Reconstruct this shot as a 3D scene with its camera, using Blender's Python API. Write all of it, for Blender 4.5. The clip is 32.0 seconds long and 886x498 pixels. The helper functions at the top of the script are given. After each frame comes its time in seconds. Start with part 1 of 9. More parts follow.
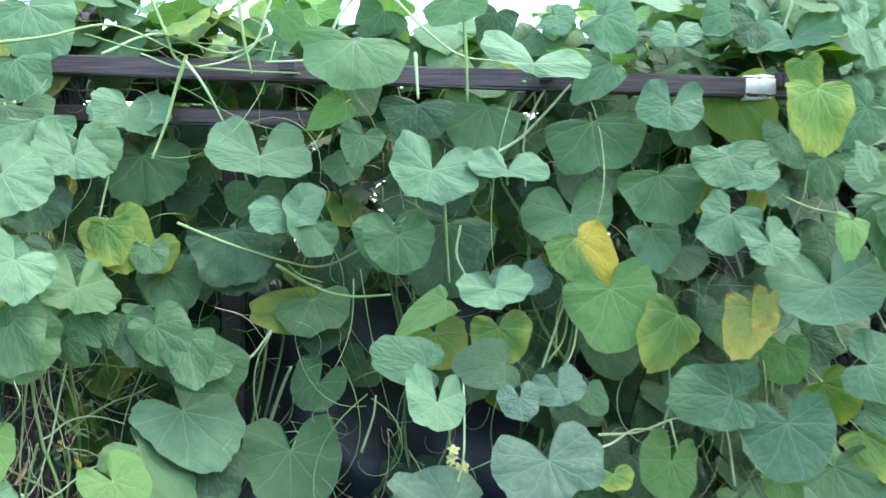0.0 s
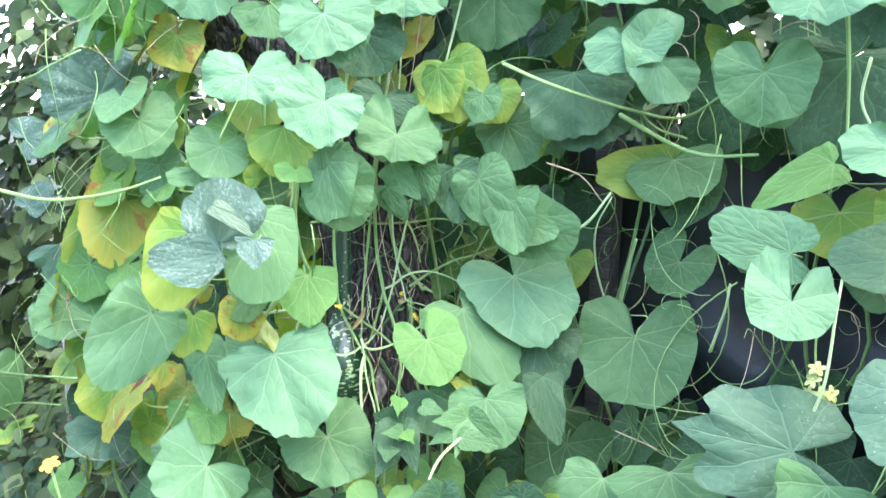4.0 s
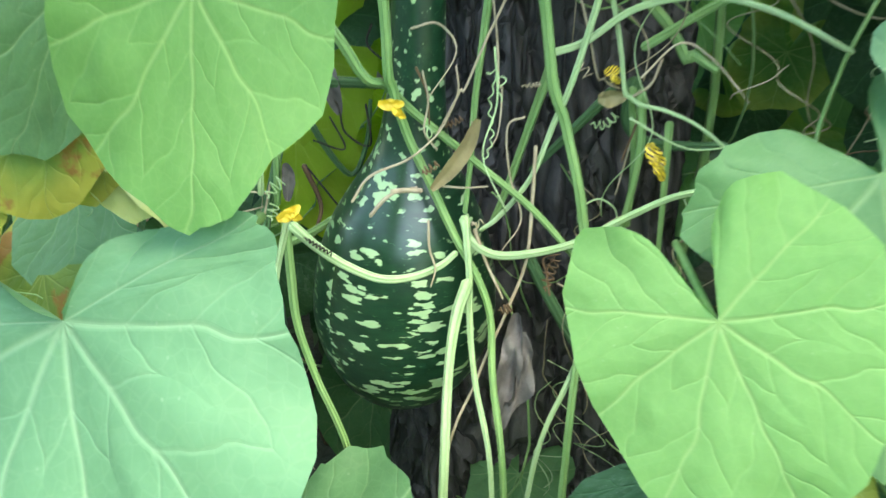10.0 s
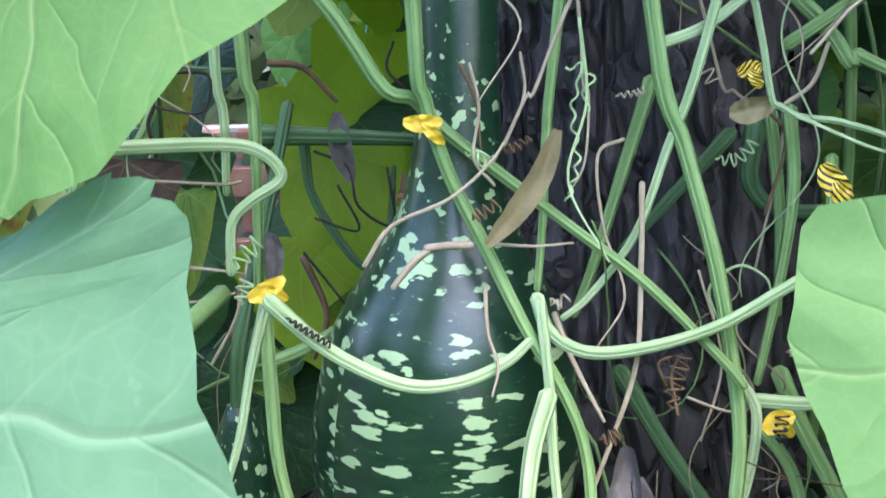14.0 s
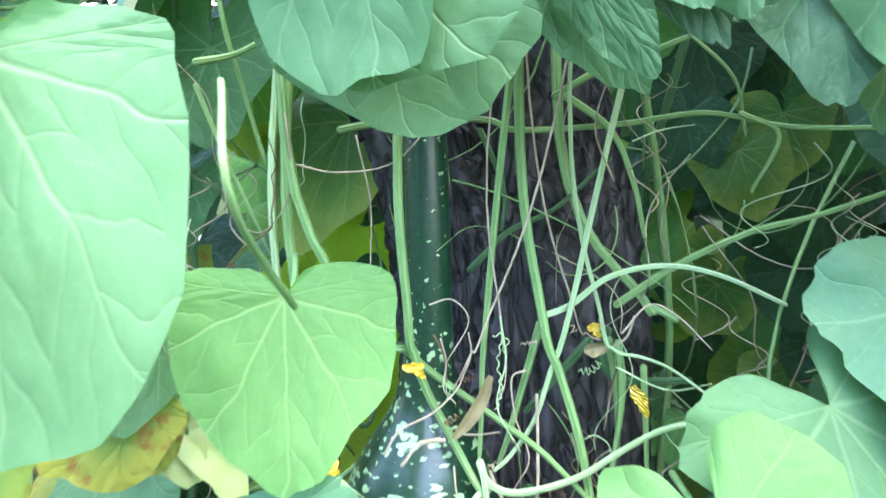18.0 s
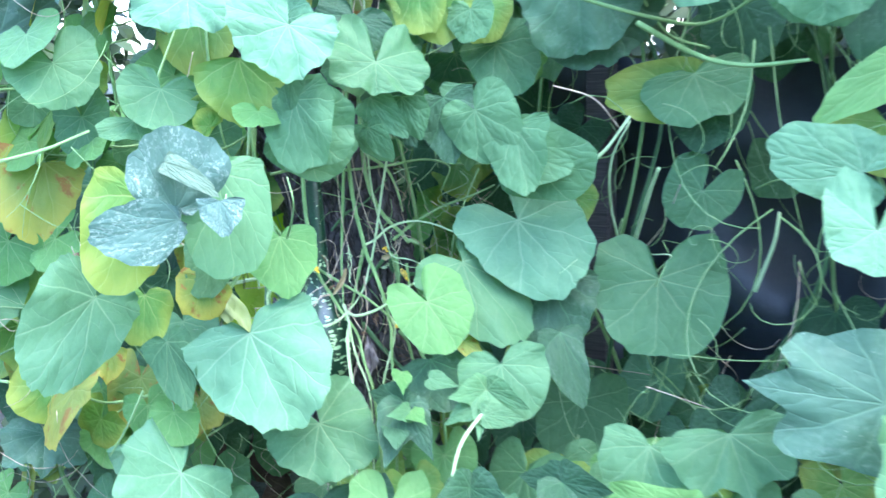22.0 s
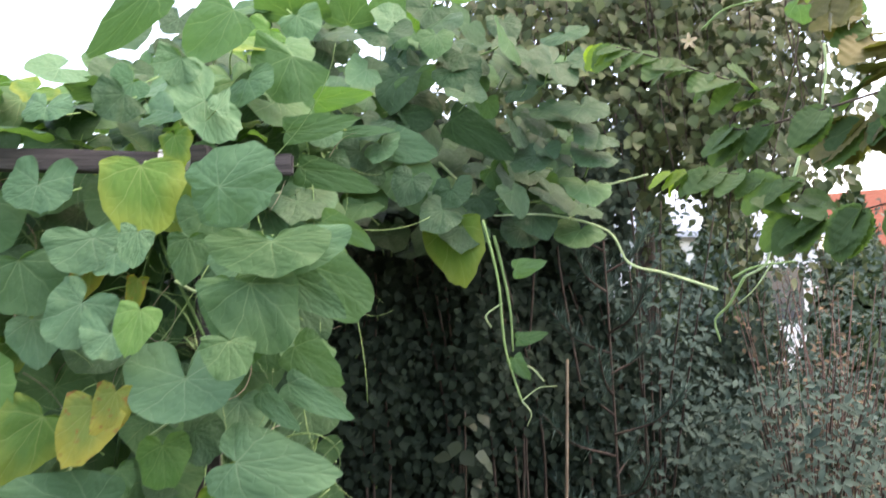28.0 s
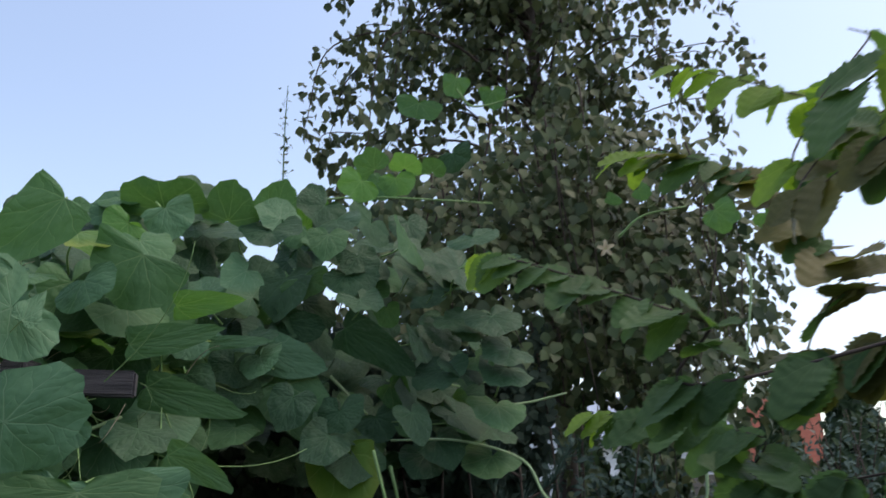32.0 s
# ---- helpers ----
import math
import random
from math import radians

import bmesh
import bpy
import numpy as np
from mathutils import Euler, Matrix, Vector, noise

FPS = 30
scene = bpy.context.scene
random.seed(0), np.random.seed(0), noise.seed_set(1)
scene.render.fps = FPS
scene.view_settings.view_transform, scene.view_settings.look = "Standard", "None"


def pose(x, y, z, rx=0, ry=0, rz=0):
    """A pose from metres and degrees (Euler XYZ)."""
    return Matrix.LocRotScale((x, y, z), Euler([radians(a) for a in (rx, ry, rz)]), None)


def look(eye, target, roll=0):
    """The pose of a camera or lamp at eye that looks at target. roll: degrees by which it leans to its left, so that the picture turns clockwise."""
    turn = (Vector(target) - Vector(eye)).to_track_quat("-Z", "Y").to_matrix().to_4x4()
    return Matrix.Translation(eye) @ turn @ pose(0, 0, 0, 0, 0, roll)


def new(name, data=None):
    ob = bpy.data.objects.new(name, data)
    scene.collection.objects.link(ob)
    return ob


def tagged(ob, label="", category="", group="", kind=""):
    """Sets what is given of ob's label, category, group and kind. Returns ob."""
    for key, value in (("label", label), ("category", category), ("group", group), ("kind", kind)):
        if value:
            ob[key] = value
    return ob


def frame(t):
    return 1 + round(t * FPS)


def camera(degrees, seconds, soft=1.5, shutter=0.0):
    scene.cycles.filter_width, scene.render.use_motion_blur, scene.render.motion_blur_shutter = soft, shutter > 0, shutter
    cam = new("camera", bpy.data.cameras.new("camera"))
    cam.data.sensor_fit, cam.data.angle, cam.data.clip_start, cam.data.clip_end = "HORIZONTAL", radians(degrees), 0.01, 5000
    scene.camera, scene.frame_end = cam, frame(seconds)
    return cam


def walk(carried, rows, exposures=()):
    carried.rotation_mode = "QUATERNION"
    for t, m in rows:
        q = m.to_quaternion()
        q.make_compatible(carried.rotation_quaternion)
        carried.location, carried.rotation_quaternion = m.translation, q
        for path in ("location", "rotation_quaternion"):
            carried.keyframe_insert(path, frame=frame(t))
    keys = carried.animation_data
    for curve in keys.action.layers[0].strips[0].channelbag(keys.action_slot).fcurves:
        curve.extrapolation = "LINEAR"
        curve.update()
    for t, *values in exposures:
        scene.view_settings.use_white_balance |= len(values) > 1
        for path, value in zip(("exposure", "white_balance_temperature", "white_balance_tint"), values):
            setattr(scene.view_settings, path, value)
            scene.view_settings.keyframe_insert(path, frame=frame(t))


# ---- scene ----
cam = camera(54.9, 32.0, 1.5, 0.5)
METRES, EYE, TILT, LEAN, TURN = 6.8, 1.42, 0.0, 0.0, 0.0
ROWS = [
    (0.0, 0.0, 0.0, 0.0, 0.0, 0.0, -0.0),
    (0.5, 0.0088, 0.0168, 0.0028, 3.18, 0.3, 0.03),
    (1.0, 0.0196, 0.0224, 0.0039, 7.67, 0.06, 0.03),
    (1.5, 0.0362, 0.0301, 0.0018, 14.01, -0.93, -0.96),
    (2.0, 0.0477, 0.0346, -0.0017, 20.97, -2.57, -1.27),
    (2.5, 0.0491, 0.0412, -0.0046, 26.93, -4.22, -0.5),
    (3.0, 0.0469, 0.0562, -0.0064, 30.3, -5.18, -0.23),
    (3.5, 0.0456, 0.0656, -0.008, 32.55, -6.47, -0.19),
    (4.0, 0.0494, 0.0786, -0.0111, 34.57, -8.28, -0.67),
    (4.5, 0.0577, 0.0953, -0.014, 37.89, -9.61, -1.82),
    (6.5, 0.0114, 0.163, -0.019, 45.0, -15.57, -1.75),
    (7.0, -0.0064, 0.1864, -0.0236, 46.04, -16.3, -2.2),
    (7.5, -0.0197, 0.2004, -0.0239, 47.55, -17.48, -1.64),
    (8.0, -0.0396, 0.2121, -0.0274, 47.54, -19.68, -1.04),
    (8.5, -0.0601, 0.2209, -0.0302, 46.26, -21.68, -0.75),
    (9.0, -0.0744, 0.233, -0.0342, 45.7, -23.67, -1.13),
    (9.5, -0.0883, 0.2545, -0.0441, 46.09, -25.41, -1.42),
    (10.0, -0.0984, 0.268, -0.0527, 47.38, -26.92, -1.23),
    (10.5, -0.1094, 0.2764, -0.0614, 49.12, -27.71, -0.65),
    (11.0, -0.116, 0.2811, -0.0671, 49.85, -27.91, -0.05),
    (11.5, -0.1195, 0.2852, -0.0731, 49.92, -27.56, 0.06),
    (12.0, -0.1202, 0.2855, -0.0782, 49.83, -24.24, -0.01),
    (12.5, -0.1211, 0.2855, -0.0813, 49.09, -20.17, -0.23),
    (13.0, -0.1211, 0.286, -0.0808, 48.59, -17.73, -0.05),
    (13.5, -0.1214, 0.2858, -0.0781, 48.72, -15.53, 0.48),
    (14.0, -0.1215, 0.2863, -0.0762, 48.7, -13.93, 0.81),
    (14.5, -0.1212, 0.2865, -0.0738, 48.79, -12.54, 1.09),
    (15.0, -0.1206, 0.2866, -0.0702, 48.56, -11.2, 1.3),
    (15.5, -0.1194, 0.2856, -0.0649, 48.26, -10.09, 1.28),
    (17.5, -0.104, 0.2656, -0.0473, 44.17, -10.08, 0.79),
    (18.0, -0.095, 0.2502, -0.0432, 42.18, -11.82, 0.78),
    (18.5, -0.0869, 0.2394, -0.0386, 41.71, -14.38, 1.24),
    (19.0, -0.0739, 0.2272, -0.0347, 41.41, -15.55, 1.25),
    (19.5, -0.0549, 0.2046, -0.0299, 40.53, -15.34, 0.74),
    (20.0, -0.0451, 0.19, -0.0258, 40.22, -15.36, 0.44),
    (20.5, -0.0361, 0.1732, -0.0226, 38.56, -14.88, 1.44),
    (21.0, -0.026, 0.1448, -0.0198, 34.08, -13.5, 2.59),
    (21.5, -0.0138, 0.1237, -0.0166, 30.87, -12.78, 2.98),
    (22.0, 0.0048, 0.104, -0.0147, 28.84, -12.58, 2.48),
    (22.5, 0.0255, 0.0819, -0.0138, 26.44, -12.4, 1.15),
    (23.0, 0.0397, 0.0615, -0.0141, 23.63, -12.05, 0.2),
    (23.5, 0.0553, 0.0427, -0.01, 23.05, -11.92, -0.12),
    (24.0, 0.0756, 0.0289, -0.0096, 23.13, -11.5, -0.38),
    (24.5, 0.0896, 0.0098, -0.0105, 19.85, -10.75, -0.31),
    (25.0, 0.0993, -0.013, -0.0119, 12.41, -10.96, 0.78),
    (25.5, 0.1181, -0.0219, -0.0108, 6.0, -10.99, 1.59),
    (26.0, 0.1485, -0.022, -0.0087, 2.62, -9.14, 0.78),
    (26.5, 0.1736, -0.0189, -0.0044, -0.31, -5.65, 0.67),
    (28.5, 0.2032, 0.0288, 0.0092, -8.86, 7.4, 2.3),
    (29.0, 0.2054, 0.0353, 0.0133, -10.86, 10.29, 2.34),
    (29.5, 0.207, 0.0377, 0.016, -12.37, 11.98, 2.15),
    (30.0, 0.209, 0.039, 0.0178, -13.69, 13.57, 2.23),
    (30.5, 0.2111, 0.0406, 0.0187, -14.45, 15.35, 2.3),
    (31.0, 0.2153, 0.0452, 0.02, -14.61, 16.86, 2.37),
    (31.5, 0.2198, 0.0521, 0.0206, -14.03, 18.46, 2.39),
    (32.0, 0.223, 0.0687, 0.0233, -12.07, 17.27, 2.1),
]
EXPOSURES = [(0.0, 2.41, 6850, 13), (1.0, 2.58, 6850, 13), (2.5, 3.13, 6850, 12), (4.5, 3.01, 6950, 11), (7.0, 2.88, 7450, 0), (9.0, 2.61, 7450, -5), (10.0, 2.73, 7600, -5), (11.0, 2.23, 7450, -2), (12.0, 2.28, 7150, 9), (13.5, 2.63, 6200, 18), (15.0, 2.59, 6950, 16), (18.0, 3.31, 6250, 10), (19.0, 2.46, 5700, 8), (22.0, 3.13, 5570, 13), (24.0, 3.03, 5600, 20), (26.0, 3.4, 5550, 34), (26.6, 3.35, 5550, 34), (28.5, 1.7, 9400, 16), (30.5, 1.0, 9400, 16), (30.9, 0.4, 7450, 14), (32.0, 0.4, 7450, 14)]
walk(cam, [(t, pose(0, 0, EYE, TILT, LEAN, TURN) @ pose(METRES * x, METRES * y, METRES * z, 90 + pitch, roll, yaw)) for t, x, y, z, yaw, pitch, roll in ROWS], EXPOSURES)
GX, GY, GZ = -1.213, 2.283, 0.528
FILL = 420
# ---- light ----
world = bpy.data.worlds.new("sky_world")
scene.world = world
world.use_nodes = True
wn, wl = world.node_tree.nodes, world.node_tree.links
sky = wn.new("ShaderNodeTexSky")
sky.sky_type, sky.sun_disc = "NISHITA", False
SUN_EL, SUN_AZ = 66.0, 100.0        # degrees; azimuth clockwise from +y
sky.sun_elevation, sky.sun_rotation = radians(SUN_EL), radians(SUN_AZ)
sky.air_density, sky.dust_density, sky.ozone_density = 1.0, 1.8, 1.0
wl.new(sky.outputs[0], wn["Background"].inputs[0])
wn["Background"].inputs[1].default_value = 0.24
sun = new("sun", bpy.data.lights.new("sun", "SUN"))
sun.data.energy, sun.data.angle, sun.data.color = 0.32, radians(40), (1.0, 0.97, 0.93)
_d = Vector((math.sin(radians(SUN_AZ)) * math.cos(radians(SUN_EL)), math.cos(radians(SUN_AZ)) * math.cos(radians(SUN_EL)), math.sin(radians(SUN_EL))))
sun.matrix_world = look(_d * 20, (0, 0, 0))


# ---- materials ----
def material(name, rough=0.6):
    m = bpy.data.materials.new(name)
    m.use_nodes = True
    n = m.node_tree.nodes
    b = n["Principled BSDF"]
    b.inputs["Roughness"].default_value = rough
    return m, n, m.node_tree.links, b


def node(n, kind, feature=None):
    x = n.new(kind)
    if feature:
        x.feature = feature
    return x


def calc(n, l, op, a, b=None, c=None):
    x = n.new("ShaderNodeMath")
    x.operation = op
    for i, v in enumerate((a, b, c)):
        if v is None:
            continue
        if isinstance(v, (int, float)):
            x.inputs[i].default_value = v
        else:
            l.new(v, x.inputs[i])
    return x.outputs[0]


def blend(n, l, fac, a, b, mode="MIX"):
    x = n.new("ShaderNodeMix")
    x.data_type, x.blend_type = "RGBA", mode
    for s, v in ((0, fac), (6, a), (7, b)):
        if isinstance(v, (int, float)):
            x.inputs[s].default_value = v
        elif isinstance(v, tuple):
            x.inputs[s].default_value = (*v, 1)
        else:
            l.new(v, x.inputs[s])
    return x.outputs[2]


def noise_tex(n, l, scale, vec=None, detail=4, rough=0.6):
    x = n.new("ShaderNodeTexNoise")
    x.inputs["Scale"].default_value, x.inputs["Detail"].default_value, x.inputs["Roughness"].default_value = scale, detail, rough
    if vec is not None:
        l.new(vec, x.inputs["Vector"])
    return x.outputs["Fac"]


def ramp(n, l, fac, lo, hi, a=(0, 0, 0), b=(1, 1, 1)):
    x = n.new("ShaderNodeValToRGB")
    x.color_ramp.elements[0].position, x.color_ramp.elements[1].position = lo, hi
    x.color_ramp.elements[0].color, x.color_ramp.elements[1].color = (*a, 1), (*b, 1)
    l.new(fac, x.inputs[0])
    return x.outputs[0]


def bump(n, l, b, height, strength, dist):
    x = n.new("ShaderNodeBump")
    x.inputs["Strength"].default_value, x.inputs["Distance"].default_value = strength, dist
    l.new(height, x.inputs["Height"])
    l.new(x.outputs[0], b.inputs["Normal"])


def leaf_material(name, dark, light, vein, thin=0.4, edge=None, speck=0.0, rough=0.5, blotch=None, relief=1.0, half=None):
    """A gourd leaf: palmate veins in the leaf's own plane, mottled blade, light passing through."""
    m, n, l, b = material(name, rough)
    uv = node(n, "ShaderNodeUVMap").outputs[0]
    sep = n.new("ShaderNodeSeparateXYZ")
    l.new(uv, sep.inputs[0])
    x, y = sep.outputs[0], sep.outputs[1]
    bend = calc(n, l, "MULTIPLY", calc(n, l, "SUBTRACT", noise_tex(n, l, 3.5, uv, 1), 0.5), 0.35)
    ang = calc(n, l, "ABSOLUTE", calc(n, l, "ADD", calc(n, l, "ARCTAN2", x, y), bend))
    rad = calc(n, l, "SQRT", calc(n, l, "ADD", calc(n, l, "MULTIPLY", x, x), calc(n, l, "MULTIPLY", y, y)))
    delta = None
    for a in (0.0, 0.62, 1.3, 2.1):
        d = calc(n, l, "ABSOLUTE", calc(n, l, "SUBTRACT", ang, a))
        delta = d if delta is None else calc(n, l, "MINIMUM", delta, d)
    side = calc(n, l, "MULTIPLY", rad, calc(n, l, "SINE", delta))
    along = calc(n, l, "MULTIPLY", rad, calc(n, l, "COSINE", delta))
    wob = noise_tex(n, l, 5, uv, 2)
    main = ramp(n, l, calc(n, l, "ADD", side, calc(n, l, "MULTIPLY", rad, 0.006)), 0.003, 0.010, (1, 1, 1), (0, 0, 0))
    twig = calc(n, l, "FRACT", calc(n, l, "MULTIPLY", calc(n, l, "ADD", calc(n, l, "SUBTRACT", along, calc(n, l, "MULTIPLY", side, 1.1)), calc(n, l, "MULTIPLY", wob, 0.12)), 7.0))
    gap = calc(n, l, "ABSOLUTE", calc(n, l, "SUBTRACT", twig, 0.5))
    pillow = calc(n, l, "SQRT", calc(n, l, "MULTIPLY", gap, calc(n, l, "MINIMUM", calc(n, l, "MULTIPLY", side, 16.0), 1.0)))
    twig = ramp(n, l, gap, 0.015, 0.05, (1, 1, 1), (0, 0, 0))
    vor = node(n, "ShaderNodeTexVoronoi", feature="DISTANCE_TO_EDGE")
    vor.inputs["Scale"].default_value = 30
    l.new(uv, vor.inputs["Vector"])
    net = ramp(n, l, vor.outputs["Distance"], 0.0, 0.09, (1, 1, 1), (0, 0, 0))
    rnd = node(n, "ShaderNodeObjectInfo").outputs["Random"]
    coarse = noise_tex(n, l, 2.2, uv, 3)
    fac = calc(n, l, "ADD", calc(n, l, "MULTIPLY", coarse, 0.6), calc(n, l, "MULTIPLY", rnd, 0.45))
    fac = calc(n, l, "ADD", fac, calc(n, l, "MULTIPLY", calc(n, l, "SUBTRACT", noise_tex(n, l, 15, uv, 5, 0.7), 0.3), 0.42))
    col = ramp(n, l, fac, 0.3, 0.85, dark, light)
    if edge:
        rim = calc(n, l, "ADD", rad, calc(n, l, "MULTIPLY", coarse, 0.5))
        col = blend(n, l, ramp(n, l, rim, 0.55, 0.82), col, edge)
    if half:            # one side turned yellow
        col = blend(n, l, ramp(n, l, calc(n, l, "ADD", x, calc(n, l, "MULTIPLY", coarse, 0.5)), 0.16, 0.34, (1, 1, 1), (0, 0, 0)), col, half)
    if blotch:
        bl = noise_tex(n, l, 3.1, node(n, "ShaderNodeTexCoord").outputs["Object"], 4)
        col = blend(n, l, ramp(n, l, bl, 0.56, 0.62), col, blotch)
    col = blend(n, l, calc(n, l, "MULTIPLY", net, 0.05), col, vein)
    col = blend(n, l, calc(n, l, "MULTIPLY", twig, 0.10), col, vein)
    col = blend(n, l, calc(n, l, "MULTIPLY", main, 0.36), col, vein)
    dots = node(n, "ShaderNodeTexVoronoi")
    dots.inputs["Scale"].default_value = 34
    l.new(uv, dots.inputs["Vector"])
    spot = ramp(n, l, dots.outputs["Distance"], 0.10, 0.17, (1, 1, 1), (0, 0, 0))
    patch = ramp(n, l, noise_tex(n, l, 4.5, uv, 2), 0.5, 0.66)
    col = blend(n, l, calc(n, l, "MULTIPLY", calc(n, l, "MULTIPLY", spot, patch), 0.12 + speck), col, (0.55, 0.62, 0.5))
    if speck:           # mildew
        dust = ramp(n, l, noise_tex(n, l, 24, uv, 6, 0.75), 0.50, 0.60)
        dust = calc(n, l, "MULTIPLY", dust, ramp(n, l, noise_tex(n, l, 2.6, uv, 2), 0.42, 0.60))
        col = blend(n, l, calc(n, l, "MULTIPLY", dust, max(0.08, speck - 0.28)), col, (0.46, 0.54, 0.48))
    l.new(col, b.inputs["Base Color"])
    b.inputs["Specular IOR Level"].default_value = 0.18
    h = calc(n, l, "SUBTRACT", calc(n, l, "ADD", calc(n, l, "MULTIPLY", main, -0.28), calc(n, l, "MULTIPLY", twig, -0.08)), calc(n, l, "MULTIPLY", net, 0.01))
    h = calc(n, l, "ADD", h, calc(n, l, "MULTIPLY", noise_tex(n, l, 4, uv, 2), 2.6))
    h = calc(n, l, "ADD", h, calc(n, l, "MULTIPLY", pillow, 0.6))
    bump(n, l, b, h, 0.42 * relief, 0.006)
    tr = n.new("ShaderNodeBsdfTranslucent")
    l.new(blend(n, l, 1.0, col, (1.0, 1.15, 0.45), "MULTIPLY"), tr.inputs[0])
    mix = n.new("ShaderNodeMixShader")
    mix.inputs[0].default_value = thin
    l.new(b.outputs[0], mix.inputs[1])
    l.new(tr.outputs[0], mix.inputs[2])
    l.new(mix.outputs[0], n["Material Output"].inputs[0])
    return m


LEAF = {
    "g": leaf_material("leaf_mid_green", (0.065, 0.154, 0.064), (0.120, 0.247, 0.112), (0.294, 0.433, 0.223)),
    "b": leaf_material("leaf_blue_green", (0.068, 0.160, 0.078), (0.120, 0.246, 0.128), (0.283, 0.412, 0.25), thin=0.22),
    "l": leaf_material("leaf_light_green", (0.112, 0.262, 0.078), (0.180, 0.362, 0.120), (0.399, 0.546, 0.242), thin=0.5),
    "y": leaf_material("leaf_yellowing", (0.15, 0.24, 0.06), (0.26, 0.31, 0.07), (0.38, 0.42, 0.17), edge=(0.37, 0.35, 0.07), blotch=(0.30, 0.16, 0.05)),
    "x": leaf_material("leaf_edge_yellow", (0.089, 0.206, 0.049), (0.157, 0.299, 0.068), (0.378, 0.474, 0.194), edge=(0.252, 0.330, 0.068)),
    # dark leaves, and a darkened copy of the green for leaves in shade
    "d": leaf_material("leaf_dark_and_shaded_green", (0.026, 0.070, 0.032), (0.056, 0.122, 0.058), (0.105, 0.225, 0.105), thin=0.2, speck=0.05),
    # mildewed leaves: s is lighter than k to paint in its better light
    "s": leaf_material("leaf_mildewed_bluish_lit", (0.060, 0.120, 0.092), (0.105, 0.180, 0.138), (0.16, 0.26, 0.19), thin=0.15, speck=0.75),
    "k": leaf_material("leaf_speckled_dark", (0.042, 0.100, 0.060), (0.080, 0.160, 0.100), (0.15, 0.26, 0.16), thin=0.2, speck=0.35),
    "m": leaf_material("leaf_bluish_dusty", (0.046, 0.108, 0.070), (0.080, 0.160, 0.108), (0.16, 0.26, 0.18), thin=0.2, speck=0.35),
    # base colour raised to hold the glow of light from behind
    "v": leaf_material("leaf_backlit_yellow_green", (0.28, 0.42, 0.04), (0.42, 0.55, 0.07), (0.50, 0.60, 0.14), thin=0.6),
    "h": leaf_material("leaf_half_yellow", (0.10, 0.22, 0.06), (0.17, 0.32, 0.09), (0.36, 0.46, 0.2), half=(0.52, 0.44, 0.06)),
    "w": leaf_material("leaf_underside_pale", (0.13, 0.20, 0.13), (0.20, 0.28, 0.19), (0.26, 0.34, 0.22), thin=0.2),
    "r": leaf_material("leaf_dry_brown", (0.05, 0.035, 0.028), (0.12, 0.085, 0.06), (0.2, 0.15, 0.1), thin=0.1, rough=0.8),
}


def plain(name, a, b_, scale=20, rough=0.6, bumps=0.3, dist=0.004, obj=True, stretch=None, vary=0.0):
    m, n, l, b = material(name, rough)
    v = node(n, "ShaderNodeTexCoord").outputs["Object"]
    if stretch:
        mp = n.new("ShaderNodeMapping")
        mp.inputs["Scale"].default_value = stretch
        l.new(v, mp.inputs[0])
        v = mp.outputs[0]
    f = noise_tex(n, l, scale, v, 5, 0.65)
    if vary:
        f = calc(n, l, "ADD", f, calc(n, l, "MULTIPLY", calc(n, l, "SUBTRACT", node(n, "ShaderNodeNewGeometry").outputs["Random Per Island"], 0.5), vary))
    l.new(ramp(n, l, f, 0.3, 0.72, a, b_), b.inputs["Base Color"])
    bump(n, l, b, noise_tex(n, l, scale * 3, v, 4), bumps, dist)
    return m




def stem_material(name, a, b_):
    """Ridged stalk: pale ribs run along it, colour drifts slowly."""
    m, n, l, b = material(name, 0.5)
    uv = node(n, "ShaderNodeUVMap").outputs[0]
    sep = n.new("ShaderNodeSeparateXYZ")
    l.new(uv, sep.inputs[0])
    v = node(n, "ShaderNodeTexCoord").outputs["Object"]
    rib = calc(n, l, "SINE", calc(n, l, "MULTIPLY", sep.outputs[0], 22.0))
    f = calc(n, l, "ADD", calc(n, l, "MULTIPLY", noise_tex(n, l, 14, v, 4), 0.75), calc(n, l, "MULTIPLY", rib, 0.08))
    l.new(ramp(n, l, f, 0.15, 0.65, a, b_), b.inputs["Base Color"])
    b.inputs["Specular IOR Level"].default_value = 0.3
    bump(n, l, b, calc(n, l, "ADD", rib, calc(n, l, "MULTIPLY", noise_tex(n, l, 160, v, 3), 0.8)), 0.5, 0.0012)
    return m


STEM = stem_material("vine_stem_green", (0.14, 0.27, 0.085), (0.29, 0.44, 0.17))
STEM_PALE = stem_material("vine_stem_pale", (0.28, 0.43, 0.19), (0.50, 0.63, 0.35))
STEM_DARK = stem_material("vine_stem_dark", (0.04, 0.10, 0.04), (0.10, 0.20, 0.08))
STEM_DRY = plain("dry_tendril_tan", (0.26, 0.20, 0.13), (0.48, 0.40, 0.28), 40, 0.8)
BROWN = plain("dry_tendril_brown", (0.08, 0.045, 0.025), (0.2, 0.12, 0.06), 40, 0.8)
WOOD = plain("weathered_wood", (0.035, 0.03, 0.033), (0.13, 0.11, 0.11), 9, 0.85, 0.6, 0.006, stretch=(0.6, 6, 14))
BARK = None
TARP = plain("dark_plastic_sheet", (0.012, 0.016, 0.022), (0.035, 0.045, 0.06), 3, 0.38, 0.4, 0.01)
GRASS = plain("grass_blade", (0.020, 0.068, 0.010), (0.058, 0.135, 0.028), 3, 0.7, vary=0.5)
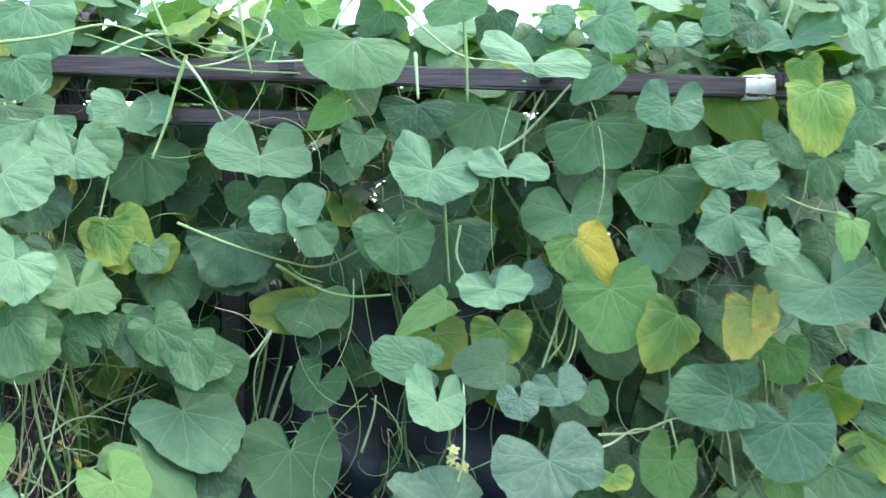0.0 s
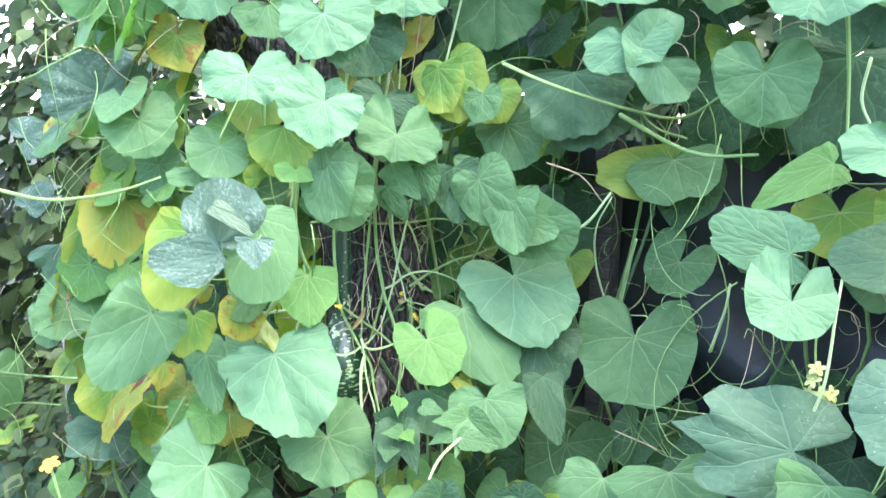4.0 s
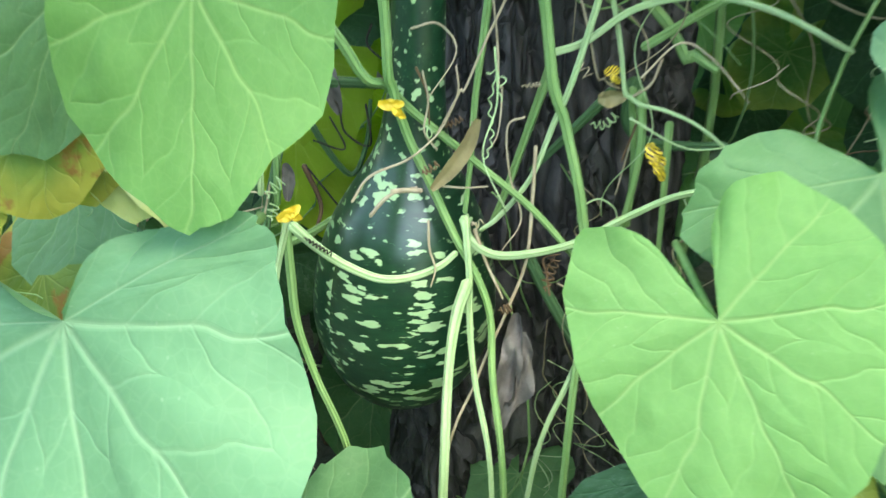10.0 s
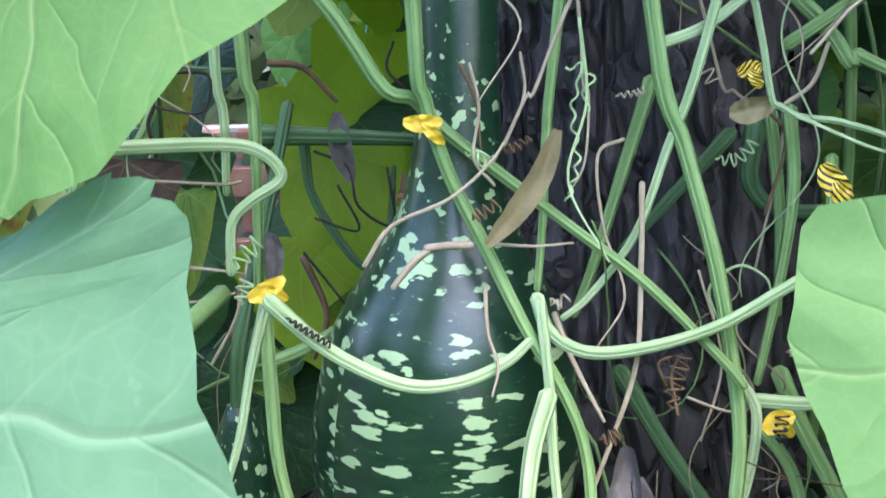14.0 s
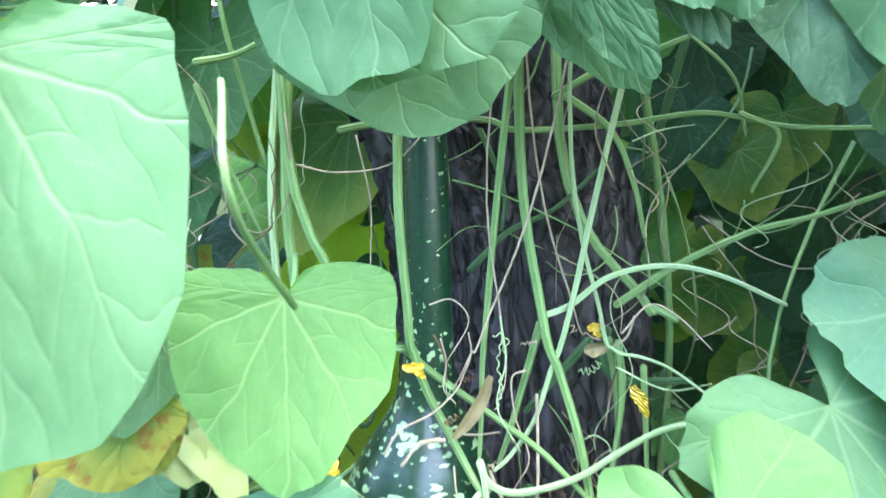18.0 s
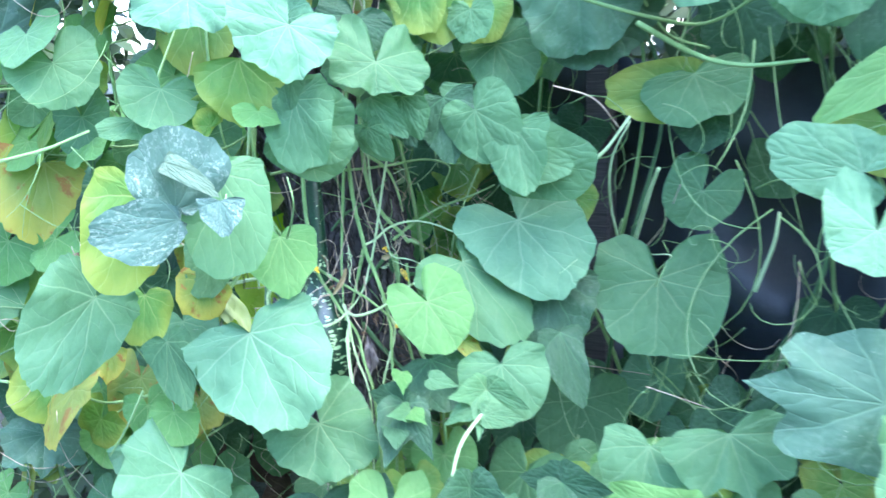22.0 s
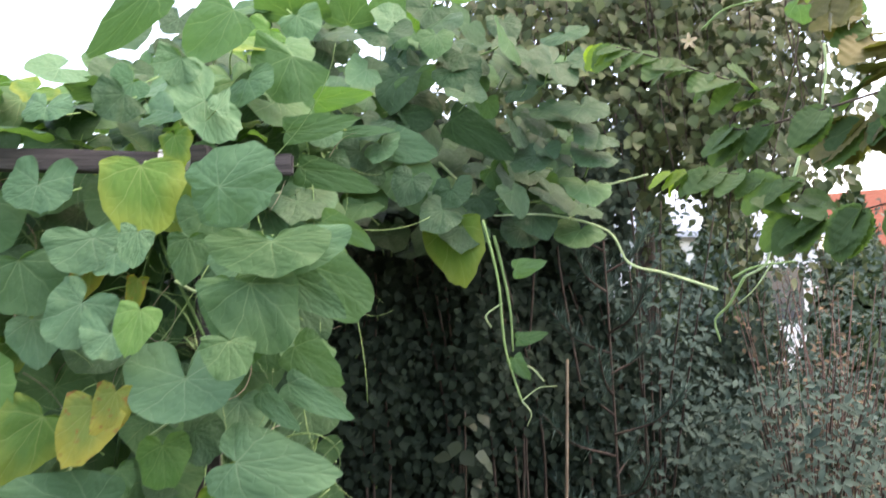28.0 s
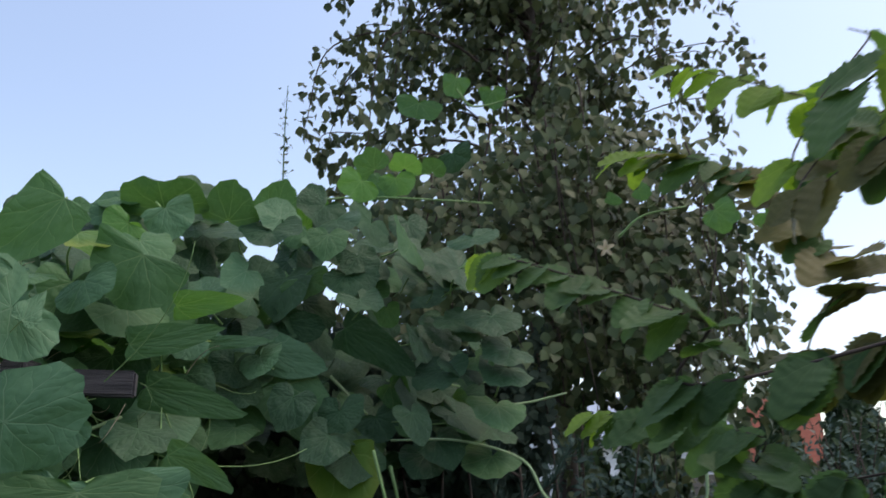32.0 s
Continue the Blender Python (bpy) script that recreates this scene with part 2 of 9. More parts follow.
DRYGRASS = plain("dry_grass", (0.14, 0.11, 0.06), (0.30, 0.25, 0.15), 3, 0.8, vary=0.5)


def bark_material():
    m, n, l, b = material("cracked_dark_bark", 0.72)
    v = node(n, "ShaderNodeTexCoord").outputs["Object"]
    mp = n.new("ShaderNodeMapping")
    mp.inputs["Scale"].default_value = (1, 1, 0.28)
    l.new(v, mp.inputs[0])
    big = noise_tex(n, l, 16, mp.outputs[0], 6, 0.7)
    vor = node(n, "ShaderNodeTexVoronoi", feature="DISTANCE_TO_EDGE")
    vor.inputs["Scale"].default_value = 42
    wv = n.new("ShaderNodeVectorMath")
    wv.operation = "ADD"
    l.new(mp.outputs[0], wv.inputs[0])
    nz = n.new("ShaderNodeTexNoise")
    nz.inputs["Scale"].default_value = 10
    l.new(mp.outputs[0], nz.inputs[0])
    sc = n.new("ShaderNodeVectorMath")
    sc.operation = "SCALE"
    sc.inputs[3].default_value = 0.16
    l.new(nz.outputs["Color"], sc.inputs[0])
    l.new(sc.outputs[0], wv.inputs[1])
    l.new(wv.outputs[0], vor.inputs["Vector"])
    crack = ramp(n, l, vor.outputs["Distance"], 0.0, 0.22, (0.25, 0.25, 0.25))
    col = ramp(n, l, big, 0.3, 0.75, (0.022, 0.019, 0.021), (0.135, 0.122, 0.128))
    col = blend(n, l, calc(n, l, "SUBTRACT", 1.0, crack), col, (0.012, 0.01, 0.01))
    l.new(col, b.inputs["Base Color"])
    bump(n, l, b, calc(n, l, "ADD", calc(n, l, "MULTIPLY", crack, 0.8), calc(n, l, "MULTIPLY", big, 0.8)), 1.0, 0.012)
    return m


BARK = bark_material()


def gourd_material():
    """Dark green rind with pale green blotches in rows, waxy."""
    m, n, l, b = material("speckled_gourd_rind", 0.3)
    v = node(n, "ShaderNodeTexCoord").outputs["Object"]
    sep = n.new("ShaderNodeSeparateXYZ")
    l.new(v, sep.inputs[0])
    ang = calc(n, l, "ARCTAN2", sep.outputs[0], sep.outputs[1])
    cmb = n.new("ShaderNodeCombineXYZ")
    l.new(calc(n, l, "MULTIPLY", ang, 0.07), cmb.inputs[0])
    l.new(sep.outputs[2], cmb.inputs[1])
    mp = n.new("ShaderNodeMapping")
    mp.inputs["Scale"].default_value = (0.55, 1.5, 1)
    mp.inputs["Rotation"].default_value = (0, 0, 0.12)
    l.new(cmb.outputs[0], mp.inputs[0])
    jag = n.new("ShaderNodeTexNoise")
    jag.inputs["Scale"].default_value, jag.inputs["Detail"].default_value = 130, 3
    l.new(mp.outputs[0], jag.inputs[0])
    js = n.new("ShaderNodeVectorMath")
    js.operation = "SCALE"
    js.inputs[3].default_value = 0.016
    l.new(jag.outputs["Color"], js.inputs[0])
    ja = n.new("ShaderNodeVectorMath")
    l.new(mp.outputs[0], ja.inputs[0])
    l.new(js.outputs[0], ja.inputs[1])
    vor = node(n, "ShaderNodeTexVoronoi")
    vor.inputs["Scale"].default_value = 76
    l.new(ja.outputs[0], vor.inputs["Vector"])
    size = calc(n, l, "SUBTRACT", noise_tex(n, l, 38, cmb.outputs[0], 2), calc(n, l, "MULTIPLY", calc(n, l, "MINIMUM", calc(n, l, "MAXIMUM", calc(n, l, "SUBTRACT", sep.outputs[2], 0.24), 0.0), 0.16), 0.9))
    blot = ramp(n, l, calc(n, l, "SUBTRACT", calc(n, l, "ADD", vor.outputs["Distance"], 0.60), calc(n, l, "MULTIPLY", size, 1.2)), 0.29, 0.33, (1, 1, 1), (0, 0, 0))
    small = node(n, "ShaderNodeTexVoronoi")
    small.inputs["Scale"].default_value = 190
    l.new(ja.outputs[0], small.inputs["Vector"])
    tiny = ramp(n, l, small.outputs["Distance"], 0.16, 0.24, (1, 1, 1), (0, 0, 0))
    tinymask = ramp(n, l, noise_tex(n, l, 60, cmb.outputs[0], 2), 0.5, 0.6)
    base = ramp(n, l, noise_tex(n, l, 90, mp.outputs[0], 4), 0.3, 0.7, (0.006, 0.028, 0.014), (0.013, 0.052, 0.024))
    col = blend(n, l, calc(n, l, "MULTIPLY", tiny, calc(n, l, "MULTIPLY", tinymask, 0.6)), base, (0.10, 0.22, 0.10))
    col = blend(n, l, blot, col, (0.38, 0.54, 0.29))
    l.new(col, b.inputs["Base Color"])
    b.inputs["Coat Weight"].default_value = 0.34
    b.inputs["Coat Roughness"].default_value = 0.24
    bump(n, l, b, noise_tex(n, l, 55, v, 3), 0.15, 0.003)
    return m


RIND = gourd_material()


# ---- mesh helpers ----
def empty(name, at, label, category, group="", kind=""):
    ob = new(name)
    ob.location = at
    ob.empty_display_size = 0.05
    return tagged(ob, label, category, group, kind)


def put(name, me, mat, parent=None, label=""):
    """Links mesh data as one object; under a parent it keeps its place in the world."""
    ob = new(name, me)
    if mat is not None:
        if not me.materials:
            me.materials.append(mat)
        elif me.materials[0] is not mat:
            ob.material_slots[0].link = "OBJECT"
            ob.material_slots[0].material = mat
    if parent is not None:
        ob.parent = parent
        if parent.type == "EMPTY":
            ob.matrix_parent_inverse = Matrix.Translation(-parent.location)
    if label:
        ob["label"] = label
    return ob


def mesh(name, verts, faces, smooth=True, uvs=None):
    me = bpy.data.meshes.new(name)
    me.from_pydata([tuple(v) for v in verts], [], [tuple(f) for f in faces])
    if smooth:
        me.polygons.foreach_set("use_smooth", [True] * len(me.polygons))
    if uvs is not None:
        lay = me.uv_layers.new(name="UVMap")
        idx = np.empty(len(me.loops), dtype=np.int32)
        me.loops.foreach_get("vertex_index", idx)
        lay.data.foreach_set("uv", np.asarray(uvs, dtype=np.float32)[idx].ravel())
    me.update()
    return me


def smooth_line(pts, step=6):
    """Catmull-Rom through the points."""
    p = [np.array(q, dtype=float) for q in pts]
    if len(p) < 3:
        return [p[0] + (p[-1] - p[0]) * i / step for i in range(step + 1)]
    p = [2 * p[0] - p[1]] + p + [2 * p[-1] - p[-2]]
    out = []
    for i in range(1, len(p) - 2):
        a, b, c, d = p[i - 1], p[i], p[i + 1], p[i + 2]
        for k in range(step):
            t = k / step
            out.append(0.5 * (2 * b + (c - a) * t + (2 * a - 5 * b + 4 * c - d) * t * t + (3 * b - a - 3 * c + d) * t ** 3))
    out.append(p[-2])
    return out


def tube_data(pts, radii, sides=6):
    """Rings round a line; radii one number or one for each point. Caps at both ends."""
    n = len(pts)
    if not hasattr(radii, "__len__"):
        radii = [radii] * n
    verts, faces = [], []
    up = np.array((0.31, 0.17, 0.93))
    for i in range(n):
        d = pts[min(i + 1, n - 1)] - pts[max(i - 1, 0)]
        d = d / (np.linalg.norm(d) + 1e-9)
        u = np.cross(d, up)
        if np.linalg.norm(u) < 1e-3:
            u = np.cross(d, (1, 0, 0))
        u /= np.linalg.norm(u)
        up = np.cross(u, d)
        for k in range(sides):
            a = 2 * math.pi * k / sides
            verts.append(pts[i] + radii[i] * (math.cos(a) * u + math.sin(a) * up))
    for i in range(n - 1):
        for k in range(sides):
            k2 = (k + 1) % sides
            faces.append((i * sides + k, i * sides + k2, (i + 1) * sides + k2, (i + 1) * sides + k))
    faces.append(tuple(range(sides - 1, -1, -1)))
    faces.append(tuple((n - 1) * sides + k for k in range(sides)))
    return verts, faces


def tube(name, pts, r, mat, parent=None, r2=None, sides=8, step=6, label=""):
    line = smooth_line(pts, step)
    n = len(line)
    radii = [r + ((r if r2 is None else r2) - r) * i / (n - 1) for i in range(n)]
    if r > 0.003:       # nodes swell a little
        radii = [q * (1 + 0.10 * noise.noise((line[i][0] * 25, line[i][1] * 25, line[i][2] * 25))) for i, q in enumerate(radii)]
    e0, e1 = line[0] - line[1], line[-1] - line[-2]
    line = [line[0] + e0 / np.linalg.norm(e0) * r * 0.6] + list(line) + [line[-1] + e1 / np.linalg.norm(e1) * radii[-1] * 0.6]
    radii = [r * 0.4] + radii + [radii[-1] * 0.4]
    v, f = tube_data(line, radii, sides)
    uv = [(abs(2 * (i % sides) / sides - 1), i // sides * 0.1) for i in range(len(v))]
    return put(name, mesh(name, v, f, True, uv), mat, parent, label)


def joined(parts):
    verts, faces = [], []
    for v, f in parts:
        o = len(verts)
        verts.extend(v)
        faces.extend(tuple(i + o for i in q) for q in f)
    return verts, faces


def box_data(c, s, rot=None, jitter=0.0, rng=None, cuts=1, bevel=0.004):
    bm = bmesh.new()
    bmesh.ops.create_cube(bm, size=1.0, matrix=Matrix.Diagonal((*s, 1)))
    if cuts > 1:
        long = [e for e in bm.edges if abs(e.verts[0].co.x - e.verts[1].co.x) > s[0] * 0.9]
        bmesh.ops.subdivide_edges(bm, edges=long, cuts=cuts)
    bmesh.ops.bevel(bm, geom=[e for e in bm.edges if len(e.link_faces) == 2 and e.calc_face_angle(0) > 0.5], offset=bevel, segments=2, affect="EDGES")
    m = Matrix.Translation(c) @ (rot.to_4x4() if rot else Matrix())
    for v in bm.verts:
        if jitter and rng:
            v.co += Vector((0, rng.uniform(-jitter, jitter), rng.uniform(-jitter, jitter)))
        v.co = m @ v.co
    out = [tuple(v.co) for v in bm.verts], [tuple(v.index for v in f.verts) for f in bm.faces]
    bm.verts.index_update()
    out = [tuple(v.co) for v in bm.verts], [tuple(v.index for v in f.verts) for f in bm.faces]
    bm.free()
    return out


# ---- gourd leaves ----
OUTLINE = {  # half of the rim from the tip round to the stalk: across, along; a positive "along" is a share of the tip's length, a negative one of the ears'
    "heart": ((0, 1), (.10, .94), (.27, .77), (.43, .47), (.495, .12), (.49, -.35), (.44, -.75), (.32, -1), (.19, -.96), (.10, -.74), (.05, -.40), (.015, -.10)),
    "round": ((0, 1), (.20, .96), (.38, .72), (.49, .24), (.49, -.30), (.44, -.74), (.32, -1), (.19, -.96), (.10, -.74), (.05, -.40), (.015, -.10)),
    "kidney": ((0, .95), (.20, 1), (.39, .80), (.495, .15), (.485, -.38), (.43, -.78), (.31, -1), (.18, -.95), (.09, -.72), (.045, -.40), (.014, -.10)),
    "lobed": ((0, 1), (.09, .82), (.17, .70), (.29, .75), (.42, .64), (.43, .36), (.50, .08), (.49, -.40), (.36, -.95), (.22, -.98), (.11, -.62), (.04, -.3)),
    "lobe": ((0, 1), (.20, .97), (.38, .82), (.49, .55), (.46, .28), (.30, .08), (.20, -.5), (.10, -1), (.04, -.4)),
    "ovate": ((0, 1), (.10, .82), (.25, .58), (.40, .34), (.45, .12), (.38, -.4), (.24, -1), (.12, -.9), (.04, -.4)),
}
SHAPE = {"heart": (.76, .24), "round": (.60, .34), "kidney": (.46, .36), "lobed": (.66, .34), "lobe": (.9, .1), "ovate": (1.35, .12)}   # tip and ears of a usual blade


def blade_mesh(kind, seed, length=None, ear=None, half=18, rings=6):
    """A blade of width 1 in its own plane: stalk at the origin, tip along +y, upper face +z."""
    rng = random.Random(seed)
    L, E = SHAPE[kind]
    L, E = length or L, ear or E * rng.uniform(0.8, 1.2)
    side = smooth_line([(u, v * (L if v > 0 else E), 0) for u, v in OUTLINE[kind]], 6)
    step = np.linspace(0, len(side) - 1, half)
    side = [side[int(round(s))] for s in step]
    fat = rng.uniform(0.9, 1.08), rng.uniform(0.9, 1.08)
    rim = [(-p[0] * fat[0], p[1]) for p in side[:0:-1]] + [(p[0] * fat[1], p[1]) for p in side]
    ph = [rng.uniform(0, 6.28) for _ in range(6)]
    ruff = rng.uniform(0.012, 0.035) * (1.5 if kind == "lobed" else 1)
    dome, fold, droop, curl = rng.uniform(0.02, 0.20), rng.uniform(-0.02, 0.10), rng.uniform(-0.04, 0.10), rng.uniform(-0.14, 0.10)
    sweep = rng.uniform(-0.10, 0.10)
    verts, uvs, faces = [(0, 0, 0)], [(0, 0)], []
    W = len(rim)
    for i in range(1, rings + 1):
        f = (i / rings) ** 0.85
        for j, (px, py) in enumerate(rim):
            a = math.atan2(px, py)
            k = f
            if i == rings:
                k = f * (1 + 0.015 * math.sin(j * 1.7 + ph[4]) + rng.uniform(-0.018, 0.014))
            k *= 1 + 0.04 * math.sin(3 * a + ph[0]) + 0.022 * math.sin(7 * a + ph[1]) + 0.012 * math.sin(17 * a + ph[5])
            x, y = px * k, py * k
            near = min(abs(abs(a) - v) for v in (0, 0.62, 1.3, 2.1))
            z = -dome * (x * x + 0.5 * y * y) + fold * abs(x) - droop * max(y, 0) ** 2
            z += curl * max(0, -y) * f + 0.010 * f * min(near, 0.34) / 0.34
            z += 0.065 * f * noise.noise((x * 2.3 + ph[5], y * 2.3, seed)) + 0.022 * f * noise.noise((x * 6.5, y * 6.5 + ph[3], seed))
            z += ruff * f * f * math.sin(6 * a + ph[2]) + ruff * 0.7 * f ** 3 * math.sin(13 * a + ph[3])
            verts.append((x + sweep * y * abs(y), y, z))
            uvs.append((x, y * 0.62 / L if y > 0 else y * 0.42 / max(E, 0.14)))
    for j in range(W - 1):
        faces.append((0, 2 + j, 1 + j))
    for i in range(rings - 1):
        o = 1 + i * W
        for j in range(W - 1):
            faces.append((o + j, o + j + 1, o + W + j + 1, o + W + j))
    return mesh("leaf_blade", verts, faces, True, uvs)


BLADES = {k: [blade_mesh(k, 11 + 7 * i + len(k)) for i in range(5)] for k in OUTLINE}


def stalk_mesh(seed):
    rng = random.Random(seed)
    a, b = rng.uniform(-0.25, 0.25), rng.uniform(0.1, 0.5)
    pts = [(0, 0, -0.004), (a * 0.1, 0.01, -0.12), (a * 0.6, 0.02 - b * 0.2, -0.34), (a, -0.1 - b * 0.5, -0.62)]
    line = smooth_line(pts, 5)
    v, f = tube_data(line, [0.010 + 0.007 * i / (len(line) - 1) for i in range(len(line))], 6)
    return mesh("leaf_stalk", v, f)


STALKS = [stalk_mesh(40 + i) for i in range(5)]
VINES = []
_leaf_rng = random.Random(5)


def vine_at(x, y=2.4):
    return min(VINES, key=lambda v: abs(v.location.x - x) + 0.7 * abs(v.location.y - y))


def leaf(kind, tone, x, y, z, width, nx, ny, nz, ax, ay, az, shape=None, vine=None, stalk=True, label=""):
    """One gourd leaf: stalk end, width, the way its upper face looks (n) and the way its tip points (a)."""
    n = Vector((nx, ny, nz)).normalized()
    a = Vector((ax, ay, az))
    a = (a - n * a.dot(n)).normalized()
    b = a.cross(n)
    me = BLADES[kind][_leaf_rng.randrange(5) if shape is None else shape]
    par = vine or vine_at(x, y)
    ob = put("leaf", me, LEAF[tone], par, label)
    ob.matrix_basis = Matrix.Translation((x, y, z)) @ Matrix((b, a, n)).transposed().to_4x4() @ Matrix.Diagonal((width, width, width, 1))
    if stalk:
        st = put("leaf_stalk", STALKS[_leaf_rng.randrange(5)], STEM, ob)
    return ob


def hero(kind, tone, x, y, z, nx, ny, nz, ax, ay, az, width, length, ear):
    """A leaf in the front of the thicket with its own proportions: tip and ears as shares of the width."""
    n = Vector((nx, ny, nz)).normalized()
    a = Vector((ax, ay, az))
    a = (a - n * a.dot(n)).normalized()
    seed = int(abs(x) * 7000 + abs(z) * 3000) % 9973
    near = width > 0.19 and x < -0.6
    me = blade_mesh(kind, seed, length, ear, 54 if near else 26, 14 if near else 7)
    ob = put("leaf", me, LEAF[tone], vine_at(x, y))
    ob.matrix_basis = Matrix.Translation((x, y, z)) @ Matrix((a.cross(n), a, n)).transposed().to_4x4() @ Matrix.Diagonal((width, width, width, 1))
    put("leaf_stalk", STALKS[seed % 5], STEM, ob)
    return ob


# ---- ground ----
def ground_mesh():
    verts, faces = [], []
    xs = [-300, -80, -20] + [-6 + 0.5 * i for i in range(37)] + [30, 90, 300]
    ys = [-300, -60, -12] + [-3 + 0.5 * i for i in range(33)] + [30, 90, 400]
    for yy in ys:
        for xx in xs:
            h = 0.05 * noise.noise((xx * 0.7, yy * 0.7, 0)) if abs(xx) < 15 and -5 < yy < 16 else 0
            verts.append((xx, yy, h - 0.02))
    w = len(xs)
    for j in range(len(ys) - 1):
        for i in range(w - 1):
            faces.append((j * w + i, j * w + i + 1, (j + 1) * w + i + 1, (j + 1) * w + i))
    return mesh("ground", verts, faces)


def ground_material():
    m, n, l, b = material("garden_ground", 0.95)
    v = node(n, "ShaderNodeTexCoord").outputs["Object"]
    f = noise_tex(n, l, 0.9, v, 5)
    g = noise_tex(n, l, 18, v, 5)
    soil = ramp(n, l, g, 0.3, 0.7, (0.013, 0.010, 0.008), (0.040, 0.030, 0.023))
    green = ramp(n, l, g, 0.3, 0.7, (0.018, 0.033, 0.010), (0.055, 0.075, 0.027))
    l.new(blend(n, l, ramp(n, l, f, 0.42, 0.58), soil, green), b.inputs["Base Color"])
    bump(n, l, b, g, 0.8, 0.03)
    return m


tagged(put("ground", ground_mesh(), ground_material()), "dark soil with patches of grass", "ground", kind="structure")
BLACKDRY = plain("dead_tendril_black", (0.012, 0.010, 0.009), (0.05, 0.04, 0.03), 40, 0.8)


# ---- trellis ----
def plank(name, a, b, w, h, parent, seed, mat=WOOD):
    """A rough board from a to b, w deep and h high."""
    rng = random.Random(seed)
    a, b = Vector(a), Vector(b)
    d = b - a
    rot = d.to_track_quat("X", "Z").to_matrix()
    v, f = box_data((a + b) / 2, (d.length, w, h), rot, 0.0022, rng, 14, 0.005)
    return put(name, mesh(name, v, f, False), mat, parent)


trellis = empty("trellis", (-0.3, 2.6, 0), "weathered grey wooden trellis carrying the vines", "trellis")
plank("rail", (-1.9, 2.52, 1.99), (1.25, 2.52, 1.885), 0.045, 0.058, trellis, 1)
plank("rail", (-2.1, 2.62, 1.86), (-0.35, 2.62, 1.815), 0.045, 0.05, trellis, 2)
plank("rail", (-1.9, 3.35, 2.06), (1.35, 3.35, 1.97), 0.05, 0.08, trellis, 3)
for i, (px, py) in enumerate(((-0.75, 3.0), (0.95, 2.85), (1.22, 3.42), (-1.85, 3.42))):
    plank("post", (px, py, -0.05), (px + 0.02, py, 2.05), 0.07, 0.07, trellis, 10 + i)
for i, px in enumerate((-1.2, -0.45, 0.3, 1.0)):
    plank("cross_bar", (px, 2.45, 1.94 - px * 0.03), (px + 0.05, 3.5, 2.06 - px * 0.03), 0.045, 0.045, trellis, 20 + i)


# ---- dark sheet behind ----
def sheet():
    verts, faces = [], []
    NX, NZ = 60, 30
    for j in range(NZ + 1):
        for i in range(NX + 1):
            x = -0.95 + 1.5 * i / NX
            z = 0.02 + 1.28 * j / NZ
            y = 3.12 + 0.05 * math.sin(x * 9 + z * 3) + 0.09 * noise.noise((x * 2.5, z * 2.0, 3)) - 0.03 * math.sin(z * 14 + x * 4)
            verts.append((x, y, z + 0.10 * noise.noise((x * 1.5, 9, 0)) * j / NZ))
    W = NX + 1
    for j in range(NZ):
        for i in range(NX):
            faces.append((j * W + i, j * W + i + 1, (j + 1) * W + i + 1, (j + 1) * W + i))
    return mesh("dark_sheet", verts, faces)


tagged(put("dark_sheet", sheet(), TARP), "crumpled dark blue-black plastic sheet hung behind the vines", "plastic sheet")


# ---- old tree trunk ----
def crack(u, z, seed):
    """Deep upright furrows between plates of bark."""
    a = 6.283 * u
    w = 0.5 * noise.noise((2 * math.cos(a), 2 * math.sin(a), z * 5 + seed))
    n1 = abs(noise.noise((11 * math.cos(a + w), 11 * math.sin(a + w), z * 4.5)))
    n2 = abs(noise.noise((7 * math.cos(a), 7 * math.sin(a), z * 22 + 5)))
    return max(0, 1 - n1 * 5) + 0.5 * max(0, 1 - n2 * 6)


def trunk_mesh(line, radii, sides=40, seed=3, rough=0.018, step=12):
    pts = smooth_line(line, step)
    n = len(pts)
    rr = []
    for i in range(n):
        u = i / (n - 1) * (len(radii) - 1)
        k = min(int(u), len(radii) - 2)
        rr.append(radii[k] + (radii[k + 1] - radii[k]) * (u - k))
    v, f = tube_data(pts, rr, sides)
    out = []
    for i, p in enumerate(v):
        c = pts[min(i // sides, n - 1)]
        d = p - c
        k = i % sides
        q = noise.noise((3 * math.cos(6.283 * k / sides), 3 * math.sin(6.283 * k / sides), c[2] * 2 + seed))
        q2 = noise.noise((9 * math.cos(6.283 * k / sides), 9 * math.sin(6.283 * k / sides), c[2] * 7 + seed))
        out.append(p + d / np.linalg.norm(d) * (rough * q + 0.5 * rough * q2 - (0.016 * crack(k / sides, c[2], seed) if step > 20 else 0)))
    return mesh("trunk", out, f)


old_tree = empty("tree_trunk", (-1.30, 2.56, 0), "old dark tree trunk with cracked bark, leaning", "tree trunk")
put("trunk", trunk_mesh([(-1.24, 2.52, -0.1), (-1.27, 2.54, 0.3), (-1.31, 2.56, 0.9), (-1.42, 2.42, 1.35), (-1.62, 2.18, 1.75), (-1.95, 1.95, 2.35)], [0.20, 0.175, 0.16, 0.14, 0.115, 0.10], 120, 3, 0.018, 50), BARK, old_tree)
put("limb", trunk_mesh([(-1.36, 2.50, 1.15), (-1.25, 2.62, 1.6), (-1.2, 2.8, 2.1), (-1.1, 3.0, 2.6)], [0.09, 0.075, 0.06, 0.045], 20, 8, 0.01), BARK, old_tree)


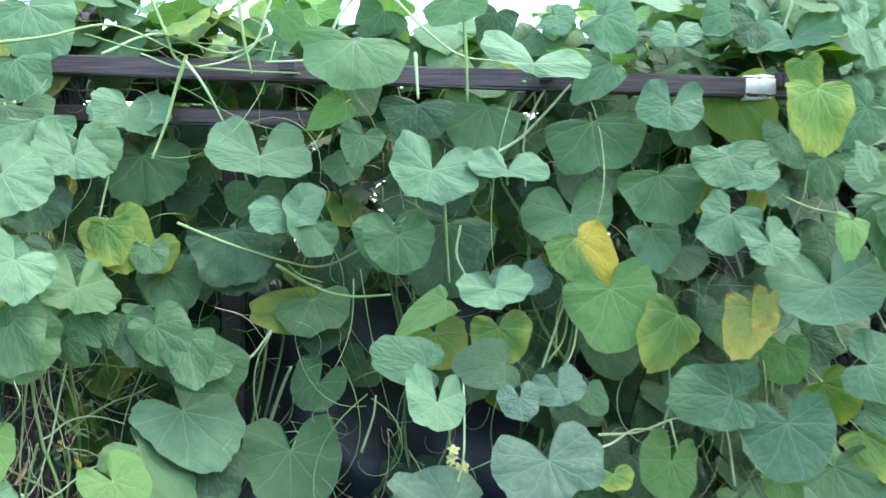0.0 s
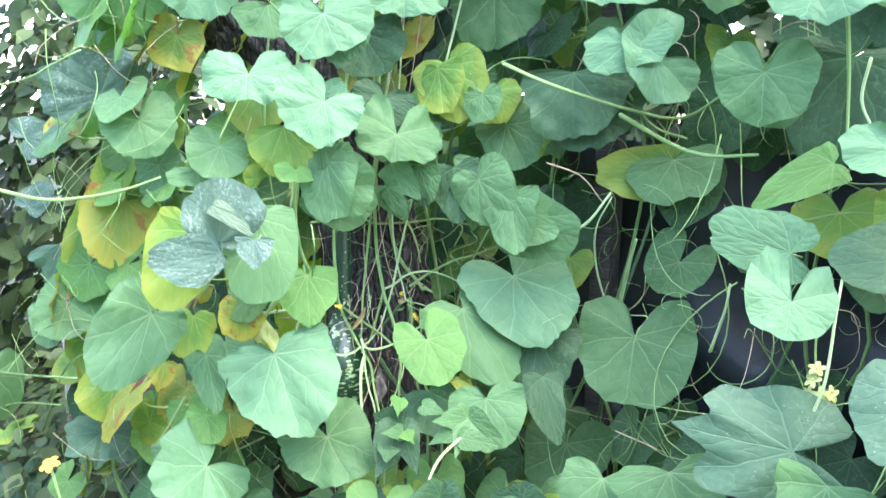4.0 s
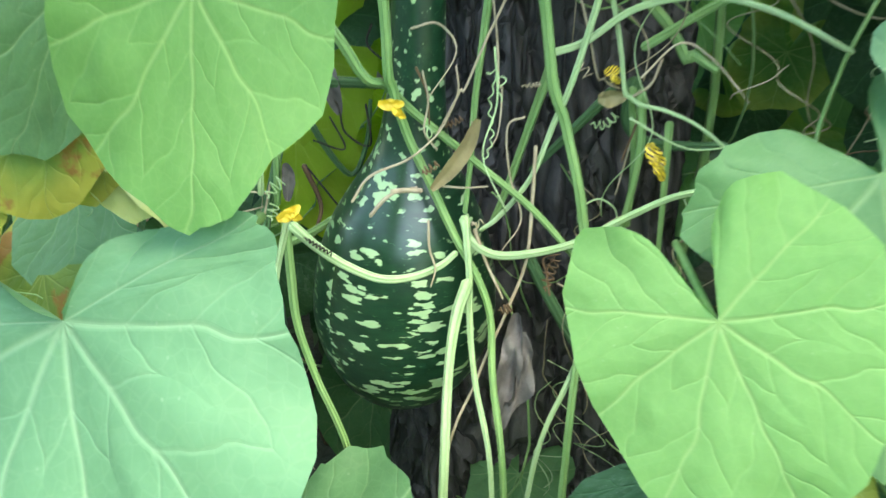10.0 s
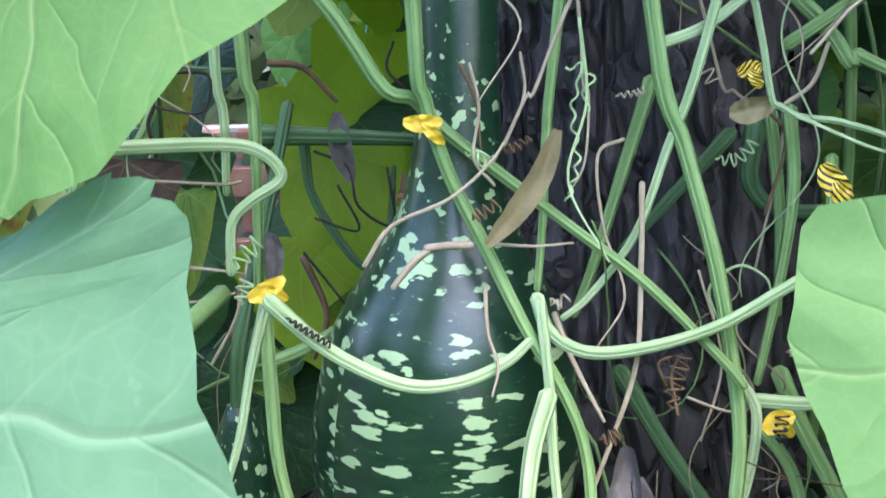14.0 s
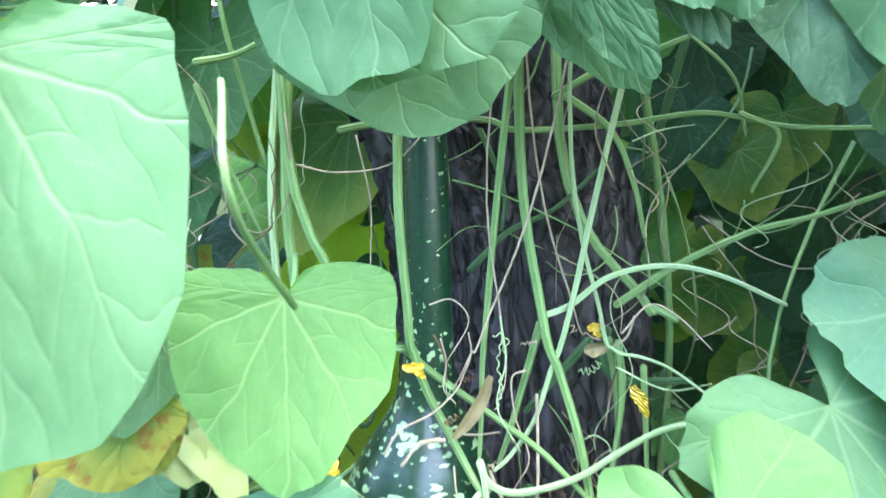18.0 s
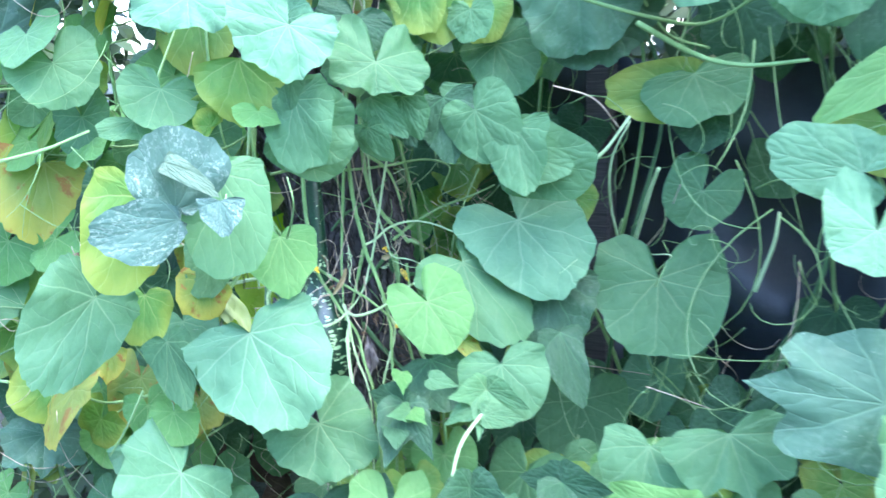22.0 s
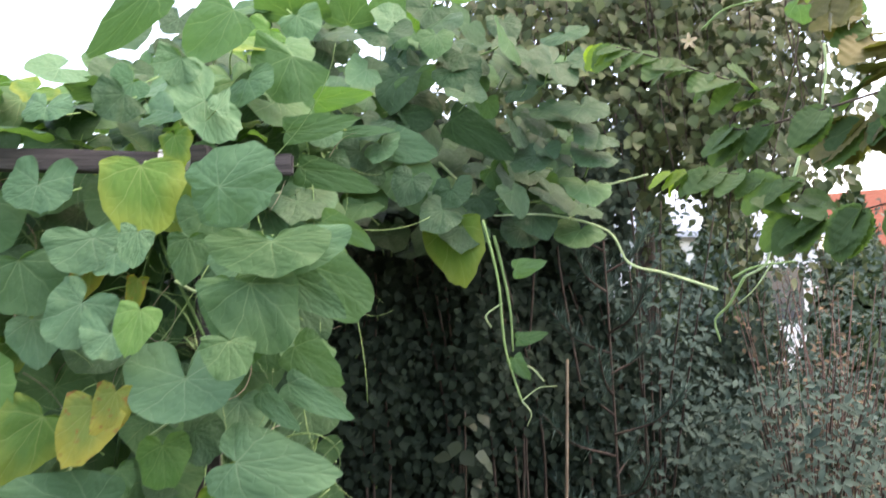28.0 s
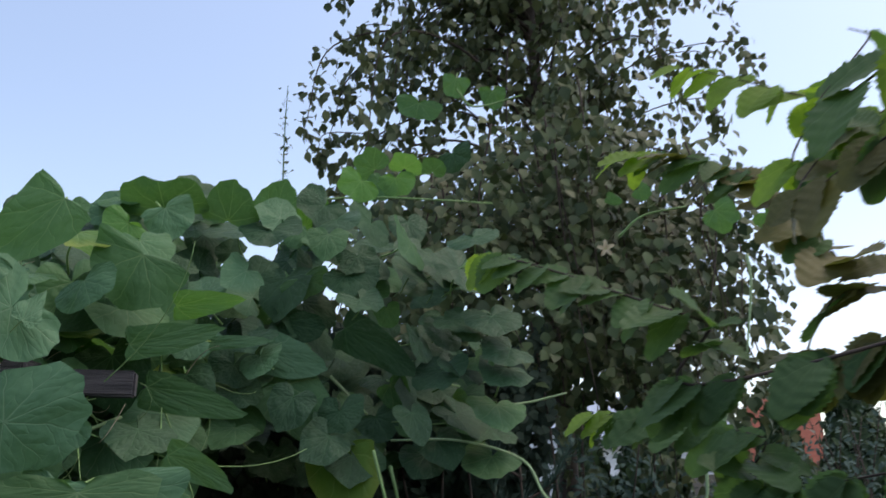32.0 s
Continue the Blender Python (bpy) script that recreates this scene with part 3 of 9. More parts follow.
# ---- hanging gourd ----
def gourd_mesh():
    prof = ((0.0, 0.003), (0.004, 0.019), (0.014, 0.038), (0.035, 0.060), (0.065, 0.078), (0.10, 0.087), (0.135, 0.0865), (0.17, 0.081), (0.20, 0.072),
            (0.226, 0.0595), (0.25, 0.046), (0.28, 0.032), (0.33, 0.0245), (0.40, 0.0225), (0.48, 0.0215), (0.57, 0.020), (0.66, 0.0185), (0.72, 0.015), (0.735, 0.008))
    line = smooth_line([(0, r, z) for z, r in prof], 3)
    verts, faces = [], []
    S = 48
    for i, (_, r, z) in enumerate(line):
        bx, by = 0.012 * math.sin(z * 5) * min(1, z * 3), 0.035 * max(0, z - 0.2)
        for k in range(S):
            a = 2 * math.pi * k / S
            q = 1 + 0.012 * math.sin(5 * a + 2) * math.exp(-((z - 0.1) / 0.12) ** 2) + 0.015 * noise.noise((math.cos(a), math.sin(a), z * 6))
            verts.append((bx + r * q * math.cos(a), by + r * q * math.sin(a), z))
    for i in range(len(line) - 1):
        for k in range(S):
            k2 = (k + 1) % S
            faces.append((i * S + k, i * S + k2, (i + 1) * S + k2, (i + 1) * S + k))
    faces.append(tuple(range(S - 1, -1, -1)))
    return mesh("fruit", verts, faces)


gourd = empty("gourd", (GX, GY, GZ), "dark green swan-neck gourd with pale speckles hanging against the trunk", "gourd")
_g = put("fruit", gourd_mesh(), RIND)
_g.parent = gourd
tube("fruit_stem", [(GX + 0.0, GY + 0.02, GZ + 0.71), (GX + 0.0, GY + 0.015, GZ + 0.76), (GX - 0.02, GY + 0.01, GZ + 0.84), (GX - 0.06, GY - 0.04, GZ + 0.9)], 0.008, STEM, gourd, 0.006)


def young_gourd_mesh():
    prof = ((0.0, 0.002), (0.006, 0.016), (0.02, 0.028), (0.05, 0.036), (0.09, 0.036), (0.13, 0.028), (0.17, 0.020), (0.21, 0.016), (0.235, 0.007))
    line = smooth_line([(0, r, z) for z, r in prof], 3)
    S, verts, faces = 32, [], []
    for _, r, z in line:
        for k in range(S):
            a = 2 * math.pi * k / S
            verts.append((r * math.cos(a) + 0.02 * z, r * math.sin(a), z))
    for i in range(len(line) - 1):
        for k in range(S):
            faces.append((i * S + k, i * S + (k + 1) % S, (i + 1) * S + (k + 1) % S, (i + 1) * S + k))
    faces.append(tuple(range(S - 1, -1, -1)))
    faces.append(tuple((len(line) - 1) * S + k for k in range(S)))
    return mesh("fruit", verts, faces)


young = empty("young_gourd", (-1.29, 2.175, 0.445), "small dark green speckled young gourd hanging low behind a leaf", "gourd")
_g = put("fruit", young_gourd_mesh(), RIND)
_g.parent = young
tube("fruit_stem", [(-1.285, 2.175, 0.675), (-1.287, 2.18, 0.72), (-1.31, 2.22, 0.80), (-1.33, 2.25, 0.86)], 0.005, STEM_DARK, young, 0.004)


# ---- unseen wall added behind the path: closes the plot, blocks low sky light ----
PLASTER = plain("unseen_wall_grey", (0.16, 0.155, 0.15), (0.26, 0.25, 0.24), 6, 0.9, 0.4, 0.006)
_v, _f = box_data((0.5, -2.2, 1.15), (13.0, 0.2, 2.4), None, 0.0, None, 20, 0.02)
tagged(put("unseen_wall_south", mesh("unseen_wall_south", _v, _f, False), PLASTER), "plain grey wall added out of view to cut low sky light", "wall", kind="structure")


# ---- the vines ----
for i, (vx, vy) in enumerate(((-1.75, 1.75), (-1.2, 2.2), (-0.65, 2.45), (-0.15, 2.5), (0.35, 2.4), (0.8, 2.35), (1.05, 2.6), (1.6, 3.7))):
    v = empty("gourd_vine", (vx, vy + 0.4, 0), "climbing gourd vine with broad heart-shaped leaves on the trellis", "vine", "gourd vines on the trellis")
    VINES.append(v)
    rng = random.Random(500 + i)
    for k in range(3):
        x, y = vx + rng.uniform(-.15, .15), vy + 0.42 + rng.uniform(-.1, .12)
        pts = [(x, y, -0.03)]
        for z in (0.35, 0.8, 1.25, 1.7, 2.02):
            pts.append((x + rng.uniform(-.14, .14), y + rng.uniform(-.08, .1), z))
        tube("stem", pts, 0.0065, STEM if k else STEM_DARK, v, 0.004, 7)


# leaves deep in the thicket; dark tones among them carry part of their shade
def wall_y(x, z):
    """Where the curtain of leaves hangs."""
    y = 2.42 - 0.10 * max(0, 1.0 - z) + 0.10 * min(0, x - 0.2) * 0.0
    if x < -0.95:
        y -= min(0.75, (-0.95 - x) * 1.15)
    return y


_fr = random.Random(21)
for i in range(FILL):
    x = _fr.uniform(-2.1, 1.3)
    z = _fr.uniform(0.12, 2.1)
    dark = -0.80 < x < 0.3 and 0.55 < z < 1.35
    nearfruit = -1.42 < x < -0.9 and 0.4 < z < 1.35
    if nearfruit or (dark and _fr.random() < 0.8):
        continue
    off = _fr.uniform(0.24, 0.62)
    kind = _fr.choice(("round", "heart", "round", "kidney"))
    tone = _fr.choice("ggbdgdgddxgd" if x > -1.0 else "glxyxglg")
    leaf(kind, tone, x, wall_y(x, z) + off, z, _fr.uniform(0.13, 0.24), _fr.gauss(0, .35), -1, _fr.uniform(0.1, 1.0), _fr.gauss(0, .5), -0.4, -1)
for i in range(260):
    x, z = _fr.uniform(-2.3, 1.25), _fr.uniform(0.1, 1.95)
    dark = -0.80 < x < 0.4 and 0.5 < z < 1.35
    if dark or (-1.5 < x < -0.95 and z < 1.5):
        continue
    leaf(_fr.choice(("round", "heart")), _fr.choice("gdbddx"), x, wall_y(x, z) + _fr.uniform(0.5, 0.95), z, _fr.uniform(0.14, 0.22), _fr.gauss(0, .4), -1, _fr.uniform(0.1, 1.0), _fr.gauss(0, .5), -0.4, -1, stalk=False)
for i in range(70):     # standing over the top rail
    x = _fr.uniform(-1.9, 1.25)
    y = _fr.uniform(2.35, 3.3)
    leaf(_fr.choice(("round", "kidney", "heart")), _fr.choice("ggbblx"), x, y, 2.0 - 0.03 * x + _fr.uniform(0.02, 0.30), _fr.uniform(0.10, 0.19), _fr.gauss(0, .5), -0.7, _fr.uniform(0.3, 1.4), _fr.gauss(0, .6), -0.6, -0.6)
for i in range(60):     # arching over to the hedge, shade painted by the dark tone
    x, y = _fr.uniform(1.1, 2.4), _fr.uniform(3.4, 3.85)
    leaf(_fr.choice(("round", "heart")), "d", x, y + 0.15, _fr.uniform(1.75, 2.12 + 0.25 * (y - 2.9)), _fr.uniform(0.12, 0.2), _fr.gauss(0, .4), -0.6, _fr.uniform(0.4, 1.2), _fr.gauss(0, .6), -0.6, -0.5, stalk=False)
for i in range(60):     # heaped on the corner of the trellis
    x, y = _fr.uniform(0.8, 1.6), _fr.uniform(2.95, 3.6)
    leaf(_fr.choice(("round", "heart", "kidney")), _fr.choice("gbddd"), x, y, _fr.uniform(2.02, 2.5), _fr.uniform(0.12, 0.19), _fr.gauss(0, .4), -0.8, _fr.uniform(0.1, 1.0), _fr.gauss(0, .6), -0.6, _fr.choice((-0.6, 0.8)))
for i in range(300):    # the roof of leaves over the trellis
    x, y = _fr.uniform(-1.35, 1.3), _fr.uniform(2.6, 4.3)
    leaf(_fr.choice(("round", "heart", "kidney")), _fr.choice("gbgdgx"), x, y, 2.06 - 0.03 * x + _fr.uniform(-0.05, 0.12), _fr.uniform(0.18, 0.28), _fr.gauss(0, .35), _fr.gauss(-0.2, .3), 1, _fr.gauss(0, 1), _fr.gauss(0, 1), -0.2, stalk=False)
for i in range(280):    # heaped where the vines arch over to the birch; mostly dark tone stands for shade
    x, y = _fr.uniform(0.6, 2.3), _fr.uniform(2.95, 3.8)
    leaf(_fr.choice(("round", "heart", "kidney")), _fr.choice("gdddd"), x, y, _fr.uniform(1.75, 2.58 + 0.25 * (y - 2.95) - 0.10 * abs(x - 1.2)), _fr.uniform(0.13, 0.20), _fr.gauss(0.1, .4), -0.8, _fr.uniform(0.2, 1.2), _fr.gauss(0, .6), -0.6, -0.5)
for i in range(150):    # shaded leaves behind the trunk, partly shaded by tone
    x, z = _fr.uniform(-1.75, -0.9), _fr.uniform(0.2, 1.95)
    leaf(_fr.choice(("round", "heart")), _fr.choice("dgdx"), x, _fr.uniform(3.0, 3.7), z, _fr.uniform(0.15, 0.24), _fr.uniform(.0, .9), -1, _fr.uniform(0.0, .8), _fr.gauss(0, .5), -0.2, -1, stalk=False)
for i in range(150):    # the end of the trellis, thickly grown
    x, y = _fr.uniform(0.25, 1.3), _fr.uniform(2.5, 3.4)
    leaf(_fr.choice(("round", "heart", "kidney")), _fr.choice("gdgdbg"), x, y, _fr.uniform(0.5, 2.12 + 0.12 * x), _fr.uniform(0.14, 0.22), _fr.uniform(-.2, .9), -1, _fr.uniform(0.1, 1.2), _fr.gauss(0.2, .5), -0.4, -1)
for i in range(46):     # sunlit leaves seen past the trunk, the sun put into lighter, yellower tones
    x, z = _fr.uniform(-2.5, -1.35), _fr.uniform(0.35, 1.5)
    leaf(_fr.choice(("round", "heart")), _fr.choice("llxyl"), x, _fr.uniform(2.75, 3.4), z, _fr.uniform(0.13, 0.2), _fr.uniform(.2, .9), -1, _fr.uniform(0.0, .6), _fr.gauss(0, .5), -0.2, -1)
for i in range(34):     # low behind the fruit
    x, z = _fr.uniform(-2.1, -1.5), _fr.uniform(0.08, 0.62)
    leaf(_fr.choice(("round", "heart")), _fr.choice("dgdxr"), x, _fr.uniform(2.3, 2.85), z, _fr.uniform(0.12, 0.18), _fr.uniform(.2, .9), -1, _fr.uniform(0.0, .6), _fr.gauss(0, .5), -0.2, -1)
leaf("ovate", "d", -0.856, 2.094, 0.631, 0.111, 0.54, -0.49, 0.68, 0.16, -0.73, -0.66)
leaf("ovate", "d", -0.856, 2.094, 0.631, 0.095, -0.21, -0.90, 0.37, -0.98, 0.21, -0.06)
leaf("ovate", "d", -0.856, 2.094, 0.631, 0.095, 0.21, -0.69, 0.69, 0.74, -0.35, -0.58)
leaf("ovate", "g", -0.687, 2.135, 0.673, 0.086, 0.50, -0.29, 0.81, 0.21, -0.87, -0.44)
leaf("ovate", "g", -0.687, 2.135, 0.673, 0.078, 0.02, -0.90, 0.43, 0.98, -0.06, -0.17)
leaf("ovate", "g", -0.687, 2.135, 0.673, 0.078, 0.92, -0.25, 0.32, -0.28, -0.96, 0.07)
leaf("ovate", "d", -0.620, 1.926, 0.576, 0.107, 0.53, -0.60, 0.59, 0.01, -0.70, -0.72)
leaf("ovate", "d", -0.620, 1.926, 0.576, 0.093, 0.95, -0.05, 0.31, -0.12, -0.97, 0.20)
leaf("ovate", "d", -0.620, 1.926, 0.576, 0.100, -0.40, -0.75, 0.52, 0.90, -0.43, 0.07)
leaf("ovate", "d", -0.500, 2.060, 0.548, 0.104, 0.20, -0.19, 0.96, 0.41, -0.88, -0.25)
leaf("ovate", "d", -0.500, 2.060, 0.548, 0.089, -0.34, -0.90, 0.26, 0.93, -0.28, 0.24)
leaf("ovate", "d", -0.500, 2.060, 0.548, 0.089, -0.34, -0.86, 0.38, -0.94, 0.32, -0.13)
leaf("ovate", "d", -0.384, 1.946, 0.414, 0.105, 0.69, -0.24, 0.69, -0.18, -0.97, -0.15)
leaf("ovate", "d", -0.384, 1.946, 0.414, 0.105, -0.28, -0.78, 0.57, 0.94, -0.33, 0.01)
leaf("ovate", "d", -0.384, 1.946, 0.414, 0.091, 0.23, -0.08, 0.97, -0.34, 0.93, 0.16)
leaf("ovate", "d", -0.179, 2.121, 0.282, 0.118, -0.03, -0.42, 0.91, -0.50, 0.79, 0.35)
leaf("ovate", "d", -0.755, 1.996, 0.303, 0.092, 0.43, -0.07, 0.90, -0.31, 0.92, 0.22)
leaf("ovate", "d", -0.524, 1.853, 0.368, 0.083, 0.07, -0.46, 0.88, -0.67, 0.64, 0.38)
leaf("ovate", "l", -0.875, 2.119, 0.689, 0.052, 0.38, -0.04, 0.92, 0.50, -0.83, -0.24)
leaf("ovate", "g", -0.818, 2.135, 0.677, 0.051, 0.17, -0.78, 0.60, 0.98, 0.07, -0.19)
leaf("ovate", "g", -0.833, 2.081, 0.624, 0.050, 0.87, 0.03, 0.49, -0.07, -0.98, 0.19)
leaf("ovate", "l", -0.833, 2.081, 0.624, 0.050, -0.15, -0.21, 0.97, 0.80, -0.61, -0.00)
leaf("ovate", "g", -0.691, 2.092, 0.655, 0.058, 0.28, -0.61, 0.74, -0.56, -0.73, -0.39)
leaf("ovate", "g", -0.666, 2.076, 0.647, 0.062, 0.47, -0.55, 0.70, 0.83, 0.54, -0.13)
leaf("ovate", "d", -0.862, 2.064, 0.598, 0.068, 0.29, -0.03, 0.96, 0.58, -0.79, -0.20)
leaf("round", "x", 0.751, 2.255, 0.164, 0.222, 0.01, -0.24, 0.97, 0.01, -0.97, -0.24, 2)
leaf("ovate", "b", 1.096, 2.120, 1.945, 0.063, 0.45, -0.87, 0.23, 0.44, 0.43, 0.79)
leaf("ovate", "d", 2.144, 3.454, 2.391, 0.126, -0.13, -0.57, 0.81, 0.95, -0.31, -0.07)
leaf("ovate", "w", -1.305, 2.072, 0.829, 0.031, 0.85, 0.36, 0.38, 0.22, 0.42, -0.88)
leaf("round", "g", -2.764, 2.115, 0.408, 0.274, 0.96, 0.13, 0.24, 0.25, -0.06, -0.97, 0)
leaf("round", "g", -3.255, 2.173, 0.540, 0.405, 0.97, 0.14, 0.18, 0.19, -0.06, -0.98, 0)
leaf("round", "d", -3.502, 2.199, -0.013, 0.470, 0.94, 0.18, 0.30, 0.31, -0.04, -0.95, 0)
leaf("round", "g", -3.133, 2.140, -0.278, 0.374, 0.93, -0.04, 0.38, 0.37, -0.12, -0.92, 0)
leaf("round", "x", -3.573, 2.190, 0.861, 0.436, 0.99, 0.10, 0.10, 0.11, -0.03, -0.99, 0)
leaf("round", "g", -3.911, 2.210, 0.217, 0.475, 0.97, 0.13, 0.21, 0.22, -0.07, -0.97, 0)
for i in range(64):     # bramble-like seedlings at the foot of the vines
    x, y, z = _fr.uniform(-0.95, 0.75), _fr.uniform(1.78, 2.12), _fr.uniform(0.16, 0.50)
    w = _fr.uniform(0.055, 0.085)
    for k, (dx, dz) in enumerate(((0, -0.9), (-0.9, -0.1), (0.9, -0.1))):
        leaf("ovate", "k" if i % 3 else "g", x, y, z, w * (1 if k == 0 else 0.85), _fr.gauss(0.15, .2), -0.7, _fr.uniform(0.4, 0.9), dx + _fr.gauss(0, .15), -0.4, dz + _fr.gauss(0, .15))
for i in range(70):     # low leaves near the soil
    leaf(_fr.choice(("round", "heart", "lobed")), _fr.choice("gdgxl"), _fr.uniform(-1.2, 1.1), _fr.uniform(2.1, 2.45), _fr.uniform(0.06, 0.45), _fr.uniform(0.13, 0.20), _fr.gauss(0.1, .3), -0.8, _fr.uniform(0.3, 0.9), _fr.gauss(0, .4), -0.5, -0.9)
# the leaves in front
hero("heart", "w", -1.062, 1.722, 1.172, 0.50, -0.66, 0.25, 0.115, 0.054, -0.076, 0.042, 2.40, 0.12)
hero("round", "g", -0.935, 2.184, 1.319, 0.66, -0.50, 0.56, 0.29, -0.51, -0.81, 0.216, 0.33, 0.46)
hero("round", "d", -1.024, 2.245, 1.412, 0.75, -0.56, 0.35, 0.06, -0.48, -0.88, 0.172, 0.40, 0.20)
hero("round", "g", -1.039, 2.042, 1.200, 0.45, -0.89, 0.03, 0.89, 0.45, -0.02, 0.174, 0.70, 0.19)
hero("round", "l", -0.822, 2.557, 1.328, 0.43, -0.78, 0.45, 0.28, -0.36, -0.89, 0.195, 0.54, 0.40)
hero("round", "x", -0.828, 2.447, 1.433, 0.61, -0.75, 0.25, 0.07, -0.27, -0.96, 0.153, 0.54, 0.25)
hero("round", "x", -0.922, 2.383, 1.496, 0.41, -0.88, 0.22, 0.49, 0.01, -0.87, 0.187, 0.82, 0.18)
hero("round", "d", -0.621, 2.518, 1.458, 0.17, -0.98, 0.11, 0.58, 0.01, -0.82, 0.290, 0.63, 0.09)
hero("round", "g", -0.123, 2.336, 1.457, 0.22, -0.94, 0.25, 0.03, -0.25, -0.97, 0.198, 0.52, 0.33)
hero("kidney", "b", -0.442, 2.396, 1.533, 0.08, -0.93, 0.35, 0.27, -0.31, -0.91, 0.222, 0.30, 0.25)
hero("round", "d", 0.015, 2.499, 1.494, 0.20, -0.98, 0.09, -0.14, -0.12, -0.98, 0.277, 0.79, 0.11)
hero("round", "b", 0.139, 2.273, 1.313, 0.02, -0.82, 0.57, 0.22, -0.55, -0.81, 0.220, 0.27, 0.27)
hero("round", "k", 0.219, 2.449, 1.336, -0.13, -0.83, 0.54, 0.12, -0.55, -0.83, 0.178, 0.35, 0.28)
hero("round", "g", -0.402, 2.627, 1.265, 0.23, -0.87, 0.44, 0.41, -0.33, -0.85, 0.251, 0.46, 0.09)
hero("round", "x", -0.411, 2.654, 1.224, 0.62, -0.78, 0.13, -0.79, -0.59, 0.18, 0.151, 1.30, 0.18)
hero("heart", "l", 0.008, 2.396, 1.277, 0.26, -0.88, 0.40, -0.81, -0.42, -0.41, 0.103, 1.64, 0.17)
hero("heart", "g", -0.781, 2.312, 1.213, 0.15, -0.99, 0.07, 0.53, 0.02, -0.84, 0.169, 0.82, 0.27)
hero("heart", "d", -0.951, 2.270, 1.278, 0.64, -0.73, 0.24, 0.40, 0.06, -0.91, 0.098, 1.35, 0.08)
hero("heart", "g", -0.992, 2.206, 1.192, 0.61, -0.76, 0.23, 0.59, 0.24, -0.77, 0.081, 1.19, 0.15)
hero("round", "g", -0.699, 2.352, 1.107, 0.24, -0.96, 0.11, 0.95, 0.21, -0.22, 0.175, 0.93, 0.21)
hero("round", "b", -0.741, 2.428, 0.960, 0.38, -0.80, 0.47, 0.70, -0.09, -0.71, 0.292, 0.66, 0.32)
hero("round", "g", -0.457, 2.558, 0.816, 0.32, -0.81, 0.49, 0.11, -0.48, -0.87, 0.301, 0.59, 0.33)
hero("round", "d", -0.679, 2.455, 0.819, 0.36, -0.84, 0.41, 0.10, -0.40, -0.91, 0.215, 0.84, 0.16)
hero("round", "b", -0.045, 2.314, 1.100, 0.43, -0.90, 0.08, -0.89, -0.40, 0.23, 0.140, 1.21, 0.31)
hero("round", "b", -0.015, 2.211, 1.021, 0.44, -0.74, 0.51, -0.01, -0.57, -0.82, 0.175, 0.43, 0.50)
hero("round", "g", -0.386, 2.658, 1.003, 0.27, -0.89, 0.37, -0.38, -0.45, -0.81, 0.171, 0.53, 0.46)
hero("round", "x", 0.159, 2.435, 1.196, -0.19, -0.96, 0.20, 0.15, -0.23, -0.96, 0.185, 0.60, 0.23)
hero("round", "d", 0.171, 2.367, 1.103, 0.40, -0.77, 0.50, -0.86, -0.50, -0.08, 0.148, 1.06, 0.28)
hero("heart", "l", -1.102, 2.042, 0.978, 0.68, -0.59, 0.43, 0.33, -0.27, -0.90, 0.162, 0.84, 0.15)
hero("round", "b", -1.124, 1.950, 0.796, 0.45, -0.69, 0.57, 0.60, -0.23, -0.76, 0.281, 0.75, 0.15)
hero("round", "g", -1.088, 2.099, 1.194, 0.54, -0.83, 0.15, 0.72, 0.37, -0.59, 0.181, 0.74, 0.20)
hero("heart", "x", -1.139, 2.009, 1.338, 0.56, -0.81, 0.17, 0.26, -0.03, -0.97, 0.200, 0.70, 0.04)
hero("heart", "g", -1.291, 1.945, 1.286, 0.69, -0.53, 0.50, 0.11, -0.61, -0.79, 0.174, 0.57, 0.21)
hero("heart", "d", -0.976, 2.243, 1.268, 0.44, -0.87, 0.24, 0.61, 0.10, -0.79, 0.085, 1.78, 0.07)
hero("heart", "g", -0.962, 2.181, 1.188, 0.07, -0.99, 0.09, 0.71, -0.01, -0.70, 0.062, 1.33, 0.16)
hero("heart", "g", -0.826, 2.405, 1.243, 0.59, -0.75, 0.30, -0.06, -0.42, -0.91, 0.147, 1.11, 0.08)
hero("heart", "g", -0.709, 2.331, 1.132, 0.19, -0.95, 0.23, 0.92, 0.09, -0.38, 0.138, 1.03, 0.17)
hero("round", "g", -0.836, 2.334, 0.878, 0.55, -0.61, 0.57, 0.72, 0.01, -0.70, 0.222, 0.93, 0.26)
hero("round", "l", -0.855, 2.204, 0.820, 0.44, -0.73, 0.52, 0.67, -0.12, -0.73, 0.177, 0.66, 0.39)
hero("round", "g", -0.698, 2.231, 0.692, 0.24, -0.77, 0.59, 0.40, -0.48, -0.78, 0.189, 0.68, 0.21)
hero("round", "g", -1.022, 2.022, 0.588, 0.43, -0.61, 0.67, 0.72, -0.21, -0.66, 0.236, 0.53, 0.37)
hero("heart", "g", -1.268, 1.864, 0.787, 0.36, -0.74, 0.56, 0.62, -0.26, -0.74, 0.106, 1.40, 0.22)
hero("round", "l", -1.251, 1.845, 0.645, 0.68, -0.58, 0.44, 0.43, -0.18, -0.89, 0.097, 0.76, 0.32)
hero("round", "l", -1.661, 1.995, 0.469, 0.65, -0.44, 0.62, 0.64, -0.13, -0.76, 0.128, 0.85, 0.24)
hero("lobed", "k", -1.865, 1.969, 0.430, 0.65, -0.31, 0.69, 0.48, -0.54, -0.69, 0.226, 0.52, 0.22)
hero("round", "b", -1.464, 1.922, 0.490, 0.69, -0.31, 0.66, 0.54, -0.39, -0.75, 0.138, 0.59, 0.11)
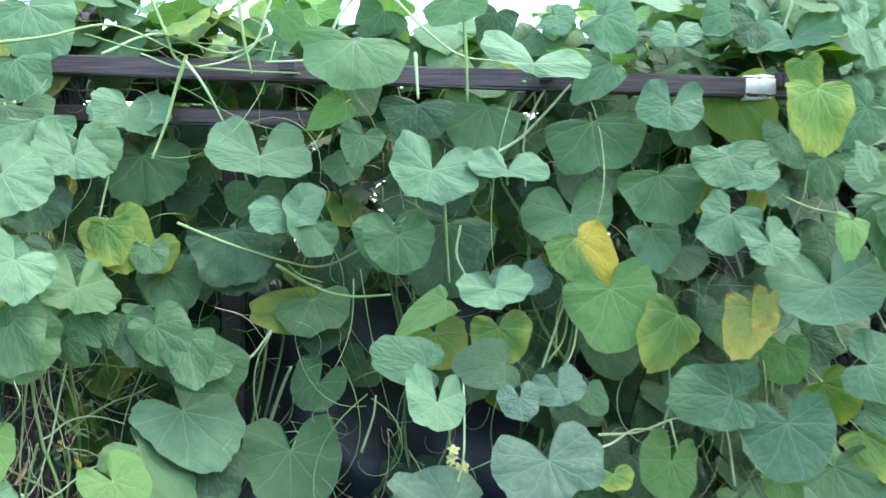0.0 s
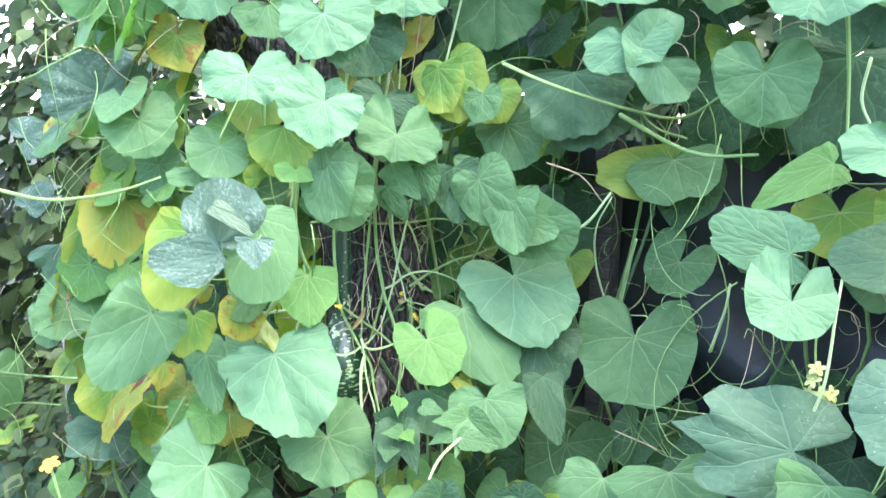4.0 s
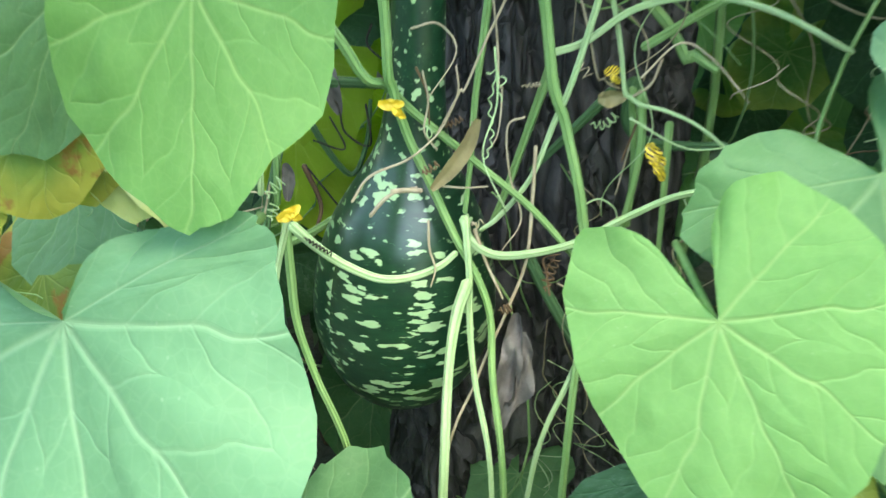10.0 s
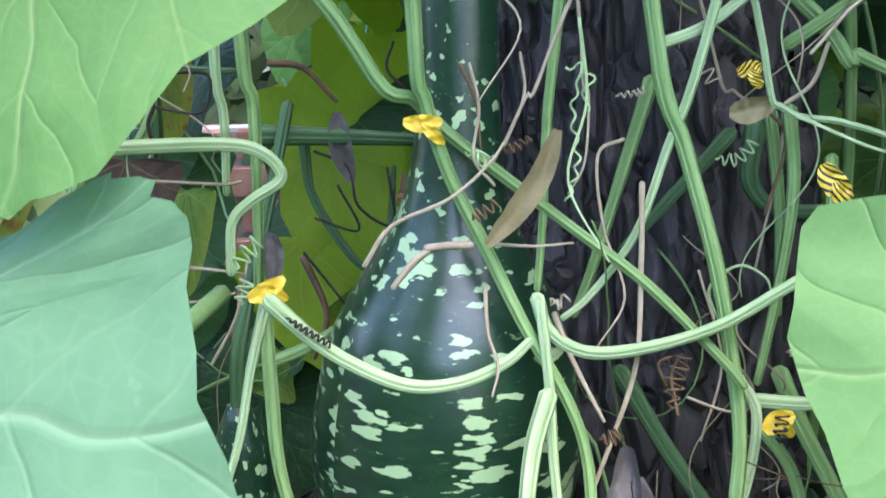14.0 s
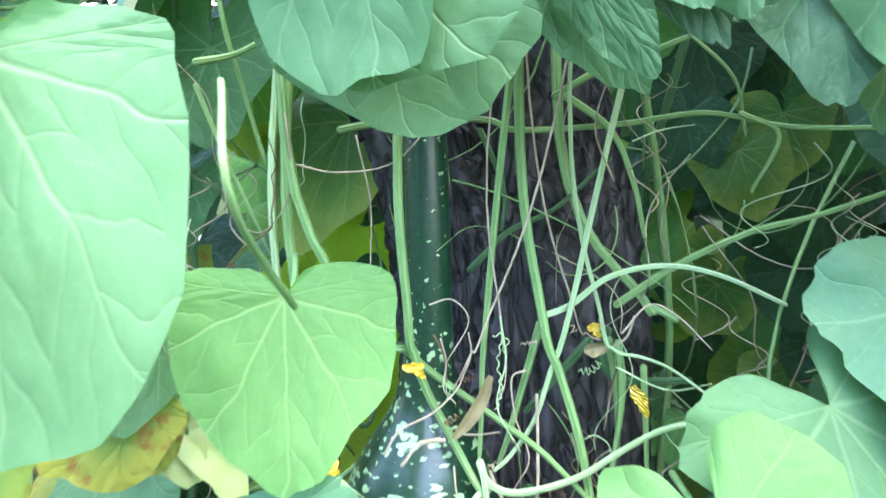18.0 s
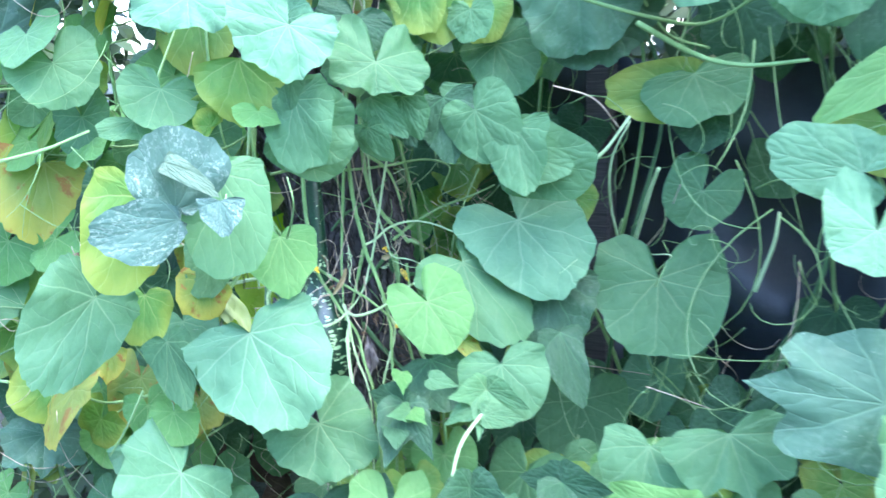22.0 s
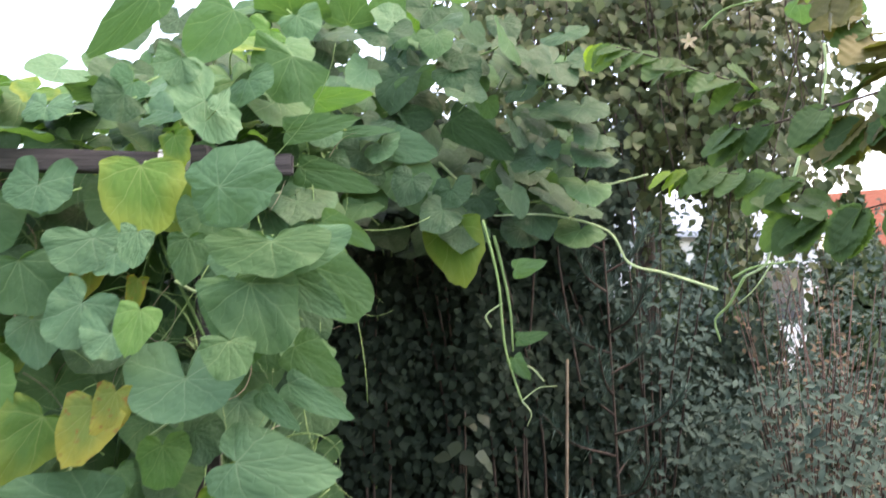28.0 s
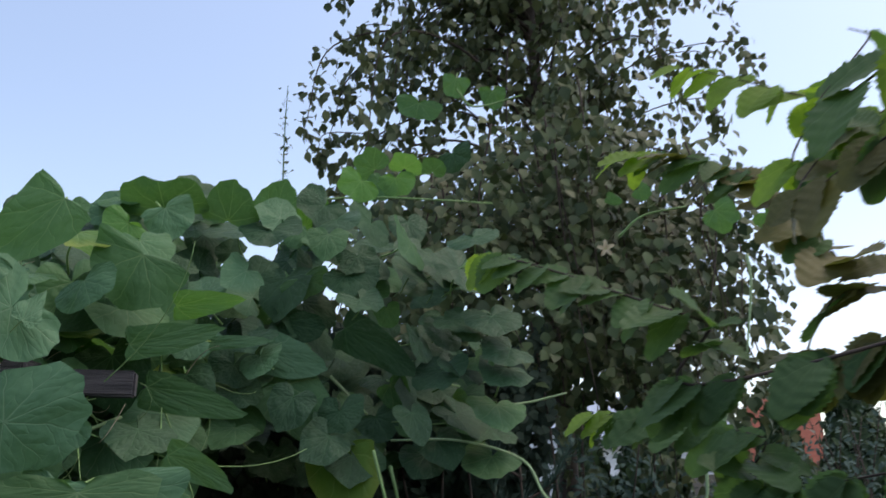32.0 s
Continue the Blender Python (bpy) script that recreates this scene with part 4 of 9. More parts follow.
hero("round", "b", -2.160, 1.983, 0.746, 0.78, -0.45, 0.44, 0.38, -0.21, -0.90, 0.107, 0.98, 0.34)
hero("round", "d", -0.876, 2.243, 0.674, 0.24, -0.70, 0.67, 0.77, -0.28, -0.57, 0.174, 0.71, 0.12)
hero("heart", "d", -0.632, 2.397, 0.719, 0.51, -0.64, 0.57, 0.41, -0.40, -0.82, 0.106, 1.68, 0.14)
hero("lobe", "s", -1.087, 1.755, 1.084, 0.90, -0.35, -0.25, 0.25, -0.04, 0.97, 0.188, 0.78, 0.06)
hero("lobe", "s", -1.072, 1.750, 1.069, 0.96, -0.25, 0.14, -0.24, -0.96, -0.12, 0.115, 1.34, 0.08)
hero("heart", "s", -1.003, 1.779, 1.100, 0.75, -0.56, 0.35, 0.22, -0.29, -0.93, 0.079, 0.76, 0.07)
hero("round", "x", -1.221, 1.796, 1.096, 0.88, -0.36, 0.30, 0.01, -0.63, -0.78, 0.169, 1.12, 0.18)
hero("round", "g", -1.081, 1.858, 1.137, 0.76, -0.52, 0.40, 0.35, -0.19, -0.92, 0.187, 1.05, 0.14)
hero("round", "b", -1.392, 1.805, 0.883, 0.95, -0.18, 0.27, 0.02, -0.81, -0.59, 0.209, 1.00, 0.27)
hero("round", "x", -1.827, 2.002, 0.575, 0.90, -0.23, 0.37, -0.03, -0.88, -0.48, 0.186, 0.70, 0.16)
hero("round", "x", -1.201, 1.979, 1.208, 0.85, -0.50, -0.16, -0.25, -0.65, 0.72, 0.063, 0.62, 0.15)
hero("round", "x", -1.975, 2.060, 1.066, 0.86, -0.41, 0.32, 0.08, -0.50, -0.86, 0.138, 1.17, 0.26)
hero("round", "x", -1.899, 2.089, 1.213, 0.92, -0.37, 0.11, -0.15, -0.61, -0.78, 0.124, 0.87, 0.18)
hero("round", "b", -1.201, 1.801, 0.542, 0.80, -0.02, 0.60, 0.16, -0.95, -0.25, 0.243, 0.56, 0.34)
hero("round", "g", -1.104, 1.912, 0.373, 0.54, -0.60, 0.59, 0.33, -0.49, -0.81, 0.225, 0.83, 0.23)
hero("round", "l", -0.852, 2.011, 0.441, 0.41, -0.65, 0.64, 0.20, -0.62, -0.76, 0.163, 0.51, 0.46)
hero("round", "d", -1.030, 2.019, 0.412, 0.42, -0.72, 0.55, 0.40, -0.39, -0.83, 0.188, 0.61, 0.12)
hero("round", "g", -1.286, 1.984, 0.356, 0.41, -0.66, 0.63, 0.26, -0.58, -0.78, 0.174, 0.54, 0.26)
hero("lobed", "g", -0.233, 2.216, 0.627, 0.21, -0.78, 0.60, 0.44, -0.47, -0.77, 0.233, 0.56, 0.12)
hero("round", "g", -0.375, 2.198, 0.584, 0.06, -0.84, 0.54, -0.05, -0.55, -0.84, 0.204, 0.69, 0.14)
hero("round", "l", -0.279, 2.090, 0.523, 0.57, -0.81, 0.17, -0.82, -0.53, 0.22, 0.092, 1.47, 0.32)
hero("lobed", "k", 0.018, 2.153, 0.752, 0.42, -0.84, 0.34, -0.91, -0.41, 0.11, 0.234, 0.97, 0.46)
hero("lobed", "k", 0.261, 2.106, 0.898, 0.11, -0.77, 0.63, 0.28, -0.58, -0.76, 0.291, 0.45, 0.30)
hero("round", "k", 0.380, 2.039, 0.660, 0.18, -0.61, 0.78, 0.09, -0.77, -0.63, 0.355, 0.33, 0.30)
hero("lobed", "g", 0.091, 2.096, 0.723, 0.38, -0.80, 0.46, -0.15, -0.55, -0.82, 0.199, 0.84, 0.09)
hero("round", "l", -0.027, 2.188, 0.529, 0.19, -0.79, 0.59, 0.09, -0.58, -0.81, 0.131, 0.90, 0.13)
hero("round", "l", 0.147, 2.147, 0.583, 0.02, -0.88, 0.47, 0.34, -0.43, -0.83, 0.152, 0.63, 0.11)
hero("round", "g", -0.226, 2.195, 0.504, 0.31, -0.75, 0.59, 0.48, -0.41, -0.77, 0.185, 0.56, 0.10)
hero("round", "x", 0.607, 2.087, 0.645, -0.30, -0.79, 0.54, 0.45, -0.61, -0.65, 0.159, 0.53, 0.09)
hero("round", "g", 0.570, 2.222, 0.686, 0.21, -0.62, 0.76, -0.13, -0.78, -0.61, 0.156, 0.37, 0.46)
hero("round", "x", 0.444, 2.222, 0.833, -0.12, -0.76, 0.64, 0.18, -0.65, -0.74, 0.107, 0.44, 0.18)
hero("round", "g", 0.394, 2.324, 1.035, 0.07, -0.92, 0.39, 0.46, -0.32, -0.83, 0.091, 0.81, 0.20)
hero("round", "k", 0.306, 2.265, 1.049, -0.17, -0.73, 0.66, 0.21, -0.69, -0.70, 0.155, 0.34, 0.41)
hero("round", "k", 0.201, 2.236, 1.028, 0.03, -0.85, 0.52, 0.13, -0.51, -0.85, 0.114, 0.51, 0.39)
hero("round", "h", 0.375, 2.388, 1.453, 0.15, -0.96, 0.22, 0.45, -0.13, -0.88, 0.188, 0.89, 0.15)
hero("round", "l", 0.462, 2.355, 1.311, -0.17, -0.95, 0.26, 0.28, -0.30, -0.91, 0.265, 0.65, 0.22)
hero("round", "b", 0.769, 2.261, 1.027, 0.33, -0.94, 0.03, -0.94, -0.33, 0.13, 0.181, 1.24, 0.42)
hero("round", "g", 0.589, 2.323, 1.623, 0.12, -0.99, 0.10, 0.17, -0.08, -0.98, 0.226, 0.62, 0.09)
hero("round", "b", 0.758, 2.250, 1.511, 0.02, -0.95, 0.32, -0.50, -0.28, -0.82, 0.165, 0.69, 0.31)
hero("round", "b", 0.840, 2.186, 1.434, 0.05, -0.87, 0.50, 0.25, -0.47, -0.84, 0.152, 0.41, 0.51)
hero("heart", "b", 0.588, 2.416, 1.478, -0.11, -0.98, 0.17, 0.25, -0.19, -0.95, 0.153, 0.89, 0.14)
hero("round", "b", 1.003, 2.210, 1.323, -0.15, -0.81, 0.56, 0.03, -0.57, -0.82, 0.293, 0.36, 0.41)
hero("round", "g", 1.124, 2.157, 1.549, -0.03, -0.98, 0.21, 0.24, -0.21, -0.95, 0.201, 0.95, 0.14)
hero("round", "b", 1.232, 2.220, 1.645, -0.24, -0.85, 0.47, 0.01, -0.48, -0.88, 0.335, 0.31, 0.11)
hero("kidney", "b", 0.770, 2.298, 1.671, 0.14, -0.92, 0.36, 0.20, -0.33, -0.92, 0.255, 0.34, 0.14)
hero("heart", "b", 1.240, 2.293, 1.573, -0.18, -0.98, 0.10, 0.71, -0.20, -0.67, 0.121, 1.55, 0.10)
hero("heart", "g", 1.255, 2.277, 1.387, -0.33, -0.93, 0.14, 0.69, -0.34, -0.65, 0.115, 1.41, 0.11)
hero("heart", "b", 1.239, 2.262, 1.299, -0.42, -0.89, 0.21, 0.78, -0.47, -0.42, 0.075, 2.59, 0.14)
hero("heart", "b", 1.177, 2.225, 1.281, -0.52, -0.85, 0.09, 0.59, -0.43, -0.69, 0.065, 2.25, 0.15)
hero("heart", "b", 1.113, 2.235, 1.118, -0.11, -0.96, 0.28, 0.95, -0.18, -0.25, 0.186, 1.34, 0.31)
hero("heart", "b", 1.140, 2.307, 0.985, -0.31, -0.92, 0.25, 0.79, -0.40, -0.46, 0.088, 2.39, 0.12)
hero("round", "b", 0.912, 2.259, 0.958, -0.29, -0.90, 0.32, 0.19, -0.39, -0.90, 0.243, 0.60, 0.27)
hero("heart", "y", 0.798, 2.205, 1.270, 0.03, -0.96, 0.29, -0.42, -0.28, -0.87, 0.146, 1.01, 0.13)
hero("round", "y", 0.845, 2.211, 1.301, 0.25, -0.94, 0.22, -0.19, -0.27, -0.94, 0.096, 1.08, 0.20)
hero("heart", "x", 0.644, 2.330, 1.240, 0.33, -0.92, 0.21, -0.53, -0.36, -0.77, 0.188, 1.00, 0.11)
hero("round", "l", 0.928, 2.318, 1.156, -0.06, -0.96, 0.27, 0.11, -0.28, -0.95, 0.124, 0.85, 0.24)
hero("round", "l", 0.638, 2.383, 0.826, 0.19, -0.88, 0.44, -0.33, -0.48, -0.81, 0.178, 0.68, 0.46)
hero("round", "b", 0.934, 2.221, 0.609, -0.14, -0.73, 0.67, 0.08, -0.68, -0.73, 0.258, 0.52, 0.29)
hero("round", "b", 1.098, 2.273, 0.687, -0.38, -0.84, 0.38, 0.63, -0.54, -0.56, 0.184, 1.08, 0.17)
hero("heart", "b", 1.176, 2.324, 0.523, -0.35, -0.83, 0.44, 0.60, -0.56, -0.58, 0.149, 1.35, 0.14)
hero("heart", "g", 1.070, 2.301, 0.466, 0.02, -0.77, 0.64, -0.07, -0.64, -0.77, 0.189, 0.80, 0.25)
hero("round", "x", 0.913, 2.287, 0.435, 0.18, -0.80, 0.57, -0.08, -0.59, -0.80, 0.220, 0.89, 0.10)
hero("kidney", "m", 0.695, 1.856, 0.623, -0.05, -0.68, 0.73, 0.09, -0.73, -0.67, 0.348, 0.33, 0.21)
hero("heart", "y", 0.643, 2.093, 0.660, 0.23, -0.82, 0.51, 0.49, -0.36, -0.80, 0.157, 0.65, 0.10)
hero("round", "l", 0.741, 2.134, 0.382, 0.01, -0.82, 0.57, 0.04, -0.57, -0.82, 0.198, 0.61, 0.10)
hero("round", "x", 0.535, 2.133, 0.398, 0.52, -0.72, 0.46, -0.19, -0.62, -0.76, 0.165, 0.78, 0.12)
hero("round", "g", 1.049, 2.283, 0.837, -0.03, -0.94, 0.35, 0.38, -0.34, -0.86, 0.216, 0.62, 0.12)
hero("round", "x", 1.132, 2.306, 0.924, -0.10, -0.91, 0.39, 0.53, -0.38, -0.76, 0.154, 1.09, 0.13)
hero("heart", "b", 1.172, 2.274, 0.805, -0.18, -0.93, 0.31, 0.43, -0.36, -0.83, 0.094, 1.41, 0.10)
hero("round", "l", 0.909, 2.294, 0.801, 0.22, -0.82, 0.52, 0.20, -0.49, -0.85, 0.136, 0.70, 0.18)
hero("round", "l", 1.208, 2.277, 0.311, -0.28, -0.73, 0.63, 0.19, -0.68, -0.70, 0.141, 0.87, 0.18)
hero("heart", "g", 0.817, 2.331, 1.101, -0.02, -0.94, 0.33, 0.33, -0.31, -0.89, 0.089, 0.81, 0.15)
hero("round", "x", 1.055, 2.369, 1.049, -0.29, -0.95, 0.09, 0.63, -0.26, -0.73, 0.157, 0.80, 0.13)
hero("round", "d", 1.002, 2.337, 1.186, -0.13, -0.94, 0.32, 0.57, -0.34, -0.75, 0.135, 0.68, 0.10)
hero("round", "g", -0.240, 2.320, 1.987, 0.31, -0.94, 0.15, -0.04, -0.17, -0.98, 0.288, 0.48, 0.07)
hero("round", "b", -0.528, 2.460, 1.687, 0.31, -0.85, 0.42, 0.02, -0.43, -0.90, 0.293, 0.23, 0.41)
hero("round", "b", -0.029, 2.329, 1.635, 0.14, -0.89, 0.44, -0.21, -0.46, -0.86, 0.256, 0.37, 0.38)
hero("round", "g", -0.145, 2.430, 1.478, 0.08, -0.97, 0.25, 0.05, -0.24, -0.97, 0.203, 0.65, 0.25)
hero("round", "b", -0.382, 2.413, 1.498, 0.67, -0.72, 0.18, -0.64, -0.68, -0.36, 0.218, 0.32, 0.41)
hero("round", "b", -0.910, 2.491, 1.810, 0.19, -0.82, 0.54, 0.24, -0.49, -0.84, 0.239, 0.25, 0.42)
hero("round", "g", -0.987, 2.314, 1.713, 0.34, -0.89, 0.29, 0.39, -0.15, -0.91, 0.209, 0.53, 0.21)
hero("kidney", "b", -1.091, 2.274, 1.762, 0.50, -0.85, 0.15, 0.19, -0.06, -0.98, 0.193, 0.45, 0.06)
hero("round", "b", -1.094, 2.119, 1.611, 0.45, -0.87, 0.18, 0.66, 0.19, -0.73, 0.152, 0.86, 0.22)
hero("round", "b", -1.145, 2.285, 1.929, 0.34, -0.94, -0.02, 0.18, 0.09, -0.98, 0.170, 0.64, 0.07)
hero("round", "b", -1.128, 2.320, 2.083, 0.45, -0.89, 0.04, 0.37, 0.14, -0.92, 0.240, 0.61, 0.12)
hero("round", "g", -1.013, 2.303, 1.330, 0.43, -0.70, 0.57, 0.27, -0.50, -0.82, 0.229, 0.42, 0.33)
hero("round", "g", -1.037, 2.044, 1.256, 0.25, -0.94, 0.25, 0.35, -0.15, -0.92, 0.160, 0.88, 0.22)
hero("round", "b", -1.087, 2.087, 1.408, 0.36, -0.89, 0.27, 0.54, -0.03, -0.84, 0.125, 0.81, 0.24)
hero("round", "g", -0.816, 2.502, 1.347, 0.35, -0.90, 0.26, 0.48, -0.07, -0.88, 0.183, 0.68, 0.21)
hero("round", "g", -0.825, 2.396, 1.422, 0.13, -0.97, 0.22, 0.22, -0.19, -0.96, 0.099, 0.76, 0.25)
hero("round", "x", -0.933, 2.351, 1.487, 0.11, -0.97, 0.19, 0.26, -0.16, -0.95, 0.156, 0.79, 0.12)
hero("round", "d", -0.607, 2.462, 1.474, 0.28, -0.94, 0.20, 0.12, -0.17, -0.98, 0.292, 0.54, 0.04)
hero("round", "g", 0.368, 2.460, 1.519, -0.19, -0.89, 0.42, 0.06, -0.44, -0.90, 0.261, 0.34, 0.40)
hero("kidney", "g", 0.424, 2.425, 1.781, -0.08, -1.00, 0.03, 0.13, -0.04, -0.99, 0.301, 0.48, 0.06)
hero("round", "b", 0.627, 2.344, 1.813, -0.15, -0.94, 0.31, -0.22, -0.27, -0.94, 0.186, 0.39, 0.42)
hero("heart", "x", 0.857, 2.557, 1.903, -0.42, -0.91, -0.05, 0.35, -0.11, -0.93, 0.212, 1.09, 0.11)
hero("heart", "y", 0.752, 2.374, 1.635, -0.11, -0.98, 0.15, -0.46, -0.09, -0.89, 0.096, 1.42, 0.13)
hero("heart", "y", 0.866, 2.344, 1.571, -0.19, -0.98, 0.05, -0.18, -0.01, -0.98, 0.058, 1.74, 0.13)
hero("kidney", "b", 0.643, 2.357, 2.015, -0.26, -0.89, 0.38, -0.16, -0.35, -0.92, 0.136, 0.31, 0.34)
hero("round", "b", 0.958, 2.348, 1.994, -0.49, -0.75, 0.45, -0.17, -0.42, -0.89, 0.252, 0.13, 0.34)
hero("round", "b", 0.435, 2.298, 2.049, -0.16, -0.99, 0.03, 0.50, -0.11, -0.86, 0.153, 0.72, 0.12)
hero("kidney", "b", 0.239, 2.236, 1.907, 0.19, -0.89, 0.41, -0.15, -0.44, -0.88, 0.289, 0.11, 0.24)
hero("round", "d", 0.156, 2.446, 2.099, -0.27, -0.96, -0.02, -0.29, 0.10, -0.95, 0.126, 0.89, 0.13)
hero("kidney", "g", 0.037, 2.338, 2.103, -0.33, -0.91, 0.24, 0.14, -0.30, -0.94, 0.220, 0.32, 0.08)
hero("heart", "b", 0.462, 2.338, 1.930, -0.13, -0.99, 0.09, -0.78, 0.05, -0.63, 0.140, 1.07, 0.11)
hero("heart", "g", -0.225, 2.391, 1.738, 0.32, -0.93, 0.18, -0.26, -0.27, -0.93, 0.139, 0.68, 0.24)
hero("heart", "l", -0.271, 2.374, 1.831, 0.34, -0.94, -0.02, -0.79, -0.28, -0.54, 0.097, 1.31, 0.13)
hero("round", "g", 0.131, 2.537, 1.845, -0.01, -1.00, 0.08, -0.36, -0.07, -0.93, 0.255, 0.63, 0.08)
hero("kidney", "b", 0.176, 2.327, 1.634, 0.04, -0.86, 0.50, -0.13, -0.51, -0.85, 0.227, 0.12, 0.32)
hero("kidney", "d", -0.072, 2.454, 1.836, -0.02, -0.99, 0.16, -0.06, -0.16, -0.98, 0.218, 0.45, 0.09)
hero("round", "x", 0.969, 2.299, 1.927, -0.42, -0.89, 0.16, 0.14, -0.23, -0.96, 0.096, 1.01, 0.16)
hero("round", "b", 0.828, 2.280, 1.630, -0.25, -0.82, 0.51, 0.05, -0.54, -0.84, 0.145, 0.43, 0.28)
hero("round", "b", 0.796, 2.321, 1.649, -0.09, -0.96, 0.26, -0.95, 0.01, -0.31, 0.134, 0.48, 0.55)
hero("round", "b", 1.144, 2.278, 1.660, -0.35, -0.88, 0.31, -0.44, -0.14, -0.89, 0.151, 0.53, 0.12)
hero("heart", "d", -0.860, 2.325, 1.240, 0.25, -0.92, 0.30, 0.28, -0.23, -0.93, 0.133, 1.10, 0.13)
hero("heart", "g", -0.700, 2.336, 1.177, 0.06, -0.95, 0.31, 0.22, -0.29, -0.93, 0.160, 0.91, 0.11)
hero("heart", "g", -0.971, 2.208, 1.249, 0.19, -0.96, 0.19, 0.72, 0.01, -0.69, 0.083, 1.42, 0.08)
hero("round", "g", -0.457, 2.427, 2.097, -0.24, -0.95, -0.18, 0.38, 0.07, -0.92, 0.114, 0.81, 0.14)
hero("round", "b", 1.134, 2.278, 1.799, -0.18, -0.98, -0.04, -0.84, 0.18, -0.52, 0.176, 0.79, 0.24)
hero("round", "b", 0.829, 2.473, 2.110, -0.30, -0.95, -0.08, -0.67, 0.27, -0.69, 0.125, 0.71, 0.19)
hero("round", "b", 1.141, 2.405, 2.099, -0.52, -0.83, 0.19, 0.29, -0.38, -0.88, 0.159, 0.46, 0.10)
hero("round", "l", -0.382, 2.573, 2.138, 0.23, -0.97, 0.05, 0.45, 0.06, -0.89, 0.135, 0.58, 0.13)
hero("round", "g", -0.181, 2.625, 2.152, 0.06, -1.00, 0.02, -0.51, -0.05, -0.86, 0.156, 0.67, 0.11)
hero("round", "b", -1.457, 2.031, 1.726, 0.86, -0.46, 0.21, -0.01, -0.42, -0.91, 0.272, 0.44, 0.27)
hero("round", "g", -1.879, 2.044, 1.726, 0.93, -0.35, 0.06, -0.15, -0.54, -0.83, 0.245, 0.51, 0.17)
hero("round", "b", -1.077, 2.082, 1.603, 0.51, -0.77, 0.38, 0.51, -0.09, -0.85, 0.236, 0.48, 0.35)
hero("round", "b", -0.988, 2.283, 1.670, 0.50, -0.70, 0.51, 0.24, -0.45, -0.86, 0.207, 0.35, 0.53)
hero("round", "g", -0.911, 2.586, 1.703, 0.40, -0.91, 0.15, 0.08, -0.13, -0.99, 0.276, 0.54, 0.19)
hero("round", "b", -1.199, 1.953, 1.457, 0.46, -0.74, 0.49, 0.26, -0.41, -0.87, 0.214, 0.35, 0.31)
hero("round", "b", -1.007, 2.005, 1.394, 0.62, -0.69, 0.36, -0.19, -0.58, -0.79, 0.208, 0.49, 0.26)
hero("round", "g", -1.589, 1.933, 1.346, 0.70, -0.63, 0.33, 0.39, -0.04, -0.92, 0.208, 0.47, 0.33)
hero("lobed", "s", -1.847, 1.997, 1.420, 0.84, -0.42, -0.35, 0.14, -0.46, 0.88, 0.294, 0.53, 0.17)
hero("round", "g", -1.254, 2.183, 1.794, 0.78, -0.57, 0.25, 0.08, -0.31, -0.95, 0.204, 0.52, 0.12)
hero("round", "d", -1.166, 2.271, 1.800, 0.60, -0.79, 0.15, -0.11, -0.26, -0.96, 0.208, 0.60, 0.09)
hero("round", "g", -1.292, 2.111, 1.639, 0.71, -0.69, 0.12, 0.19, 0.03, -0.98, 0.165, 0.52, 0.09)
hero("kidney", "b", -0.908, 2.460, 1.829, 0.64, -0.69, 0.34, 0.07, -0.39, -0.92, 0.229, 0.33, 0.20)
hero("kidney", "b", -1.336, 2.077, 1.825, 0.72, -0.61, 0.32, 0.35, -0.08, -0.93, 0.195, 0.38, 0.08)
hero("round", "d", -1.098, 2.249, 1.576, 0.54, -0.82, 0.21, 0.54, 0.15, -0.83, 0.218, 0.53, 0.06)
hero("round", "g", -1.997, 1.951, 0.790, 0.53, -0.63, 0.57, 0.22, -0.55, -0.81, 0.197, 0.49, 0.46)
hero("round", "s", -2.266, 2.006, 1.073, 0.63, -0.77, 0.09, 0.46, 0.47, 0.75, 0.099, 1.03, 0.17)
hero("round", "s", -2.292, 2.022, 1.288, 0.72, -0.68, 0.11, 0.59, 0.69, 0.42, 0.144, 0.57, 0.22)
hero("lobed", "k", -2.158, 2.045, 0.958, 0.71, -0.63, 0.30, 0.46, 0.10, -0.88, 0.198, 0.64, 0.10)
hero("round", "g", -1.891, 2.167, 1.902, 0.70, -0.71, 0.09, 0.40, 0.29, -0.87, 0.242, 0.54, 0.07)
hero("round", "y", -1.832, 2.055, 1.114, 0.82, -0.52, 0.25, -0.04, -0.49, -0.87, 0.207, 0.97, 0.09)
hero("round", "y", -1.976, 2.179, 1.204, 0.86, -0.43, 0.28, 0.12, -0.37, -0.92, 0.124, 0.72, 0.14)
hero("round", "y", -1.286, 2.006, 0.876, 0.86, -0.44, 0.27, -0.03, -0.57, -0.82, 0.121, 0.70, 0.12)
hero("heart", "y", -1.641, 2.023, 0.669, 0.88, -0.17, 0.45, 0.29, -0.55, -0.78, 0.083, 1.02, 0.12)
hero("heart", "x", -2.065, 2.072, 0.666, 0.78, -0.49, 0.38, 0.21, -0.37, -0.90, 0.138, 0.90, 0.14)
hero("round", "x", -1.253, 1.972, 1.242, 0.86, -0.49, 0.16, 0.31, 0.25, -0.92, 0.109, 0.59, 0.16)
hero("round", "g", -1.343, 1.915, 1.225, 0.61, -0.52, 0.60, 0.56, -0.26, -0.79, 0.135, 0.32, 0.16)
hero("round", "x", -1.392, 1.929, 0.855, 0.85, -0.35, 0.39, 0.26, -0.36, -0.90, 0.122, 0.95, 0.16)
